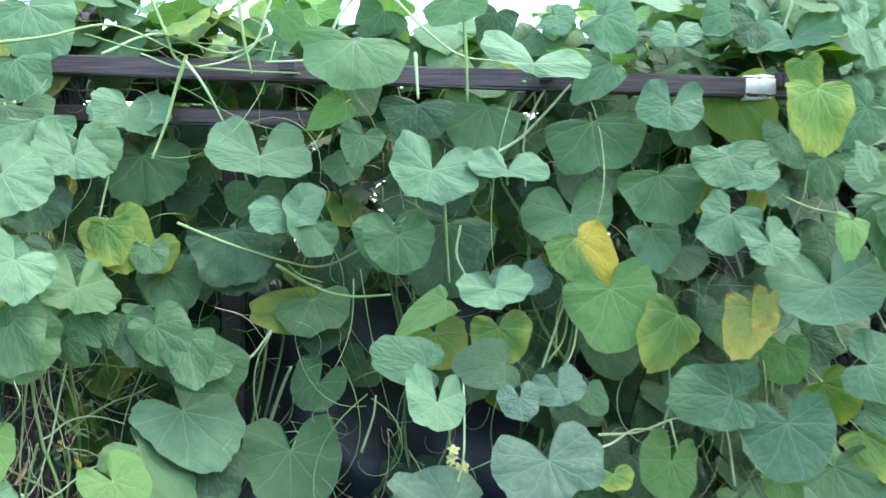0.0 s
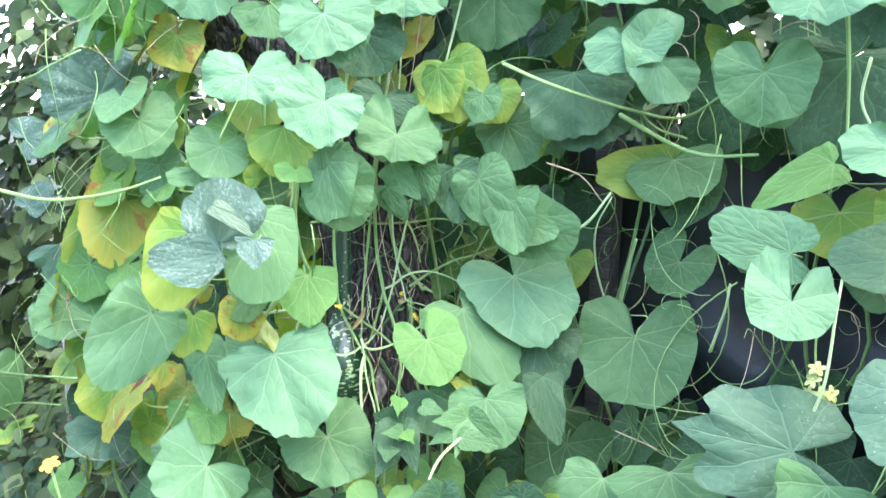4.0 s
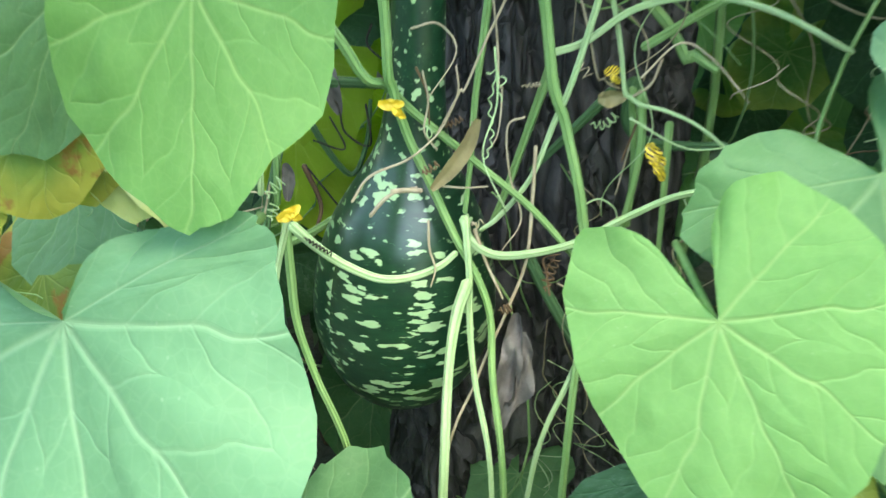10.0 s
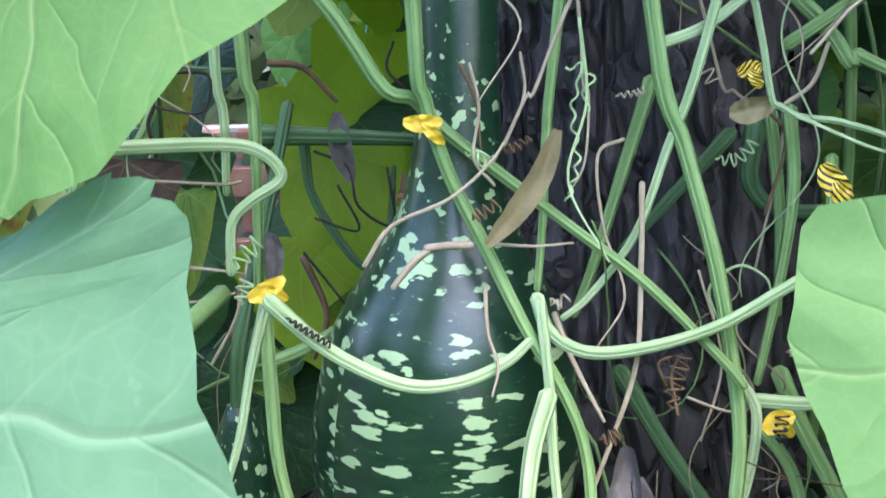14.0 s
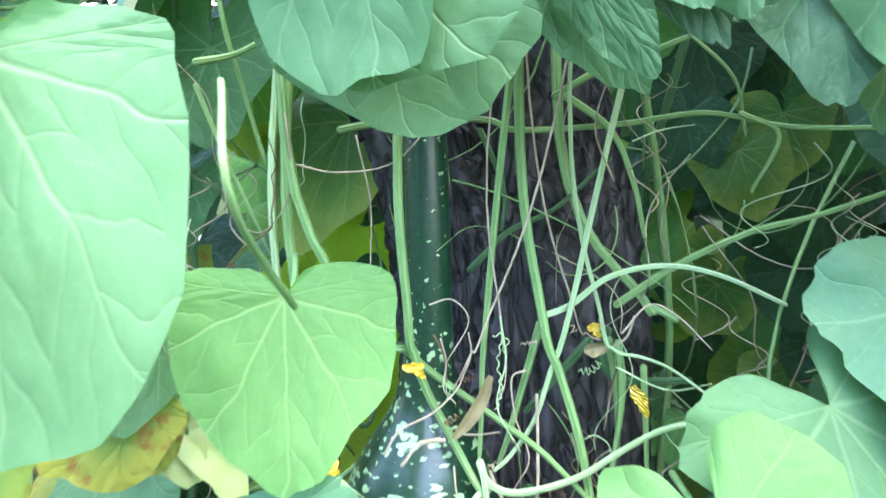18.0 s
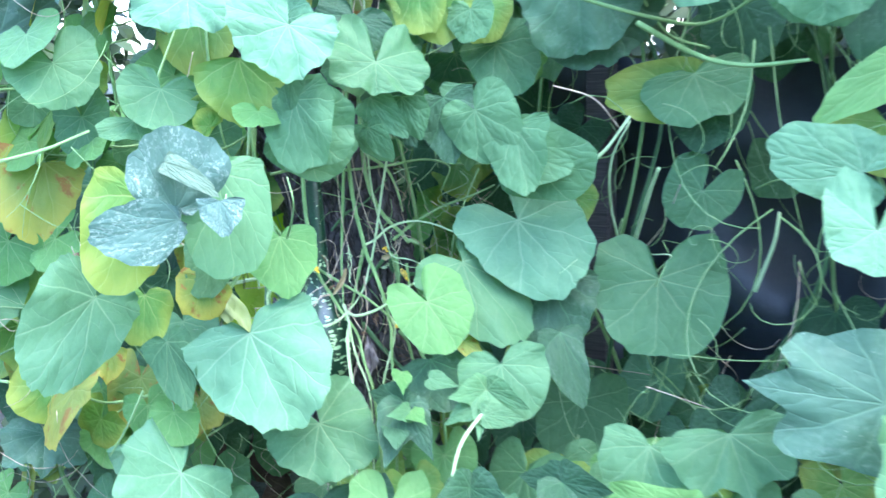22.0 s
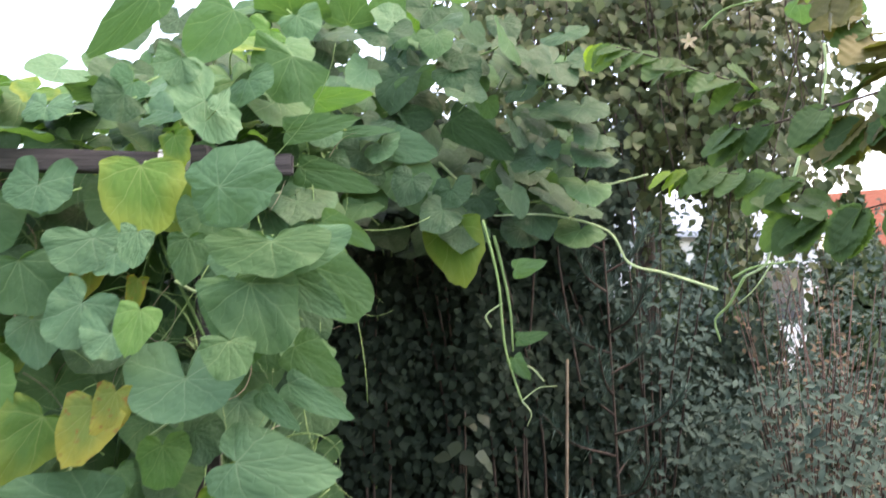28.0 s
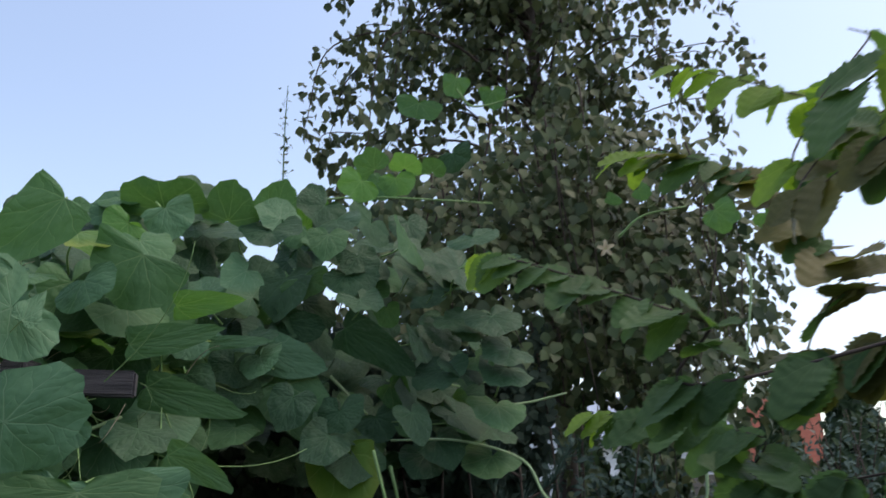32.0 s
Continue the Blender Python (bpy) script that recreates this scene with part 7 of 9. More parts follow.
tube("stem", [(1.880, 2.787, 1.481), (1.830, 2.800, 1.444), (1.845, 2.797, 1.405)], 0.0036, STEM_PALE, vine_at(1.88, 2.79), 0.0022)
tube("stem", [(1.901, 2.781, 1.270), (1.955, 2.768, 1.280), (1.999, 2.753, 1.232)], 0.0030, STEM_PALE, vine_at(1.90, 2.78), 0.0019)


# ---- fine tendrils and thin hanging shoots, one tangle for each vine ----
def curl(start, seed, length, r):
    rng = random.Random(seed)
    p = np.array(start, dtype=float)
    d = np.array((rng.gauss(0, 1), rng.gauss(-0.3, .4), rng.gauss(-0.5, 1)))
    d /= np.linalg.norm(d)
    pts = [p.copy()]
    twist = rng.uniform(-0.8, 0.8)
    for k in range(14):
        c, s_ = math.cos(twist * k / 14), math.sin(twist * k / 14)
        d = np.array((d[0] * c - d[2] * s_, d[1] + rng.gauss(0, .12), d[0] * s_ + d[2] * c - 0.05))
        d /= np.linalg.norm(d)
        p = p + d * length / 14
        pts.append(p.copy())
    return tube_data(pts, [r * (1 - 0.6 * k / 14) for k in range(15)], 4)


for i, v in enumerate(VINES[:7]):
    rng = random.Random(900 + i)
    for name, count, r, mat in (("tendril_tangle", 46, 0.0012, STEM), ("dry_tangle", 22, 0.0013, STEM_DRY), ("shoot_tangle", 26, 0.0022, STEM)):
        bits = []
        for k in range(count):
            x = v.location.x + rng.uniform(-.32, .32)
            z = rng.uniform(0.2, 2.05)
            y = wall_y(x, z) + rng.uniform(0.12, 0.42)
            if x < -0.95 and name == "shoot_tangle" and z < 1.3:
                y += 0.35
            bits.append(curl((x, y, z), 5000 + 200 * i + k, rng.uniform(0.12, 0.35) * (2.2 if name == "shoot_tangle" else 1), r))
        vv, ff = joined(bits)
        tagged(put(name, mesh(name, vv, ff, True, [(0, 0)] * len(vv)), mat, v), kind="stuff")


# ---- foliage masses ----
def leaf_cloud(name, centres, normals, sizes, mat, parent=None, aspect=0.62, label="", seed=1, hang=0.6):
    """Many small folded leaves in one mesh."""
    rng = np.random.RandomState(seed)
    n = len(centres)
    c = np.asarray(centres, dtype=float)
    nn = np.asarray(normals, dtype=float) + rng.normal(0, 0.35, (n, 3))
    nn /= np.linalg.norm(nn, axis=1)[:, None]
    a = rng.normal(0, 0.6, (n, 3)) + np.array((0, 0, -hang))
    a -= nn * (a * nn).sum(1)[:, None]
    a /= np.linalg.norm(a, axis=1)[:, None]
    b = np.cross(a, nn)
    s = np.asarray(sizes)[:, None]
    w = aspect
    shape = ((0, 0, 0), (-0.36 * w, 0.22, 0.05), (0, 0.3, 0), (0.36 * w, 0.22, 0.05), (-0.5 * w, 0.5, 0.08), (0, 0.62, -0.01), (0.5 * w, 0.5, 0.08), (0, 1.0, -0.10))
    V = np.stack([c + s * (x * b + y * a + z * nn) for x, y, z in shape], axis=1).reshape(-1, 3)
    base = np.arange(n)[:, None] * 8
    q = np.concatenate([base + np.array(f) for f in ((0, 2, 1, 1), (0, 3, 2, 2), (1, 2, 5, 4), (2, 3, 6, 5), (4, 5, 7, 7), (5, 6, 7, 7))], axis=0)
    faces = [tuple(dict.fromkeys(int(i) for i in f)) for f in q]
    return put(name, mesh(name, V, faces, True), mat, parent, label)


def foliage(name, a, b, rough=0.5, thin=0.25, vary=0.6):
    m, n, l, bs = material(name, rough)
    r = node(n, "ShaderNodeNewGeometry").outputs["Random Per Island"]
    f = calc(n, l, "ADD", calc(n, l, "MULTIPLY", r, vary), calc(n, l, "MULTIPLY", noise_tex(n, l, 3, node(n, "ShaderNodeTexCoord").outputs["Object"], 3), 1 - vary))
    col = ramp(n, l, f, 0.15, 0.85, a, b)
    l.new(col, bs.inputs["Base Color"])
    bs.inputs["Specular IOR Level"].default_value = 0.3
    tr = n.new("ShaderNodeBsdfTranslucent")
    l.new(col, tr.inputs[0])
    mix = n.new("ShaderNodeMixShader")
    mix.inputs[0].default_value = thin
    l.new(bs.outputs[0], mix.inputs[1])
    l.new(tr.outputs[0], mix.inputs[2])
    l.new(mix.outputs[0], n["Material Output"].inputs[0])
    return m


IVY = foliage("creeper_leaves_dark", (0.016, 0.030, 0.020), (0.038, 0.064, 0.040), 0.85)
SHRUB = foliage("shrub_leaves_bluish", (0.040, 0.075, 0.060), (0.090, 0.142, 0.110), 0.75)
CLIMB = foliage("climber_leaves_grey_green", (0.030, 0.048, 0.030), (0.060, 0.085, 0.052))
VEIL = foliage("creeper_leaves_mixed", (0.026, 0.050, 0.018), (0.105, 0.145, 0.055))
BIRCH = foliage("birch_leaves", (0.04, 0.065, 0.025), (0.15, 0.17, 0.075))
THUJA = foliage("thuja_sprays", (0.02, 0.045, 0.02), (0.06, 0.10, 0.035))
BACKLEAF = foliage("far_foliage", (0.022, 0.045, 0.018), (0.075, 0.12, 0.04))
TWIG = plain("brown_twigs", (0.03, 0.022, 0.018), (0.10, 0.07, 0.052), 20, 0.85)


def scatter(n, seed, lo, hi, keep=None, size=(0.05, 0.09)):
    rng = np.random.RandomState(seed)
    p = rng.uniform(lo, hi, (n * 3, 3))
    if keep is not None:
        p = p[[keep(*q) for q in p]]
    p = p[:n]
    return p, rng.uniform(size[0], size[1], len(p)), rng


def lumps(x, z, s=1.3, seed=0):
    return noise.noise((x * s, z * s, seed))


# creeper-covered hedge behind the passage
hedge = empty("creeper_hedge", (2.0, 4.2, 0), "dense dark hedge overgrown with climbing creeper", "hedge")
for i, (x0, x1) in enumerate(((1.1, 2.0), (1.95, 2.8), (2.75, 3.7))):
    p, s, rng = scatter(9600, 70 + i, (x0, 0, 0.0), (x1, 1, 2.5))
    depth = np.array([abs(q) for q in rng.normal(0, 0.22, len(p))])
    p[:, 1] = 3.78 + depth + np.array([0.2 * lumps(a, b, 2.2, 1) for a, _, b in p]) + 0.15 * (p[:, 0] - 1.1)
    p = p[[b < (2.3 if i < 2 else 1.35) + 0.25 * lumps(a, 0, 3, 2) for a, _, b in p]]
    if i == 2:
        p[:, 1] += 0.45
    nrm = np.tile((0.0, -1.0, 0.5), (len(p), 1))
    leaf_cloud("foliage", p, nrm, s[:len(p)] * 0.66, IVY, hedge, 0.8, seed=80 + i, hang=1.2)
for i in range(16):
    rng = random.Random(300 + i)
    x = rng.uniform(1.2, 2.8)
    tube("climbing_stem", [(x, 4.0, -0.02), (x + rng.uniform(-.08, .08), 3.95, 0.9), (x + rng.uniform(-.15, .15), 4.0, 1.8), (x + rng.uniform(-.2, .2), 4.1, 2.4)], 0.007, TWIG, hedge, 0.004)
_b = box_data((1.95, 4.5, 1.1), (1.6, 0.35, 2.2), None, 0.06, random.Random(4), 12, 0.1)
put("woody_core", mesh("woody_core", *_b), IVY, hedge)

# curtain of creeper that hangs over the gap
curtain = empty("creeper_curtain", (3.0, 4.4, 2.0), "dark creeper curtain hanging from the birch above the hedge", "creeper")
def hangs(x, y, z):
    low = 2.15 + 0.35 * lumps(x, y, 1.8, 11) if x > 2.5 else 1.9
    return low < z < 3.45 - 0.25 * abs(x - 2.9) + 0.3 * lumps(x, y, 2, 3)
_p, _s, _q = scatter(5200, 90, (2.05, 3.9, 1.8), (4.0, 5.2, 3.6), hangs, (0.05, 0.085))
leaf_cloud("foliage", _p, np.tile((0.0, -0.8, 0.5), (len(_p), 1)), _s, VEIL, curtain, 0.8, seed=91, hang=1.4)
for i in range(26):
    rng = random.Random(340 + i)
    x, y = rng.uniform(2.2, 3.9), rng.uniform(3.9, 4.9)
    tube("hanging_stem", [(x, y, 3.4 - 0.25 * abs(x - 2.9)), (x + rng.uniform(-.1, .1), y, 2.8), (x + rng.uniform(-.15, .15), y - 0.05, rng.uniform(1.9, 2.4))], 0.006, TWIG, curtain, 0.002, 5)
for i in range(3):      # side stalks down to the ground
    tube("climbing_stem", [(2.75 + 0.4 * i, 4.75, -0.03), (2.7 + 0.4 * i, 4.7, 1.2), (2.8 + 0.4 * i, 4.6, 2.5)], 0.008, TWIG, curtain, 0.004)

# a lighter twining plant up the front of the hedge
climber = empty("climbing_plant", (1.85, 3.6, 0), "pale-leaved climbing plant growing up before the dark hedge", "climbing plant")
tube("stem", [(1.83, 3.62, 0), (1.85, 3.6, 0.5), (1.87, 3.63, 1.05)], 0.006, TWIG, climber, 0.003)
_r = random.Random(9)
_p, _n = [], []
for k in range(20):
    z = 0.16 + 0.046 * k
    for e in (-1, 1):
        if _r.random() < 0.88:
            _p.append((1.845 + 0.02 * z + e * _r.uniform(.01, .035 + 0.07 * _r.random()), 3.56 + _r.uniform(-.03, .03), z + _r.uniform(-.02, .03)))
            _n.append((0.5 * e, -1, 0.9))
leaf_cloud("foliage", _p, _n, [_r.uniform(.055, .085) for _ in _p], CLIMB, climber, 0.85, seed=5, hang=0.6)

# the thin stake
tagged(tube("wooden_stake", [(2.23, 3.5, -0.03), (2.235, 3.5, 0.45), (2.255, 3.5, 0.85), (2.275, 3.5, 1.25)], 0.009, plain("bamboo_tan", (0.14, 0.10, 0.065), (0.30, 0.23, 0.16), 18, 0.7, 0.4, 0.003, stretch=(1, 1, 0.3)), None, 0.006, 10, 12), "thin brown wooden stake in the grass", "stake")

# bluish shrubs at the side
for i, (cx, cy, w, h) in enumerate(((2.85, 4.15, 0.5, 1.9), (3.7, 4.9, 0.7, 1.7), (4.5, 5.0, 0.8, 1.9), (3.3, 3.6, 0.45, 1.15), (5.4, 5.2, 0.9, 2.1))):
    sh = empty("shrub", (cx, cy, 0), "loose garden shrub with small bluish-green leaves", "shrub", "shrubs by the passage")
    def keep(x, y, z, cx=cx, cy=cy, w=w, h=h):
        q = math.hypot((x - cx) / w, (y - cy) / w)
        return q < 1.0 - 0.35 * (z / h) ** 2 + 0.35 * lumps(x * 2 + y, z, 2, 7) and q > 0.25
    p, s, rng = scatter(2600, 120 + i, (cx - w, cy - w, 0.05), (cx + w, cy + w, h), keep, (0.03, 0.06))
    leaf_cloud("foliage", p, np.stack([p[:, 0] - cx, p[:, 1] - cy - 0.5, np.full(len(p), 0.6)], 1), s, SHRUB, sh, 0.5, seed=130 + i, hang=0.1)
    for k in range(12):
        rr = random.Random(1000 + 20 * i + k)
        a, q = rr.uniform(0, 6.28), rr.uniform(0.3, 0.9)
        tube("stem", [(cx, cy, -0.02), (cx + 0.4 * w * q * math.cos(a), cy + 0.4 * w * q * math.sin(a), h * 0.45), (cx + w * q * math.cos(a), cy + w * q * math.sin(a), h * rr.uniform(.8, 1.1))], 0.009, TWIG, sh, 0.003, 5)

# birch with hanging sprays
birch = empty("birch_tree", (3.3, 5.3, 0), "birch tree with thin hanging sprays of small leaves", "tree")
put("trunk", trunk_mesh([(3.35, 5.4, -0.1), (3.32, 5.35, 1.5), (3.3, 5.3, 3.2), (3.28, 5.3, 5.0), (3.3, 5.3, 7.0)], [0.075, 0.06, 0.05, 0.03, 0.012], 16, 5, 0.006), TWIG, birch)
_bp, _bn, _bs = [], [], []
_rb = random.Random(77)
for i in range(120):
    z0 = _rb.uniform(2.0, 6.6)
    a = _rb.uniform(0, 6.283)
    L = _rb.uniform(0.35, 1.0) ** 1.3 * (2.1 - 0.18 * z0)
    t0 = np.array((3.3, 5.3, z0))
    t1 = t0 + np.array((math.cos(a) * L * 0.5, math.sin(a) * L * 0.45, 0.35 * L))
    t2 = t0 + np.array((math.cos(a) * L, math.sin(a) * L * 0.9, 0.25 * L))
    t3 = t2 + np.array((math.cos(a) * 0.18, math.sin(a) * 0.15, -_rb.uniform(0.2, 1.0)))
    line = smooth_line([t0, t1, t2, t3], 8)
    v, f = tube_data(line, [0.012 * (1 - 0.85 * k / len(line)) for k in range(len(line))], 5)
    put("branch", mesh("branch", v, f), TWIG, birch)
    for k in range(5, len(line)):
        for _ in range(7):
            q = line[k] + np.array([_rb.gauss(0, 0.06), _rb.gauss(0, 0.06), _rb.gauss(-0.05, 0.07)])
            _bp.append(q)
            _bn.append((_rb.gauss(0, 1), _rb.gauss(-0.4, 1), 0.5))
            _bs.append(_rb.uniform(0.05, 0.085))
for i, (ex, ey, ez) in enumerate(((4.45, 5.0, 4.95), (4.60, 5.0, 4.55), (4.30, 5.0, 4.45), (4.05, 5.0, 5.05), (4.25, 4.9, 4.05), (1.95, 5.4, 3.90), (2.10, 5.4, 4.30), (2.20, 5.4, 4.70), (2.35, 5.4, 5.05), (2.05, 5.3, 3.60))):
    t0 = np.array((3.3, 5.3, ez - 0.7))     # long loose sprays beyond the crown
    t3 = np.array((ex, ey, ez))
    line = smooth_line([t0, t0 + (t3 - t0) * 0.5 + np.array((0, 0, 0.22)), t3, t3 + np.array((0.10 if ex > 3 else -0.10, 0, -0.18))], 8)
    v, f = tube_data(line, [0.007 * (1 - 0.8 * k / len(line)) for k in range(len(line))], 5)
    put("branch", mesh("branch", v, f), TWIG, birch)
    for k in range(6, len(line)):
        for _ in range(4):
            _bp.append(line[k] + np.array([_rb.gauss(0, 0.05), _rb.gauss(0, 0.05), _rb.gauss(-0.05, 0.05)]))
            _bn.append((_rb.gauss(0, 1), _rb.gauss(-0.4, 1), 0.5))
            _bs.append(_rb.uniform(0.05, 0.085))
leaf_cloud("foliage", _bp, _bn, _bs, BIRCH, birch, 0.8, seed=61, hang=1.4)

# thuja columns
for i, (cx, cy, h, w) in enumerate(((5.4, 8.6, 2.75, 0.55), (7.0, 7.6, 2.75, 0.55), (8.3, 8.0, 2.9, 0.6), (9.6, 8.3, 2.7, 0.6), (3.6, 10.5, 2.4, 0.6), (6.0, 7.3, 2.3, 0.55), (4.75, 8.8, 2.5, 0.5))):
    th = empty("thuja", (cx, cy, 0), "narrow dark green thuja conifer", "conifer", "thuja row")
    tube("trunk", [(cx, cy, -0.05), (cx, cy, h * 0.9)], 0.05, TWIG, th, 0.01)
    rng = np.random.RandomState(200 + i)
    z = rng.uniform(0.1, 1, 3000) ** 0.8 * h
    r = w * (1 - (z / h) ** 2.2) * (0.8 + 0.25 * rng.rand(3000))
    a = rng.uniform(0, 6.283, 3000)
    p = np.stack([cx + r * np.cos(a), cy + r * np.sin(a), z], 1)
    leaf_cloud("foliage", p, np.stack([np.cos(a), np.sin(a), np.full(3000, 0.3)], 1), rng.uniform(0.10, 0.2, 3000), THUJA, th, 0.45, seed=220 + i, hang=-0.8)

# houses beyond
WHITE = plain("white_plaster", (0.62, 0.64, 0.68), (0.78, 0.79, 0.82), 2, 0.8, 0.1)
ORANGE = plain("orange_roof_tiles", (0.27, 0.07, 0.04), (0.36, 0.11, 0.065), 4, 0.75, 0.3, stretch=(1, 1, 6))
GREYBLUE = plain("grey_blue_roof", (0.25, 0.30, 0.38), (0.40, 0.46, 0.54), 3, 0.6, 0.2)
GLASS = plain("dark_window", (0.03, 0.04, 0.05), (0.06, 0.07, 0.09), 2, 0.1, 0.0)


def house(cx, cy, w, d, h, rh, roof, turn, label):
    ob = empty("house", (cx, cy, 0), label, "house")
    rot = Matrix.Rotation(radians(turn), 3, "Z")
    c = Vector((cx, cy, 0))
    def T(v):
        return c + rot @ Vector(v)
    vs = [T(v) for v in ((-w/2, -d/2, -.1), (w/2, -d/2, -.1), (w/2, d/2, -.1), (-w/2, d/2, -.1), (-w/2, -d/2, h), (w/2, -d/2, h), (w/2, d/2, h), (-w/2, d/2, h), (-w/2, 0, h + rh), (w/2, 0, h + rh))]
    put("wall", mesh("wall", vs, ((0, 1, 5, 4), (2, 3, 7, 6), (1, 2, 6, 9, 5), (3, 0, 4, 8, 7), (3, 2, 1, 0)), False), WHITE, ob)
    o = 0.35
    for sgn in (-1, 1):
        e = [(-w/2 - o, sgn * (d/2 + o), h - rh * 2 * o / d), (w/2 + o, sgn * (d/2 + o), h - rh * 2 * o / d), (w/2 + o, 0, h + rh + .02), (-w/2 - o, 0, h + rh + .02)]
        vv = [T(q) for q in e] + [T((q[0], q[1], q[2] + 0.12)) for q in e]
        put("roof", mesh("roof", vv, ((3, 2, 1, 0), (4, 5, 6, 7), (0, 1, 5, 4), (1, 2, 6, 5), (2, 3, 7, 6), (3, 0, 4, 7)), False), roof, ob)
    for k in (-1, 1):
        v, f = box_data(T((k * w * 0.25, -d/2 - 0.01, h * 0.55)), (1.0, 0.06, 1.1), rot)
        put("window", mesh("window", v, f, False), GLASS, ob)
    return ob


house(14.0, 19.2, 1.0, 1.6, 2.6, 1.3, ORANGE, -35, "white house with an orange tiled roof")
house(9.0, 19.0, 4.0, 5, 2.9, 1.0, GREYBLUE, 10, "white house with a pale grey-blue roof")

# grass by the passage
def grass(name, n, lo, hi, h, mat, seed, label):
    rng = np.random.RandomState(seed)
    p = np.stack([rng.uniform(lo[0], hi[0], n), rng.uniform(lo[1], hi[1], n), np.full(n, -0.03)], 1)
    a = rng.uniform(0, 6.283, n)
    hh = h * rng.uniform(0.4, 1.2, n)
    lean = rng.normal(0, 0.35, (n, 2)) * hh[:, None]
    w = 0.004
    V = np.empty((n, 5, 3))
    d = np.stack([np.cos(a), np.sin(a)], 1) * w
    V[:, 0], V[:, 1] = p, p
    V[:, 0, :2] -= d
    V[:, 1, :2] += d
    V[:, 2], V[:, 3] = p, p
    V[:, 2, :2] += lean * 0.35 + d * 0.7
    V[:, 3, :2] += lean * 0.35 - d * 0.7
    V[:, 2, 2] += hh * 0.6
    V[:, 3, 2] += hh * 0.6
    V[:, 4] = p
    V[:, 4, :2] += lean
    V[:, 4, 2] += hh
    faces = []
    for i in range(n):
        o = i * 5
        faces += [(o, o + 1, o + 2, o + 3), (o + 3, o + 2, o + 4)]
    return tagged(put(name, mesh(name, V.reshape(-1, 3), faces), mat), label, "grass", kind="stuff")


grass("grass", 16000, (1.35, 2.6), (5.5, 4.6), 0.14, GRASS, 31, "uneven green grass at the foot of the hedge")
grass("dry_grass", 2600, (2.5, 2.5), (4.2, 3.6), 0.10, DRYGRASS, 32, "dry straw-coloured grass stalks")


# ---- garden behind the trellis ----
for i, (cx, cy, w, h) in enumerate(((-3.3, 4.8, 0.85, 2.3), (-2.2, 5.2, 0.85, 2.25), (-1.1, 5.3, 0.85, 2.3), (0.0, 5.4, 0.85, 2.35), (-4.2, 3.5, 0.9, 2.3), (-4.4, 1.8, 0.9, 2.2), (0.9, 5.6, 0.8, 2.2))):
    sh = empty("shrub", (cx, cy, 0), "leafy green garden shrub behind the trellis", "shrub", "shrubs behind the trellis")
    def keep(x, y, z, cx=cx, cy=cy, w=w, h=h):
        q = math.hypot((x - cx) / w, (y - cy) / w)
        return q < 1.0 - 0.35 * (z / h) ** 2 + 0.3 * lumps(x * 2 + y, z, 2, 7) and q > 0.3
    p, s, rng = scatter(3800, 420 + i, (cx - w, cy - w, 0.05), (cx + w, cy + w, h), keep, (0.09, 0.16))
    leaf_cloud("foliage", p, np.stack([p[:, 0] - cx, p[:, 1] - cy - 0.5, np.full(len(p), 0.6)], 1), s, BACKLEAF, sh, 0.6, seed=430 + i, hang=0.3)
    for k in range(6):
        rr = random.Random(1400 + 20 * i + k)
        a, q = rr.uniform(0, 6.28), rr.uniform(0.3, 0.9)
        tube("stem", [(cx, cy, -0.02), (cx + 0.4 * w * q * math.cos(a), cy + 0.4 * w * q * math.sin(a), h * 0.45), (cx + w * q * math.cos(a), cy + w * q * math.sin(a), h * 0.95)], 0.012, TWIG, sh, 0.004, 5)

# a leafy shoot that stands up behind the vines
shoot = empty("tall_shoot", (1.5, 4.6, 0), "single tall leafy shoot above the vines", "plant")
tube("stem", [(1.62, 4.6, -0.02), (1.62, 4.6, 1.6), (1.625, 4.6, 3.3), (1.64, 4.6, 3.78)], 0.008, STEM_DARK, shoot, 0.002)
_r = random.Random(19)
_p = [(1.63 + _r.uniform(-.03, .03), 4.6 + _r.uniform(-.03, .03), 3.05 + 0.7 * k / 44) for k in range(45)]
leaf_cloud("foliage", _p, [(_r.gauss(0, 1), -0.5, 0.6) for _ in _p], [0.055 - 0.0006 * k for k in range(45)], BIRCH, shoot, 0.6, seed=23, hang=-0.5)


# ---- hazel branches hanging into view ----
HAZEL = leaf_material("hazel_leaf_green", (0.06, 0.125, 0.045), (0.12, 0.21, 0.085), (0.22, 0.32, 0.15), thin=0.5, relief=0.25)
HAZEL_L = leaf_material("hazel_leaf_young", (0.17, 0.27, 0.05), (0.27, 0.40, 0.09), (0.42, 0.52, 0.16), thin=0.6, relief=0.25)
HAZEL_B = leaf_material("hazel_leaf_browning", (0.10, 0.11, 0.045), (0.19, 0.17, 0.07), (0.24, 0.22, 0.12), thin=0.35, relief=0.25)


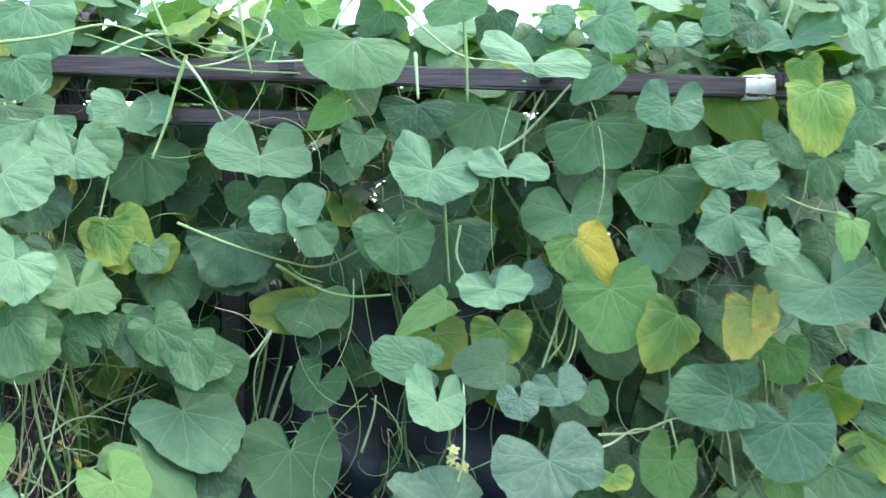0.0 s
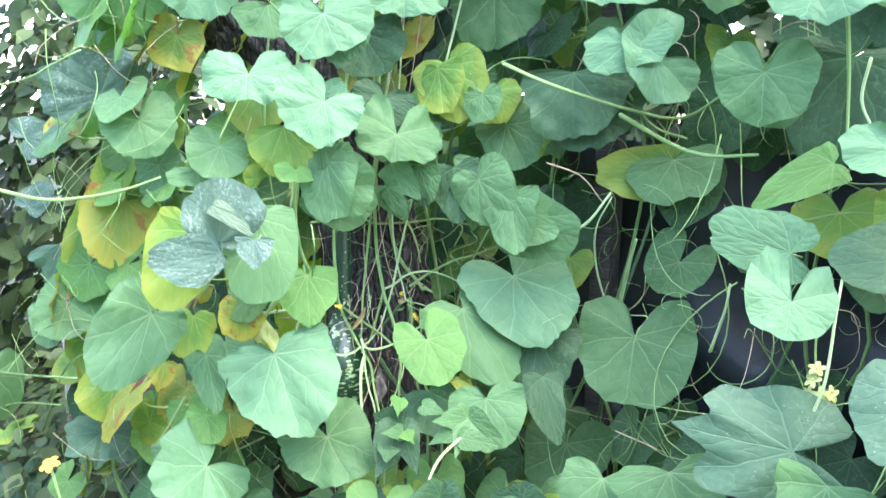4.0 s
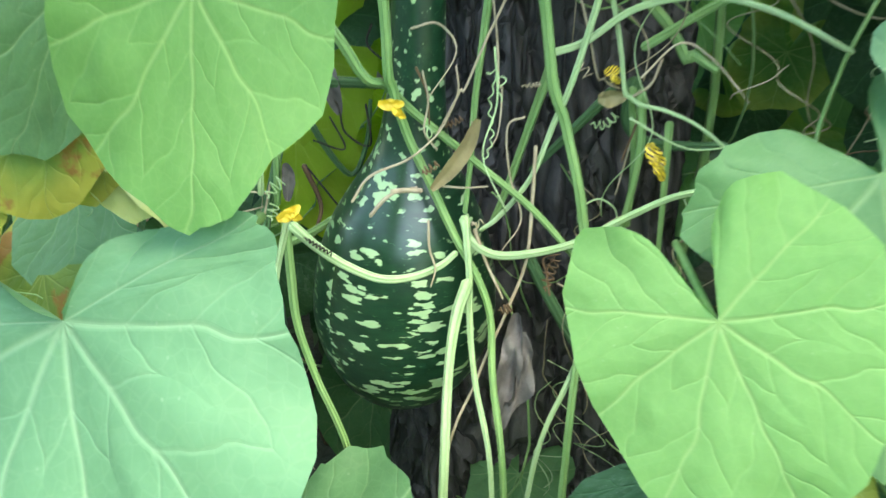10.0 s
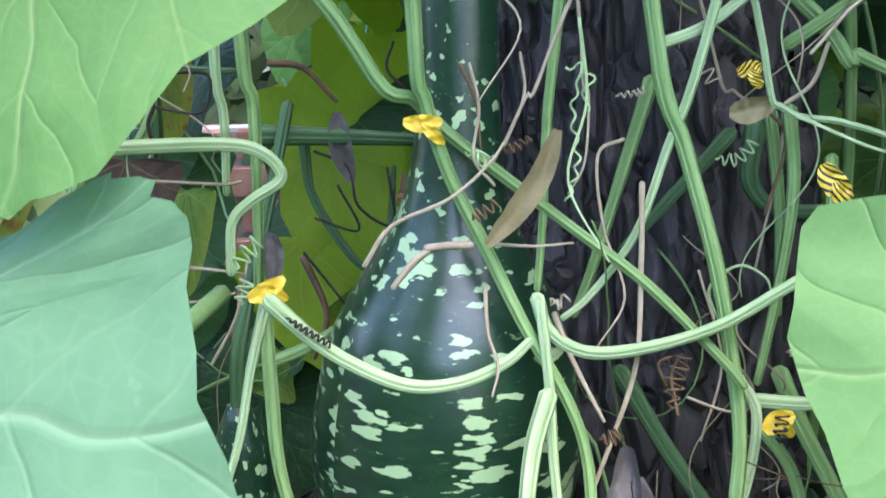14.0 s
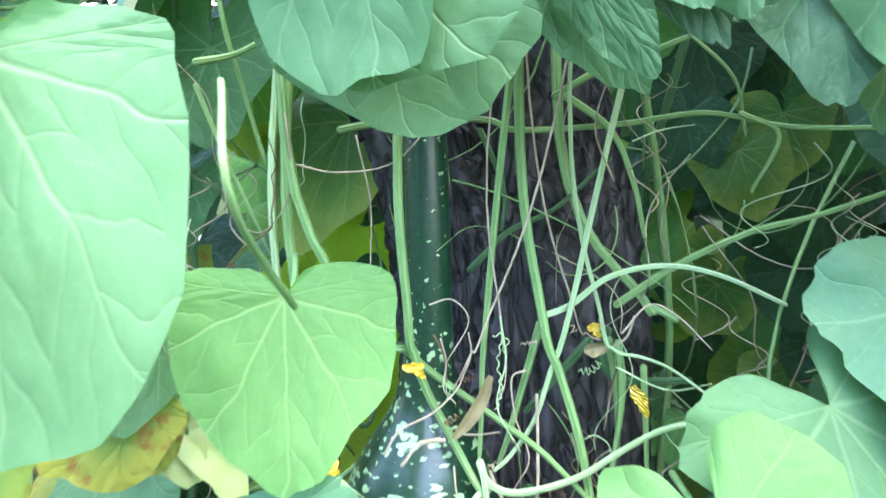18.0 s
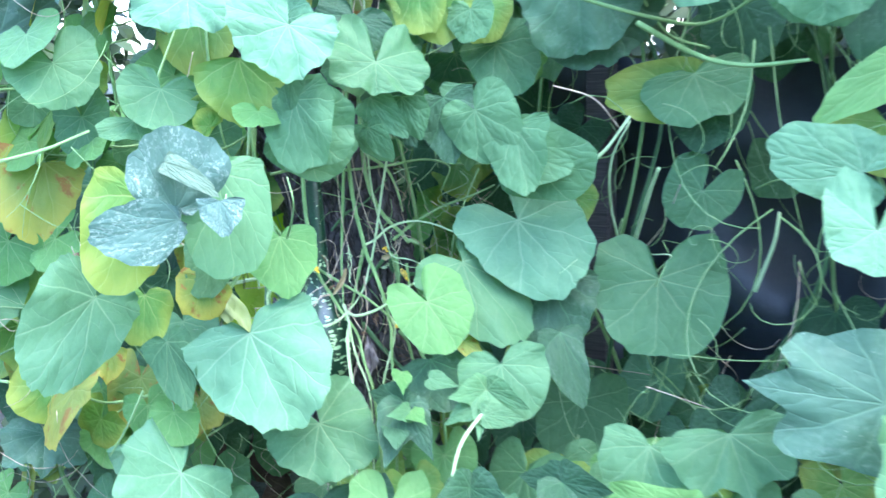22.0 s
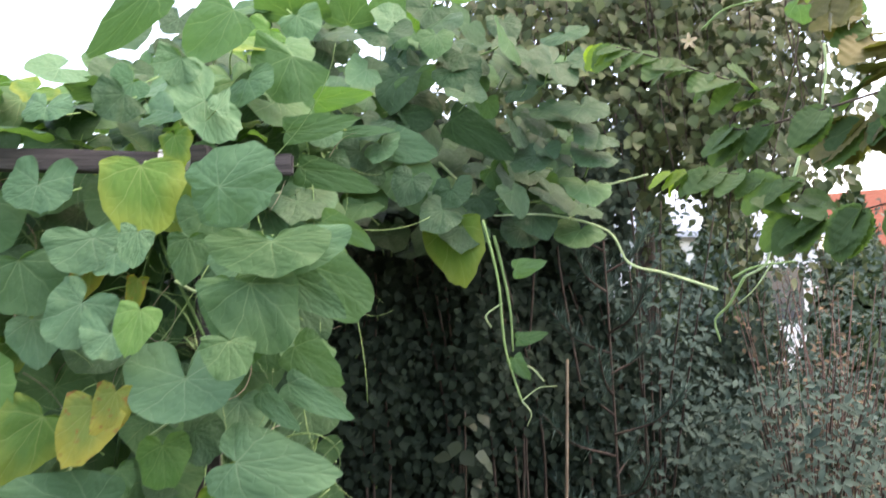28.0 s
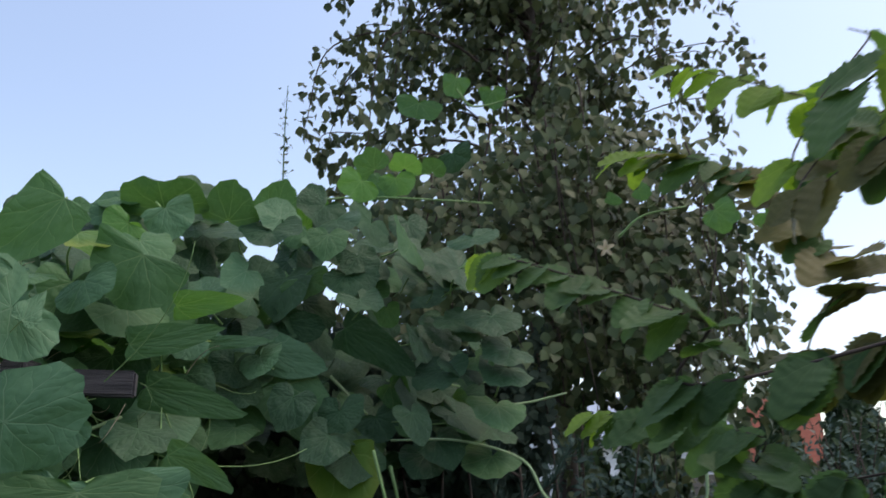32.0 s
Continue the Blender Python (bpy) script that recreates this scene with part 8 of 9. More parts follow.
def hazel_mesh(seed):
    """A toothed oval leaf, pleated along its side veins, folded on the midrib."""
    rng = random.Random(seed)
    N = 22
    verts, uvs, faces = [], [], []
    drop = rng.uniform(0.1, 0.3)
    for i in range(N + 1):
        u = i / N
        w = 0.5 * (math.sin(math.pi * min(1, u ** 0.9 * 0.97 + 0.02)) ** 0.55)
        w *= 1 + (0.10 if i % 2 else -0.06) * (0 < i < N)
        for k in range(-3, 4):
            q = k / 3
            x = w * q
            verts.append((x, u * 1.25 - 0.10 * abs(q) * (u < 0.9), 0.22 * abs(x) - drop * u * u + 0.018 * math.sin(i * 1.6) * abs(q)))
            uvs.append((x * 0.8, u * 0.6))
    for i in range(N):
        for k in range(6):
            o = i * 7 + k
            faces.append((o, o + 1, o + 8, o + 7))
    return mesh("hazel_leaf", verts, faces, True, uvs)


HLEAF = [hazel_mesh(i) for i in range(4)]
hazel = empty("hazel_bush", (3.6, 1.2, 0), "hazel bush with toothed leaves on arching branches", "bush")
tube("stem", [(3.6, 1.2, -0.03), (3.65, 1.15, 1.0), (3.6, 1.2, 1.9)], 0.022, TWIG, hazel, 0.014, 8)
tube("stem", [(2.95, 0.1, -0.03), (2.85, 0.12, 1.0), (2.75, 0.15, 1.9), (2.8, 0.1, 2.55)], 0.018, TWIG, hazel, 0.007, 8)
tube("stem", [(3.65, 1.25, -0.03), (3.7, 1.2, 1.2), (3.5, 1.2, 2.5)], 0.02, TWIG, hazel, 0.008, 8)


def hazel_branch(pts, size, seed, tones, root, step=0.027):
    rng = random.Random(seed)
    line = smooth_line([root] + pts[::-1], 8)
    n = len(line)
    v, f = tube_data(line, [0.0017 - 0.0011 * i / n for i in range(n)], 6)
    put("branch", mesh("branch", v, f), TWIG, hazel)
    acc, side = 0.0, 1
    for i in range(6, n):
        acc += float(np.linalg.norm(line[i] - line[i - 1]))
        while acc > step * 0.8:
            acc -= step * 0.8
            d = Vector(line[i] - line[i - 1]).normalized()
            out = d.cross(Vector((0, 0, 1))).normalized() * side
            a = (out * rng.uniform(0.0, 0.5) + d * rng.uniform(0.5, 1.1) + Vector((-0.15, -0.35, -rng.uniform(0.35, 1.0)))).normalized()
            nn = Vector((rng.gauss(-0.4, .3), rng.gauss(-0.7, .3), 1.0))
            nn = (nn - a * nn.dot(a)).normalized()
            s = size * 0.72 * rng.uniform(0.75, 1.15) * (0.7 + 0.3 * (1 - i / n))
            ob = put("leaf", HLEAF[rng.randrange(4)], HAZEL_L if i > n - 7 else rng.choice(tones), hazel)
            ob.matrix_basis = Matrix.Translation(line[i]) @ Matrix((a.cross(nn), a, nn)).transposed().to_4x4() @ Matrix.Diagonal((s, s, s, 1))
            side = -side


# crown and stems added to the bush out of view, to shade the passage
_rh = np.random.RandomState(88)
_hp = _rh.normal(0, 1, (1500, 3))
_hp = _hp / np.linalg.norm(_hp, axis=1)[:, None] * (_rh.uniform(0.35, 1, 1500) ** 0.5)[:, None] * np.array((1.0, 1.0, 1.15)) + np.array((4.7, 0.3, 2.0))
leaf_cloud("foliage", _hp, _rh.normal(0, 0.6, (1500, 3)) + np.array((0, 0, 1.0)), _rh.uniform(0.09, 0.14, 1500), foliage("unseen_hazel_crown", (0.05, 0.11, 0.04), (0.11, 0.20, 0.08)), hazel, 0.75, seed=89, hang=0.7)
for i in range(5):
    tube("stem", [(4.2 + 0.2 * i, 0.5, -0.03), (4.3 + 0.2 * i, 0.4, 1.2), (4.2 + 0.35 * i, 0.3 + 0.1 * i, 2.5)], 0.02, TWIG, hazel, 0.006, 6)

hazel_branch([(1.721, 1.246, 1.819), (1.747, 1.209, 1.807), (1.791, 1.179, 1.784), (1.830, 1.147, 1.758), (1.884, 1.105, 1.724), (1.938, 1.042, 1.680)], 0.059, 1, (HAZEL, HAZEL), (2.75, 0.15, 1.90), 0.019)
hazel_branch([(2.012, 1.694, 1.713), (2.052, 1.634, 1.705), (2.115, 1.571, 1.686), (2.168, 1.495, 1.659), (2.204, 1.389, 1.599)], 0.092, 2, (HAZEL, HAZEL), (2.75, 0.15, 1.80), 0.022)
hazel_branch([(2.098, 1.664, 2.130), (2.156, 1.597, 2.102), (2.216, 1.542, 2.060), (2.264, 1.488, 1.988), (2.279, 1.425, 1.877), (2.271, 1.369, 1.765)], 0.103, 3, (HAZEL, HAZEL_B, HAZEL_B), (2.75, 0.15, 2.20), 0.022)
hazel_branch([(2.089, 1.447, 2.170), (2.107, 1.393, 2.133), (2.137, 1.343, 2.092), (2.172, 1.288, 2.046), (2.184, 1.199, 1.984)], 0.077, 4, (HAZEL, HAZEL_L), (2.75, 0.15, 2.50), 0.032)
hazel_branch([(2.137, 1.241, 2.030), (2.145, 1.204, 1.984), (2.118, 1.134, 1.917)], 0.073, 5, (HAZEL, HAZEL_B), (2.75, 0.15, 2.50), 0.032)
hazel_branch([(2.091, 1.118, 2.032), (2.084, 1.083, 2.004), (2.065, 1.015, 1.950)], 0.094, 6, (HAZEL, HAZEL_L), (2.75, 0.15, 2.50), 0.12)


# ---- small things on the vines ----
TAPE = plain("yellow_tape", (0.62, 0.40, 0.02), (0.85, 0.60, 0.05), 60, 0.45, 0.2, 0.001)
TAPE_STRIPED = None


def striped_material():
    m, n, l, b = material("striped_tape", 0.45)
    sep = n.new("ShaderNodeSeparateXYZ")
    l.new(node(n, "ShaderNodeUVMap").outputs[0], sep.inputs[0])
    s = calc(n, l, "SINE", calc(n, l, "MULTIPLY", calc(n, l, "ADD", sep.outputs[0], calc(n, l, "MULTIPLY", sep.outputs[1], 0.4)), 24.0))
    l.new(ramp(n, l, s, 0.15, 0.35, (0.80, 0.55, 0.04), (0.02, 0.018, 0.012)), b.inputs["Base Color"])
    return m


TAPE_STRIPED = striped_material()
TAN = plain("dried_leaf_tan", (0.14, 0.11, 0.05), (0.30, 0.25, 0.12), 30, 0.7, 0.5, 0.003)
PALE = plain("withering_leaf_pale", (0.46, 0.52, 0.16), (0.62, 0.66, 0.34), 12, 0.6, 0.4, 0.004)
GREYLEAF = plain("withered_leaf_grey", (0.07, 0.062, 0.058), (0.20, 0.18, 0.17), 25, 0.8, 0.6, 0.004)
PETAL = plain("squash_petal_orange", (0.75, 0.30, 0.02), (0.9, 0.45, 0.05), 30, 0.6)
PETAL_PALE = plain("flower_petal_cream", (0.60, 0.45, 0.28), (0.78, 0.64, 0.44), 30, 0.6)
BUD = plain("flower_bud_yellow", (0.34, 0.38, 0.11), (0.48, 0.50, 0.20), 30, 0.6)


def strip_data(line, width, face, fold=0.3, wave=0.2, seed=1, across=8):
    """A folded or crumpled strip along a line, widest at its middle."""
    rng = random.Random(seed)
    pts = smooth_line(line, 8)
    n = len(pts)
    ph = rng.uniform(0, 6)
    f = np.array(face)
    verts, uvs, faces = [], [], []
    for i, q in enumerate(pts):
        u = i / (n - 1)
        d = pts[min(i + 1, n - 1)] - pts[max(i - 1, 0)]
        d /= np.linalg.norm(d)
        s = np.cross(d, f)
        s /= np.linalg.norm(s)
        w = width * (math.sin(math.pi * min(1, 0.06 + 0.90 * u)) ** 0.6)
        for k in range(across + 1):
            v = 2 * k / across - 1
            edge = 1 + 0.08 * noise.noise((u * 9, v * 3, seed))
            z = fold * abs(v) + wave * 0.5 * math.sin(5 * u * 3 + v * 3 + ph) * abs(v) + wave * noise.noise((u * 5, v * 2.5, seed + 4))
            verts.append(q + s * (v * w * 0.5 * edge) + f * (z * w * 0.5))
            uvs.append((u, v))
    for i in range(n - 1):
        for k in range(across):
            a = i * (across + 1) + k
            faces.append((a, a + 1, a + across + 2, a + across + 1))
    return verts, faces, uvs


def strip(name, line, width, face, mat, parent=None, fold=0.3, wave=0.2, seed=1, label=""):
    v, f, u = strip_data(line, width, face, fold, wave, seed)
    return put(name, mesh(name, v, f, True, u), mat, parent, label)


def coil(line, radius, turns, r, mat):
    """A dry tendril wound like a spring."""
    pts = smooth_line(line, 10)
    n = int(turns * 10)
    out = []
    up = np.array((0.3, -0.5, 0.8))
    for i in range(n + 1):
        u = i / n * (len(pts) - 1)
        k = min(int(u), len(pts) - 2)
        c = pts[k] + (pts[k + 1] - pts[k]) * (u - k)
        d = pts[k + 1] - pts[k]
        d = d / (np.linalg.norm(d) + 1e-9)
        a = np.cross(d, up)
        a /= np.linalg.norm(a)
        b = np.cross(d, a)
        w = 2 * math.pi * turns * i / n
        q = radius * min(1.0, 4 * i / n) * (1 + 0.25 * noise.noise((i * 0.21, radius * 900, 0)))
        out.append(c + q * (math.cos(w) * a + math.sin(w) * b))
    v, f = tube_data(out, r, 4)
    put("tendril", mesh("tendril", v, f), mat, vine_at(line[0][0], line[0][1]))


def tie(line, width, face, mat, seed):
    """A bit of tape knotted round a stem: a band and a loose end."""
    at = line[len(line) // 2]
    ob = empty("plant_tie", at, "yellow tape plant tie knotted round a stem" if mat is TAPE else "yellow and black striped tape plant tie on a stem", "plant tie", "tape ties on the vines")
    strip("band", line, width, face, mat, ob, 0.35, 0.35, seed)
    a, b = np.array(line[0]), np.array(line[-1])
    m = (a + b) / 2
    f = np.array(face)
    strip("loose_end", [tuple(m + f * 0.003), tuple(m + f * 0.004 + (b - a) * 0.25 + np.array((0, 0, -0.006))), tuple(m + (b - a) * 0.55 + np.array((0, 0, -0.012)))], width * 0.7, face, mat, ob, 0.2, 0.5, seed + 5)


def flower(at, face, size, petals, mat, name, label, parent_label, narrow=0.45):
    ob = empty(name, at, label, "flower")
    f = Vector(face).normalized()
    a = f.cross(Vector((0, 0, 1))).normalized()
    b = a.cross(f)
    for k in range(petals):
        w = 2 * math.pi * k / petals + 0.3
        d = a * math.cos(w) + b * math.sin(w)
        c = Vector(at)
        strip("petal", [tuple(c), tuple(c + d * size * 0.5 + f * size * 0.12), tuple(c + d * size + f * size * 0.05)], size * narrow, tuple(f), mat, ob, 0.2, 0.15, 30 + k)
    v, q = tube_data([np.array(Vector(at) + f * size * 0.25 * i) for i in (0, 0.5, 1)], [size * 0.10, size * 0.10, size * 0.05], 8)
    put("centre", mesh("centre", v, q), mat if mat is PETAL else BUD, ob)
    return ob


tie([(-1.179, 2.228, 0.859), (-1.172, 2.236, 0.858), (-1.166, 2.244, 0.859)], 0.0097, (0.76, -0.64, 0.07), TAPE, 1)
tie([(-1.205, 2.145, 0.774), (-1.201, 2.153, 0.777), (-1.198, 2.163, 0.783)], 0.0100, (0.84, -0.47, 0.25), TAPE, 2)
tie([(-1.021, 2.334, 0.703), (-1.017, 2.339, 0.709), (-1.011, 2.344, 0.713)], 0.0107, (0.40, -0.83, 0.38), TAPE, 3)
tie([(-1.022, 2.373, 0.837), (-1.016, 2.374, 0.828), (-1.008, 2.377, 0.821)], 0.0126, (0.40, -0.91, 0.13), TAPE_STRIPED, 4)
tie([(-1.075, 2.377, 0.881), (-1.069, 2.380, 0.883), (-1.064, 2.383, 0.885)], 0.0093, (0.49, -0.87, 0.01), TAPE_STRIPED, 5)
strip("dried_leaf", [(-1.106, 2.267, 0.857), (-1.111, 2.261, 0.835), (-1.118, 2.250, 0.816), (-1.126, 2.238, 0.800)], 0.0125, (0.68, -0.71, 0.17), TAN, vine_at(-1.0), 0.8, 0.15, 3)
strip("folded_leaf", [(-1.311, 2.054, 0.844), (-1.306, 2.066, 0.826), (-1.298, 2.082, 0.801), (-1.284, 2.101, 0.766), (-1.271, 2.104, 0.729)], 0.042, (0.94, -0.28, 0.18), PALE, vine_at(-1.2, 1.9), 0.5, 0.25, 4)
strip("folded_leaf", [(-1.316, 2.048, 0.833), (-1.312, 2.058, 0.815), (-1.306, 2.067, 0.793), (-1.296, 2.075, 0.762)], 0.05, (0.95, -0.23, 0.19), PALE, vine_at(-1.2, 1.9), 0.5, 0.3, 14)
strip("dry_leaf", [(-1.075, 2.292, 0.690), (-1.071, 2.286, 0.668), (-1.066, 2.278, 0.642), (-1.062, 2.268, 0.612), (-1.063, 2.262, 0.590)], 0.020, (0.52, -0.71, 0.18), GREYLEAF, vine_at(-1.0), 1.6, 1.3, 5)
strip("dry_leaf", [(-1.068, 2.290, 0.676), (-1.060, 2.286, 0.650), (-1.058, 2.276, 0.622), (-1.064, 2.266, 0.600)], 0.017, (0.75, -0.45, 0.1), GREYLEAF, vine_at(-1.0), 1.4, 1.5, 25)
strip("dry_leaf", [(-1.077, 2.375, 0.860), (-1.068, 2.380, 0.861), (-1.056, 2.386, 0.866)], 0.014, (0.48, -0.87, 0.05), TAN, vine_at(-1.0), 0.5, 0.4, 6)
strip("dry_leaf", [(-1.269, 2.196, 0.790), (-1.266, 2.196, 0.776), (-1.263, 2.192, 0.757)], 0.012, (0.85, -0.48, 0.22), GREYLEAF, vine_at(-1.0), 0.8, 0.4, 7)
strip("dry_leaf", [(-1.319, 2.282, 0.853), (-1.317, 2.282, 0.830), (-1.311, 2.286, 0.805)], 0.016, (0.82, -0.56, 0.10), GREYLEAF, vine_at(-1.0), 0.8, 0.4, 8)
coil([(-1.133, 2.234, 0.813), (-1.130, 2.238, 0.816), (-1.125, 2.244, 0.821)], 0.0031, 4, 0.0007, BROWN)
coil([(-1.061, 2.309, 0.710), (-1.063, 2.314, 0.724), (-1.062, 2.320, 0.737)], 0.0050, 5, 0.0007, BROWN)
coil([(-1.146, 2.242, 0.845), (-1.141, 2.247, 0.841), (-1.138, 2.250, 0.844)], 0.0041, 2, 0.0007, STEM_PALE)
coil([(-1.012, 2.332, 0.701), (-1.014, 2.337, 0.714)], 0.0031, 4, 0.0007, BLACKDRY)
coil([(-1.255, 2.085, 0.841), (-1.255, 2.089, 0.857), (-1.257, 2.088, 0.873)], 0.0027, 7, 0.0007, BLACKDRY)
coil([(-1.163, 2.142, 0.775), (-1.156, 2.149, 0.768), (-1.149, 2.157, 0.761)], 0.0014, 8, 0.0007, BLACKDRY)
coil([(-1.141, 2.261, 0.844), (-1.135, 2.267, 0.846), (-1.130, 2.273, 0.850)], 0.0024, 5, 0.0007, BROWN)
coil([(-1.108, 2.287, 0.889), (-1.111, 2.284, 0.864), (-1.107, 2.284, 0.839), (-1.109, 2.279, 0.819)], 0.0015, 7, 0.0007, STEM_PALE)
coil([(-1.121, 2.289, 0.886), (-1.112, 2.297, 0.883), (-1.113, 2.295, 0.864)], 0.0027, 2.5, 0.0007, STEM_PALE)
coil([(-1.075, 2.268, 0.702), (-1.070, 2.272, 0.703), (-1.068, 2.275, 0.705)], 0.0036, 4, 0.0007, BROWN)
coil([(-0.998, 2.385, 0.675), (-0.991, 2.380, 0.659), (-0.982, 2.374, 0.642)], 0.0024, 8, 0.0007, STEM_PALE)
coil([(-1.032, 2.372, 0.734), (-1.025, 2.375, 0.734), (-1.019, 2.382, 0.745)], 0.0023, 6, 0.0007, STEM_DRY)
coil([(-1.091, 2.387, 0.832), (-1.081, 2.393, 0.832), (-1.073, 2.398, 0.842)], 0.0035, 5, 0.0007, STEM_PALE)
coil([(-1.224, 2.149, 0.785), (-1.223, 2.155, 0.793), (-1.220, 2.162, 0.798)], 0.0049, 3, 0.0007, STEM_PALE)
coil([(-1.219, 2.148, 0.767), (-1.220, 2.153, 0.779)], 0.0043, 2.5, 0.0007, STEM_PALE)
coil([(-1.106, 2.273, 0.764), (-1.109, 2.270, 0.766), (-1.104, 2.276, 0.769)], 0.0027, 3, 0.0007, STEM_DRY)
coil([(-1.094, 2.365, 0.888), (-1.085, 2.371, 0.876)], 0.0040, 2.5, 0.0007, STEM_DRY)
coil([(-1.116, 2.325, 0.870), (-1.109, 2.331, 0.871), (-1.104, 2.334, 0.873)], 0.0016, 5, 0.0007, STEM_DRY)
tube("tendril", [(-1.286, 2.138, 0.891), (-1.285, 2.139, 0.870), (-1.286, 2.135, 0.858), (-1.284, 2.137, 0.840)], 0.0011, BLACKDRY, vine_at(-1.05, 2.2), None, 5)
tube("tendril", [(-1.311, 2.128, 0.891), (-1.302, 2.153, 0.885), (-1.291, 2.175, 0.883), (-1.293, 2.170, 0.862), (-1.304, 2.145, 0.866)], 0.0010, BLACKDRY, vine_at(-1.05, 2.2), None, 5)
tube("tendril", [(-1.327, 2.267, 0.827), (-1.313, 2.285, 0.815), (-1.306, 2.288, 0.788), (-1.290, 2.306, 0.775), (-1.297, 2.307, 0.814)], 0.0011, BLACKDRY, vine_at(-1.05, 2.2), None, 5)
tube("tendril", [(-1.316, 2.278, 0.803), (-1.304, 2.286, 0.772), (-1.322, 2.262, 0.781)], 0.0010, BLACKDRY, vine_at(-1.05, 2.2), None, 5)
tube("tendril", [(-1.323, 2.252, 0.758), (-1.309, 2.264, 0.734), (-1.299, 2.271, 0.719)], 0.0010, BLACKDRY, vine_at(-1.05, 2.2), None, 5)
tube("tendril", [(-1.052, 2.388, 0.865), (-1.041, 2.394, 0.876), (-1.036, 2.397, 0.896)], 0.0013, STEM_DRY, vine_at(-1.05, 2.2), None, 5)
tube("tendril", [(-1.085, 2.405, 0.866), (-1.064, 2.415, 0.845), (-1.068, 2.406, 0.800)], 0.0010, BROWN, vine_at(-1.05, 2.2), None, 5)
tube("tendril", [(-1.009, 2.372, 0.708), (-0.996, 2.369, 0.688), (-0.971, 2.369, 0.671)], 0.0010, STEM_DRY, vine_at(-1.05, 2.2), None, 5)
tube("tendril", [(-1.060, 2.323, 0.713), (-1.046, 2.330, 0.709), (-1.034, 2.336, 0.708)], 0.0009, STEM_DRY, vine_at(-1.05, 2.2), None, 5)
tube("tendril", [(-1.309, 2.069, 0.880), (-1.305, 2.085, 0.891), (-1.300, 2.101, 0.899)], 0.0012, STEM_DRY, vine_at(-1.05, 2.2), None, 5)
tube("tendril", [(-1.288, 2.125, 0.828), (-1.281, 2.141, 0.826), (-1.267, 2.168, 0.823), (-1.263, 2.176, 0.824)], 0.0010, STEM_DRY, vine_at(-1.05, 2.2), None, 5)
tube("tendril", [(-1.257, 2.284, 0.900), (-1.260, 2.281, 0.883), (-1.251, 2.291, 0.869)], 0.0010, BLACKDRY, vine_at(-1.05, 2.2), None, 5)
tube("tendril", [(-1.270, 2.153, 0.718), (-1.270, 2.170, 0.742), (-1.273, 2.182, 0.774)], 0.0010, STEM_DRY, vine_at(-1.05, 2.2), None, 5)
tube("tendril", [(-1.072, 2.359, 0.671), (-1.073, 2.378, 0.715), (-1.095, 2.383, 0.765)], 0.0009, STEM_DRY, vine_at(-1.05, 2.2), None, 5)
tube("tendril", [(-1.143, 2.212, 0.800), (-1.136, 2.221, 0.801), (-1.128, 2.229, 0.801)], 0.0022, STEM_DRY, vine_at(-1.05, 2.2), None, 5)
tube("tendril", [(-1.150, 2.196, 0.781), (-1.146, 2.205, 0.793), (-1.142, 2.213, 0.799)], 0.0016, STEM_DRY, vine_at(-1.05, 2.2), None, 5)
tube("tendril", [(-1.117, 2.271, 0.851), (-1.114, 2.272, 0.839), (-1.118, 2.267, 0.831), (-1.129, 2.250, 0.802)], 0.0009, STEM_DRY, vine_at(-1.05, 2.2), None, 5)
tube("tendril", [(-1.146, 2.245, 0.889), (-1.142, 2.248, 0.867), (-1.143, 2.245, 0.842), (-1.134, 2.251, 0.828)], 0.0009, STEM_DRY, vine_at(-1.05, 2.2), None, 5)
tube("tendril", [(-1.128, 2.263, 0.894), (-1.126, 2.264, 0.873), (-1.132, 2.256, 0.848)], 0.0009, STEM_DRY, vine_at(-1.05, 2.2), None, 5)
flower((2.803, 3.357, 2.520), (-0.39, -0.88, -0.29), 0.034, 5, PETAL_PALE, "star_flower", "pale star-shaped flower among dark creeper", "")
flower((-1.091, 1.354, 0.721), (0.1, -0.5, 0.9), 0.02, 5, PETAL, "squash_flower", "small half-closed orange squash flower", "", 0.7)
tube("stalk", [(-1.091, 1.354, 0.721), (-1.071, 1.414, 0.361), (-1.091, 1.434, -0.03)], 0.003, STEM, bpy.data.objects["squash_flower"])
flower((0.024, 2.263, 0.863), (-0.4, -0.7, 0.6), 0.019, 5, BUD, "flower_bud", "small pale yellow-green flower bud on a thin stalk", "", 0.6)["group"] = "buds on the vine"
flower((0.040, 2.259, 0.835), (0.3, -0.7, 0.2), 0.019, 5, BUD, "flower_bud", "small pale yellow-green flower bud on a thin stalk", "", 0.6)["group"] = "buds on the vine"
flower((0.056, 2.264, 0.840), (0.7, -0.7, 0.1), 0.019, 5, BUD, "flower_bud", "small pale yellow-green flower bud on a thin stalk", "", 0.6)["group"] = "buds on the vine"
flower((0.050, 2.257, 0.822), (0.1, -0.7, -0.3), 0.019, 5, BUD, "flower_bud", "small pale yellow-green flower bud on a thin stalk", "", 0.6)["group"] = "buds on the vine"
flower((0.021, 2.255, 0.837), (-0.7, -0.7, 0.2), 0.019, 5, BUD, "flower_bud", "small pale yellow-green flower bud on a thin stalk", "", 0.6)["group"] = "buds on the vine"
flower((0.028, 2.270, 0.884), (0, -0.7, 0.9), 0.019, 5, BUD, "flower_bud", "small pale yellow-green flower bud on a thin stalk", "", 0.6)["group"] = "buds on the vine"
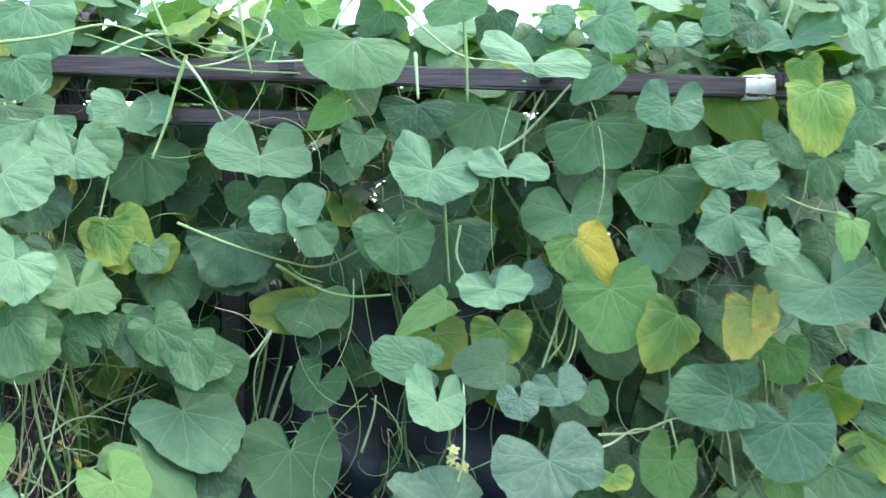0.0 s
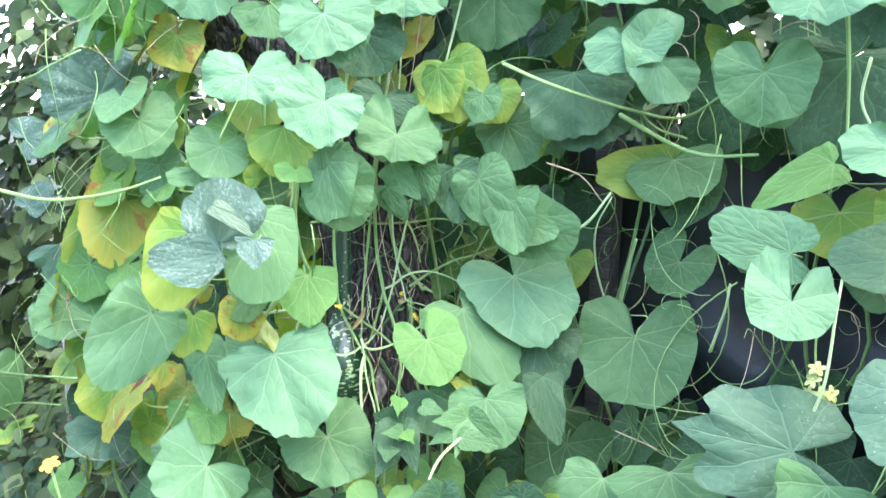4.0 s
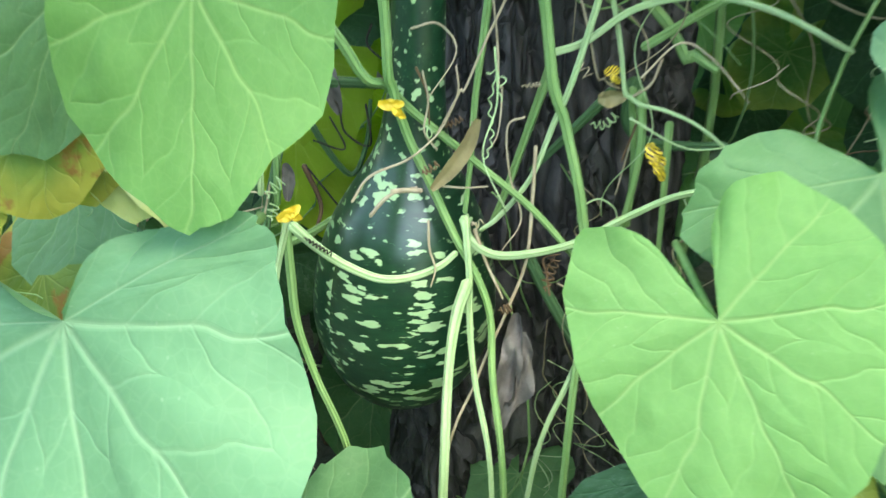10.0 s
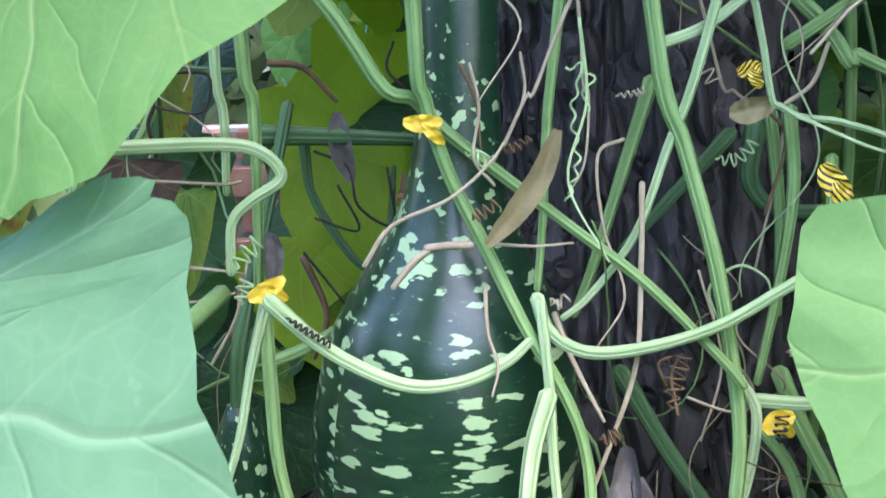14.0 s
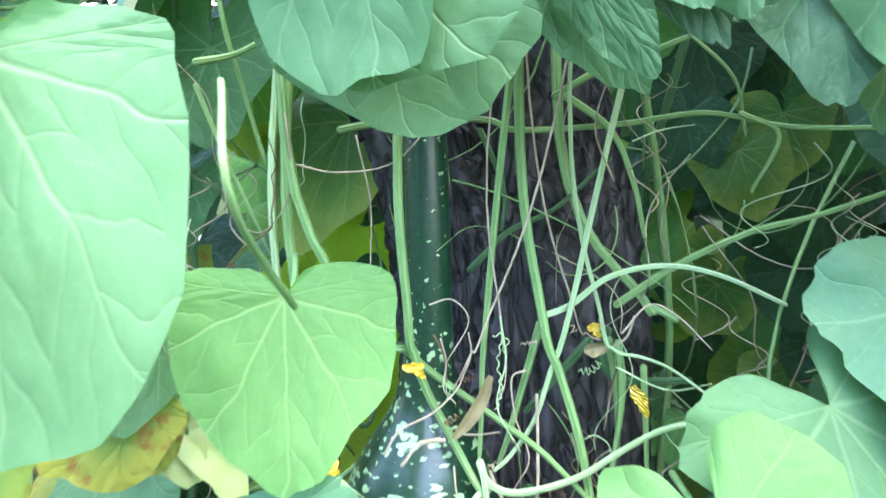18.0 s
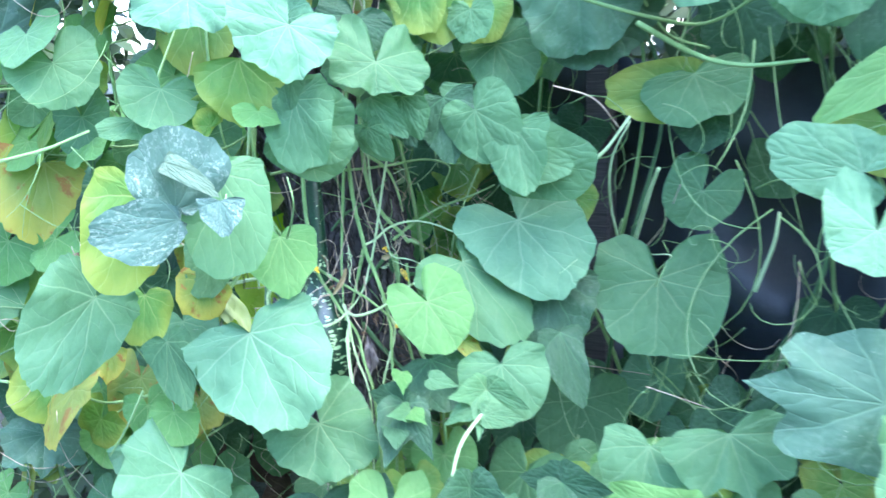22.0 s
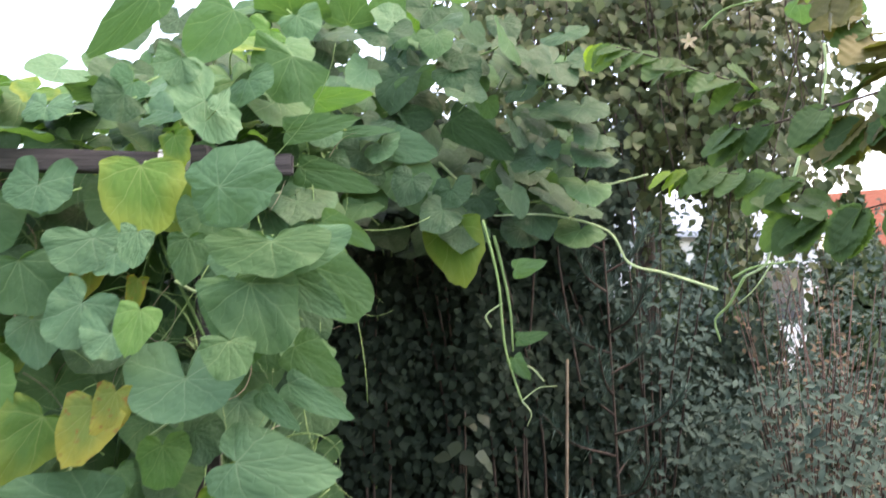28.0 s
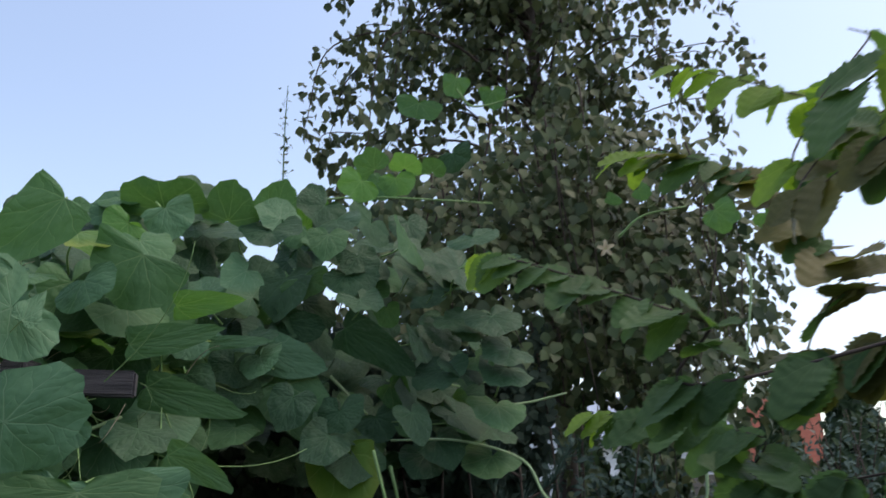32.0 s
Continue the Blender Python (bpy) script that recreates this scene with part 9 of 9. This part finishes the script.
tube("stem", [(0.020, 2.315, 0.992), (0.017, 2.298, 0.919), (0.029, 2.285, 0.859), (0.042, 2.276, 0.821)], 0.0025, STEM, vine_at(0.5))


# ---- things on the ground and at the corner ----
CLOTH = plain("white_cloth", (0.62, 0.62, 0.60), (0.82, 0.82, 0.80), 25, 0.85, 0.5, 0.004)
_v, _f = box_data((0.93, 2.52, 1.896), (0.11, 0.056, 0.070), Matrix.Rotation(radians(1.9), 3, "Y"), 0.004, random.Random(8), 8, 0.012)
tagged(put("cloth_wrap", mesh("cloth_wrap", _v, _f), CLOTH), "strip of white cloth wrapped round the trellis rail", "cloth")

DARKPLANK = plain("dark_wet_board", (0.014, 0.013, 0.018), (0.04, 0.035, 0.047), 9, 0.7, 0.5, 0.005, stretch=(1, 8, 8))
_v, _f = box_data((1.42, 2.92, 0.022), (0.75, 0.22, 0.035), Matrix.Rotation(radians(-58), 3, "Z"), 0.003, random.Random(9), 10, 0.006)
tagged(put("board", mesh("board", _v, _f, False), DARKPLANK), "dark damp board lying on the soil", "board")

STONE = plain("pale_stone", (0.35, 0.33, 0.38), (0.70, 0.68, 0.70), 30, 0.8, 0.4, 0.004)
for i, (x, y, r) in enumerate(((1.34, 3.26, 0.022), (0.10, 2.93, 0.024), (0.15, 2.97, 0.017), (0.06, 2.98, 0.014), (2.62, 3.05, 0.03), (2.9, 3.2, 0.022))):
    bm = bmesh.new()
    bmesh.ops.create_icosphere(bm, subdivisions=3, radius=r)
    for v in bm.verts:
        v.co *= 1 + 0.3 * noise.noise(v.co * 60 + Vector((i * 3, 0, 0)))
        v.co.z = v.co.z * 0.7 + r * 0.4
        v.co += Vector((x, y, 0.0))
    me = bpy.data.meshes.new("stone")
    bm.to_mesh(me)
    bm.free()
    me.polygons.foreach_set("use_smooth", [True] * len(me.polygons))
    tagged(put("stone", me, STONE), "small pale stone lying on the soil", "stone", "stones on the soil")

DEADWOOD = plain("dead_branch_tan", (0.22, 0.17, 0.12), (0.45, 0.37, 0.28), 20, 0.85, 0.5, 0.003)
fallen = empty("fallen_branch", (2.55, 3.5, 0.03), "dry tan fallen branch on the grass", "branch")
tube("branch", [(2.40, 3.90, 0.05), (2.52, 3.62, 0.04), (2.66, 3.35, 0.05), (2.95, 2.95, 0.04)], 0.010, DEADWOOD, fallen, 0.006)
tube("twig", [(2.52, 3.62, 0.04), (2.70, 3.58, 0.06), (2.95, 3.50, 0.09)], 0.005, DEADWOOD, fallen, 0.002)
tube("twig", [(2.66, 3.35, 0.05), (2.62, 3.18, 0.07), (2.64, 3.05, 0.09)], 0.004, DEADWOOD, fallen, 0.002)
LITTER = foliage("dry_leaf_litter", (0.07, 0.045, 0.026), (0.20, 0.145, 0.09), 0.8, 0.1, 0.8)
_p, _s, _q = scatter(1500, 611, (0.6, 2.4, 0.0), (4.2, 4.1, 0.03), lambda x, y, z: lumps(x, y, 1.5, 5) > 0.0 or x > 2.2, (0.02, 0.055))
tagged(leaf_cloud("leaf_litter", _p, np.tile((0.0, 0.0, 1.0), (len(_p), 1)), _s, LITTER, None, 0.6, seed=612, hang=0.0), "dry brown fallen leaves on the ground", "leaf litter", kind="stuff")

# low growth under and behind the vines
_p, _s, _q = scatter(7000, 901, (-4.2, 0.6, 0.0), (1.1, 4.8, 0.42), lambda x, y, z: (y > 2.75 or (x < -2.0 and y > 3.0 + 0.9 * x + 0.4)) and z < 0.14 + 0.3 * abs(lumps(x, y, 1.7, 8)) and not (-1.6 < x < -0.9 and y < 2.9), (0.05, 0.11))
tagged(leaf_cloud("undergrowth", _p, np.tile((0.0, -0.5, 0.9), (len(_p), 1)), _s, BACKLEAF, None, 0.6, seed=902, hang=0.2), "low dark green undergrowth behind the vines", "undergrowth", kind="stuff")

# young pine in the passage
PINE = plain("pine_needles", (0.025, 0.06, 0.045), (0.09, 0.16, 0.12), 6, 0.5, 0.0, vary=0.6)
pine = empty("young_pine", (2.55, 3.8, 0), "young pine with long bluish-green needles", "pine")
tube("trunk", [(2.55, 3.8, -0.03), (2.56, 3.8, 0.8), (2.54, 3.78, 1.75)], 0.008, TWIG, pine, 0.004)
_rp = random.Random(71)
for i in range(15):
    z = 0.45 + 1.25 * i / 14
    a = i * 2.4
    q = 0.38 * (1.25 - z / 2.2)
    t0 = np.array((2.55, 3.79, z))
    t1 = t0 + np.array((math.cos(a) * q * 0.6, math.sin(a) * q * 0.6, 0.07))
    t2 = t0 + np.array((math.cos(a) * q, math.sin(a) * q, 0.20))
    tube("branch", [t0, t1, t2], 0.006, TWIG, pine, 0.003, 5, 5)
    bits = []
    for k in range(140):
        u = _rp.uniform(0.25, 1.0)
        c = t0 + (t1 - t0) * min(1, u * 2) + (t2 - t1) * max(0, u * 2 - 1)
        d = np.array((_rp.gauss(0, 1), _rp.gauss(0, 1), _rp.gauss(0.5, 0.8)))
        d = d / np.linalg.norm(d) + (t2 - t1) / np.linalg.norm(t2 - t1) * 0.9
        d = d / np.linalg.norm(d) * _rp.uniform(0.06, 0.10)
        s = np.cross(d, (0.3, 0.8, 0.5))
        s = s / np.linalg.norm(s) * 0.0019
        bits.append(([c - s, c + s, c + d], [(0, 1, 2)]))
    v, f = joined(bits)
    tagged(put("needles", mesh("needles", v, f, False), PINE, pine), kind="stuff")

# twiggy shrub with few leaves
RUST = foliage("sparse_rusty_leaves", (0.05, 0.04, 0.025), (0.20, 0.13, 0.07), 0.6, 0.2)
REDTWIG = plain("reddish_twigs", (0.10, 0.055, 0.045), (0.22, 0.13, 0.10), 20, 0.8)
bare = empty("twiggy_shrub", (3.5, 3.75, 0), "sparse shrub of thin reddish-brown twigs", "shrub")
_pts = []
for i in range(46):
    a, q, h = _rp.uniform(0, 6.28), _rp.uniform(0.1, 0.42), _rp.uniform(0.9, 1.65)
    t = [(3.5 + 0.05 * math.cos(a), 3.75 + 0.05 * math.sin(a), -0.02), (3.5 + q * 0.5 * math.cos(a), 3.75 + q * 0.5 * math.sin(a), h * 0.5), (3.5 + q * math.cos(a + 0.3), 3.75 + q * math.sin(a + 0.3), h)]
    tube("twig", t, 0.005, REDTWIG, bare, 0.0015, 5, 4)
    for k in range(8):
        u = _rp.uniform(0.4, 1)
        _pts.append((3.5 + q * u * math.cos(a) + _rp.gauss(0, .03), 3.75 + q * u * math.sin(a) + _rp.gauss(0, .03), h * u))
leaf_cloud("foliage", _pts, [(0, -0.6, 0.6)] * len(_pts), [_rp.uniform(0.02, 0.04) for _ in _pts], RUST, bare, 0.5, seed=77, hang=0.2)

# brick wall glimpsed past the trunk
BRICK = plain("pinkish_brick", (0.30, 0.15, 0.11), (0.48, 0.28, 0.22), 14, 0.85, 0.5, 0.004)
MORTAR = plain("mortar", (0.28, 0.26, 0.24), (0.42, 0.40, 0.37), 30, 0.9, 0.5, 0.003)
brick_wall = empty("brick_wall", (-2.45, 3.0, 0), "low wall of pinkish bricks behind the trunk", "brick wall")
_rot = Matrix.Rotation(radians(62), 3, "Z")
_v, _f = box_data((-2.45, 3.0, 0.34), (1.36, 0.09, 0.76), _rot)
put("core", mesh("core", _v, _f, False), MORTAR, brick_wall)
_v, _f = box_data((0, 0, 0), (0.235, 0.115, 0.068), None, 0.0015, random.Random(3), 1, 0.005)
_brick = mesh("brick", _v, _f, False)
for j in range(9):
    for i in range(5):
        u = (i - 2 + (0.5 if j % 2 else 0) - 0.25) * 0.247
        ob = put("brick", _brick, BRICK, brick_wall)
        ob.matrix_basis = Matrix.Translation(Vector((-2.45, 3.0, 0.045 + 0.08 * j)) + _rot @ Vector((u, 0, 0))) @ _rot.to_4x4()

# wiry dry tendrils tangled over the bark beside the gourd
_t = random.Random(77)
DRYWIRE = plain("dry_tendril_buff", (0.20, 0.15, 0.09), (0.46, 0.38, 0.25), 30, 0.7, 0.3, 0.002)
for k in range(84):
    u = _t.uniform(0.0, 0.30) if k % 4 else _t.uniform(-0.42, -0.27)
    d, z = _t.uniform(-0.06, 0.05), _t.uniform(0.34, 1.10)
    w, du, dz, dd = [], _t.gauss(0, 0.35), _t.choice((-1, -1, 1)), _t.gauss(0, 0.1)
    size, wave, ph = _t.uniform(0.09, 0.24), _t.uniform(0.006, 0.022), _t.uniform(0, 6)
    turns = _t.uniform(6, 18)
    for i in range(19):
        q = i / 18
        a = u + size * q * du + wave * math.sin(ph + turns * q)
        a = max(a, 0.0) if k % 4 else min(a, -0.26)
        b = d + size * q * dd + wave * 0.7 * math.cos(ph + turns * q * 0.8)
        w.append((-1.1 + 0.82 * a + 0.57 * b, 2.36 + 0.57 * a - 0.82 * b, z + size * q * dz * (1 - 0.5 * q * abs(du))))
    tube("tendril", w, _t.uniform(0.0005, 0.0010), _t.choice((DRYWIRE, DRYWIRE, BROWN, STEM_PALE)), vine_at(w[0][0], w[0][1]), 0.0005, 4, 3)
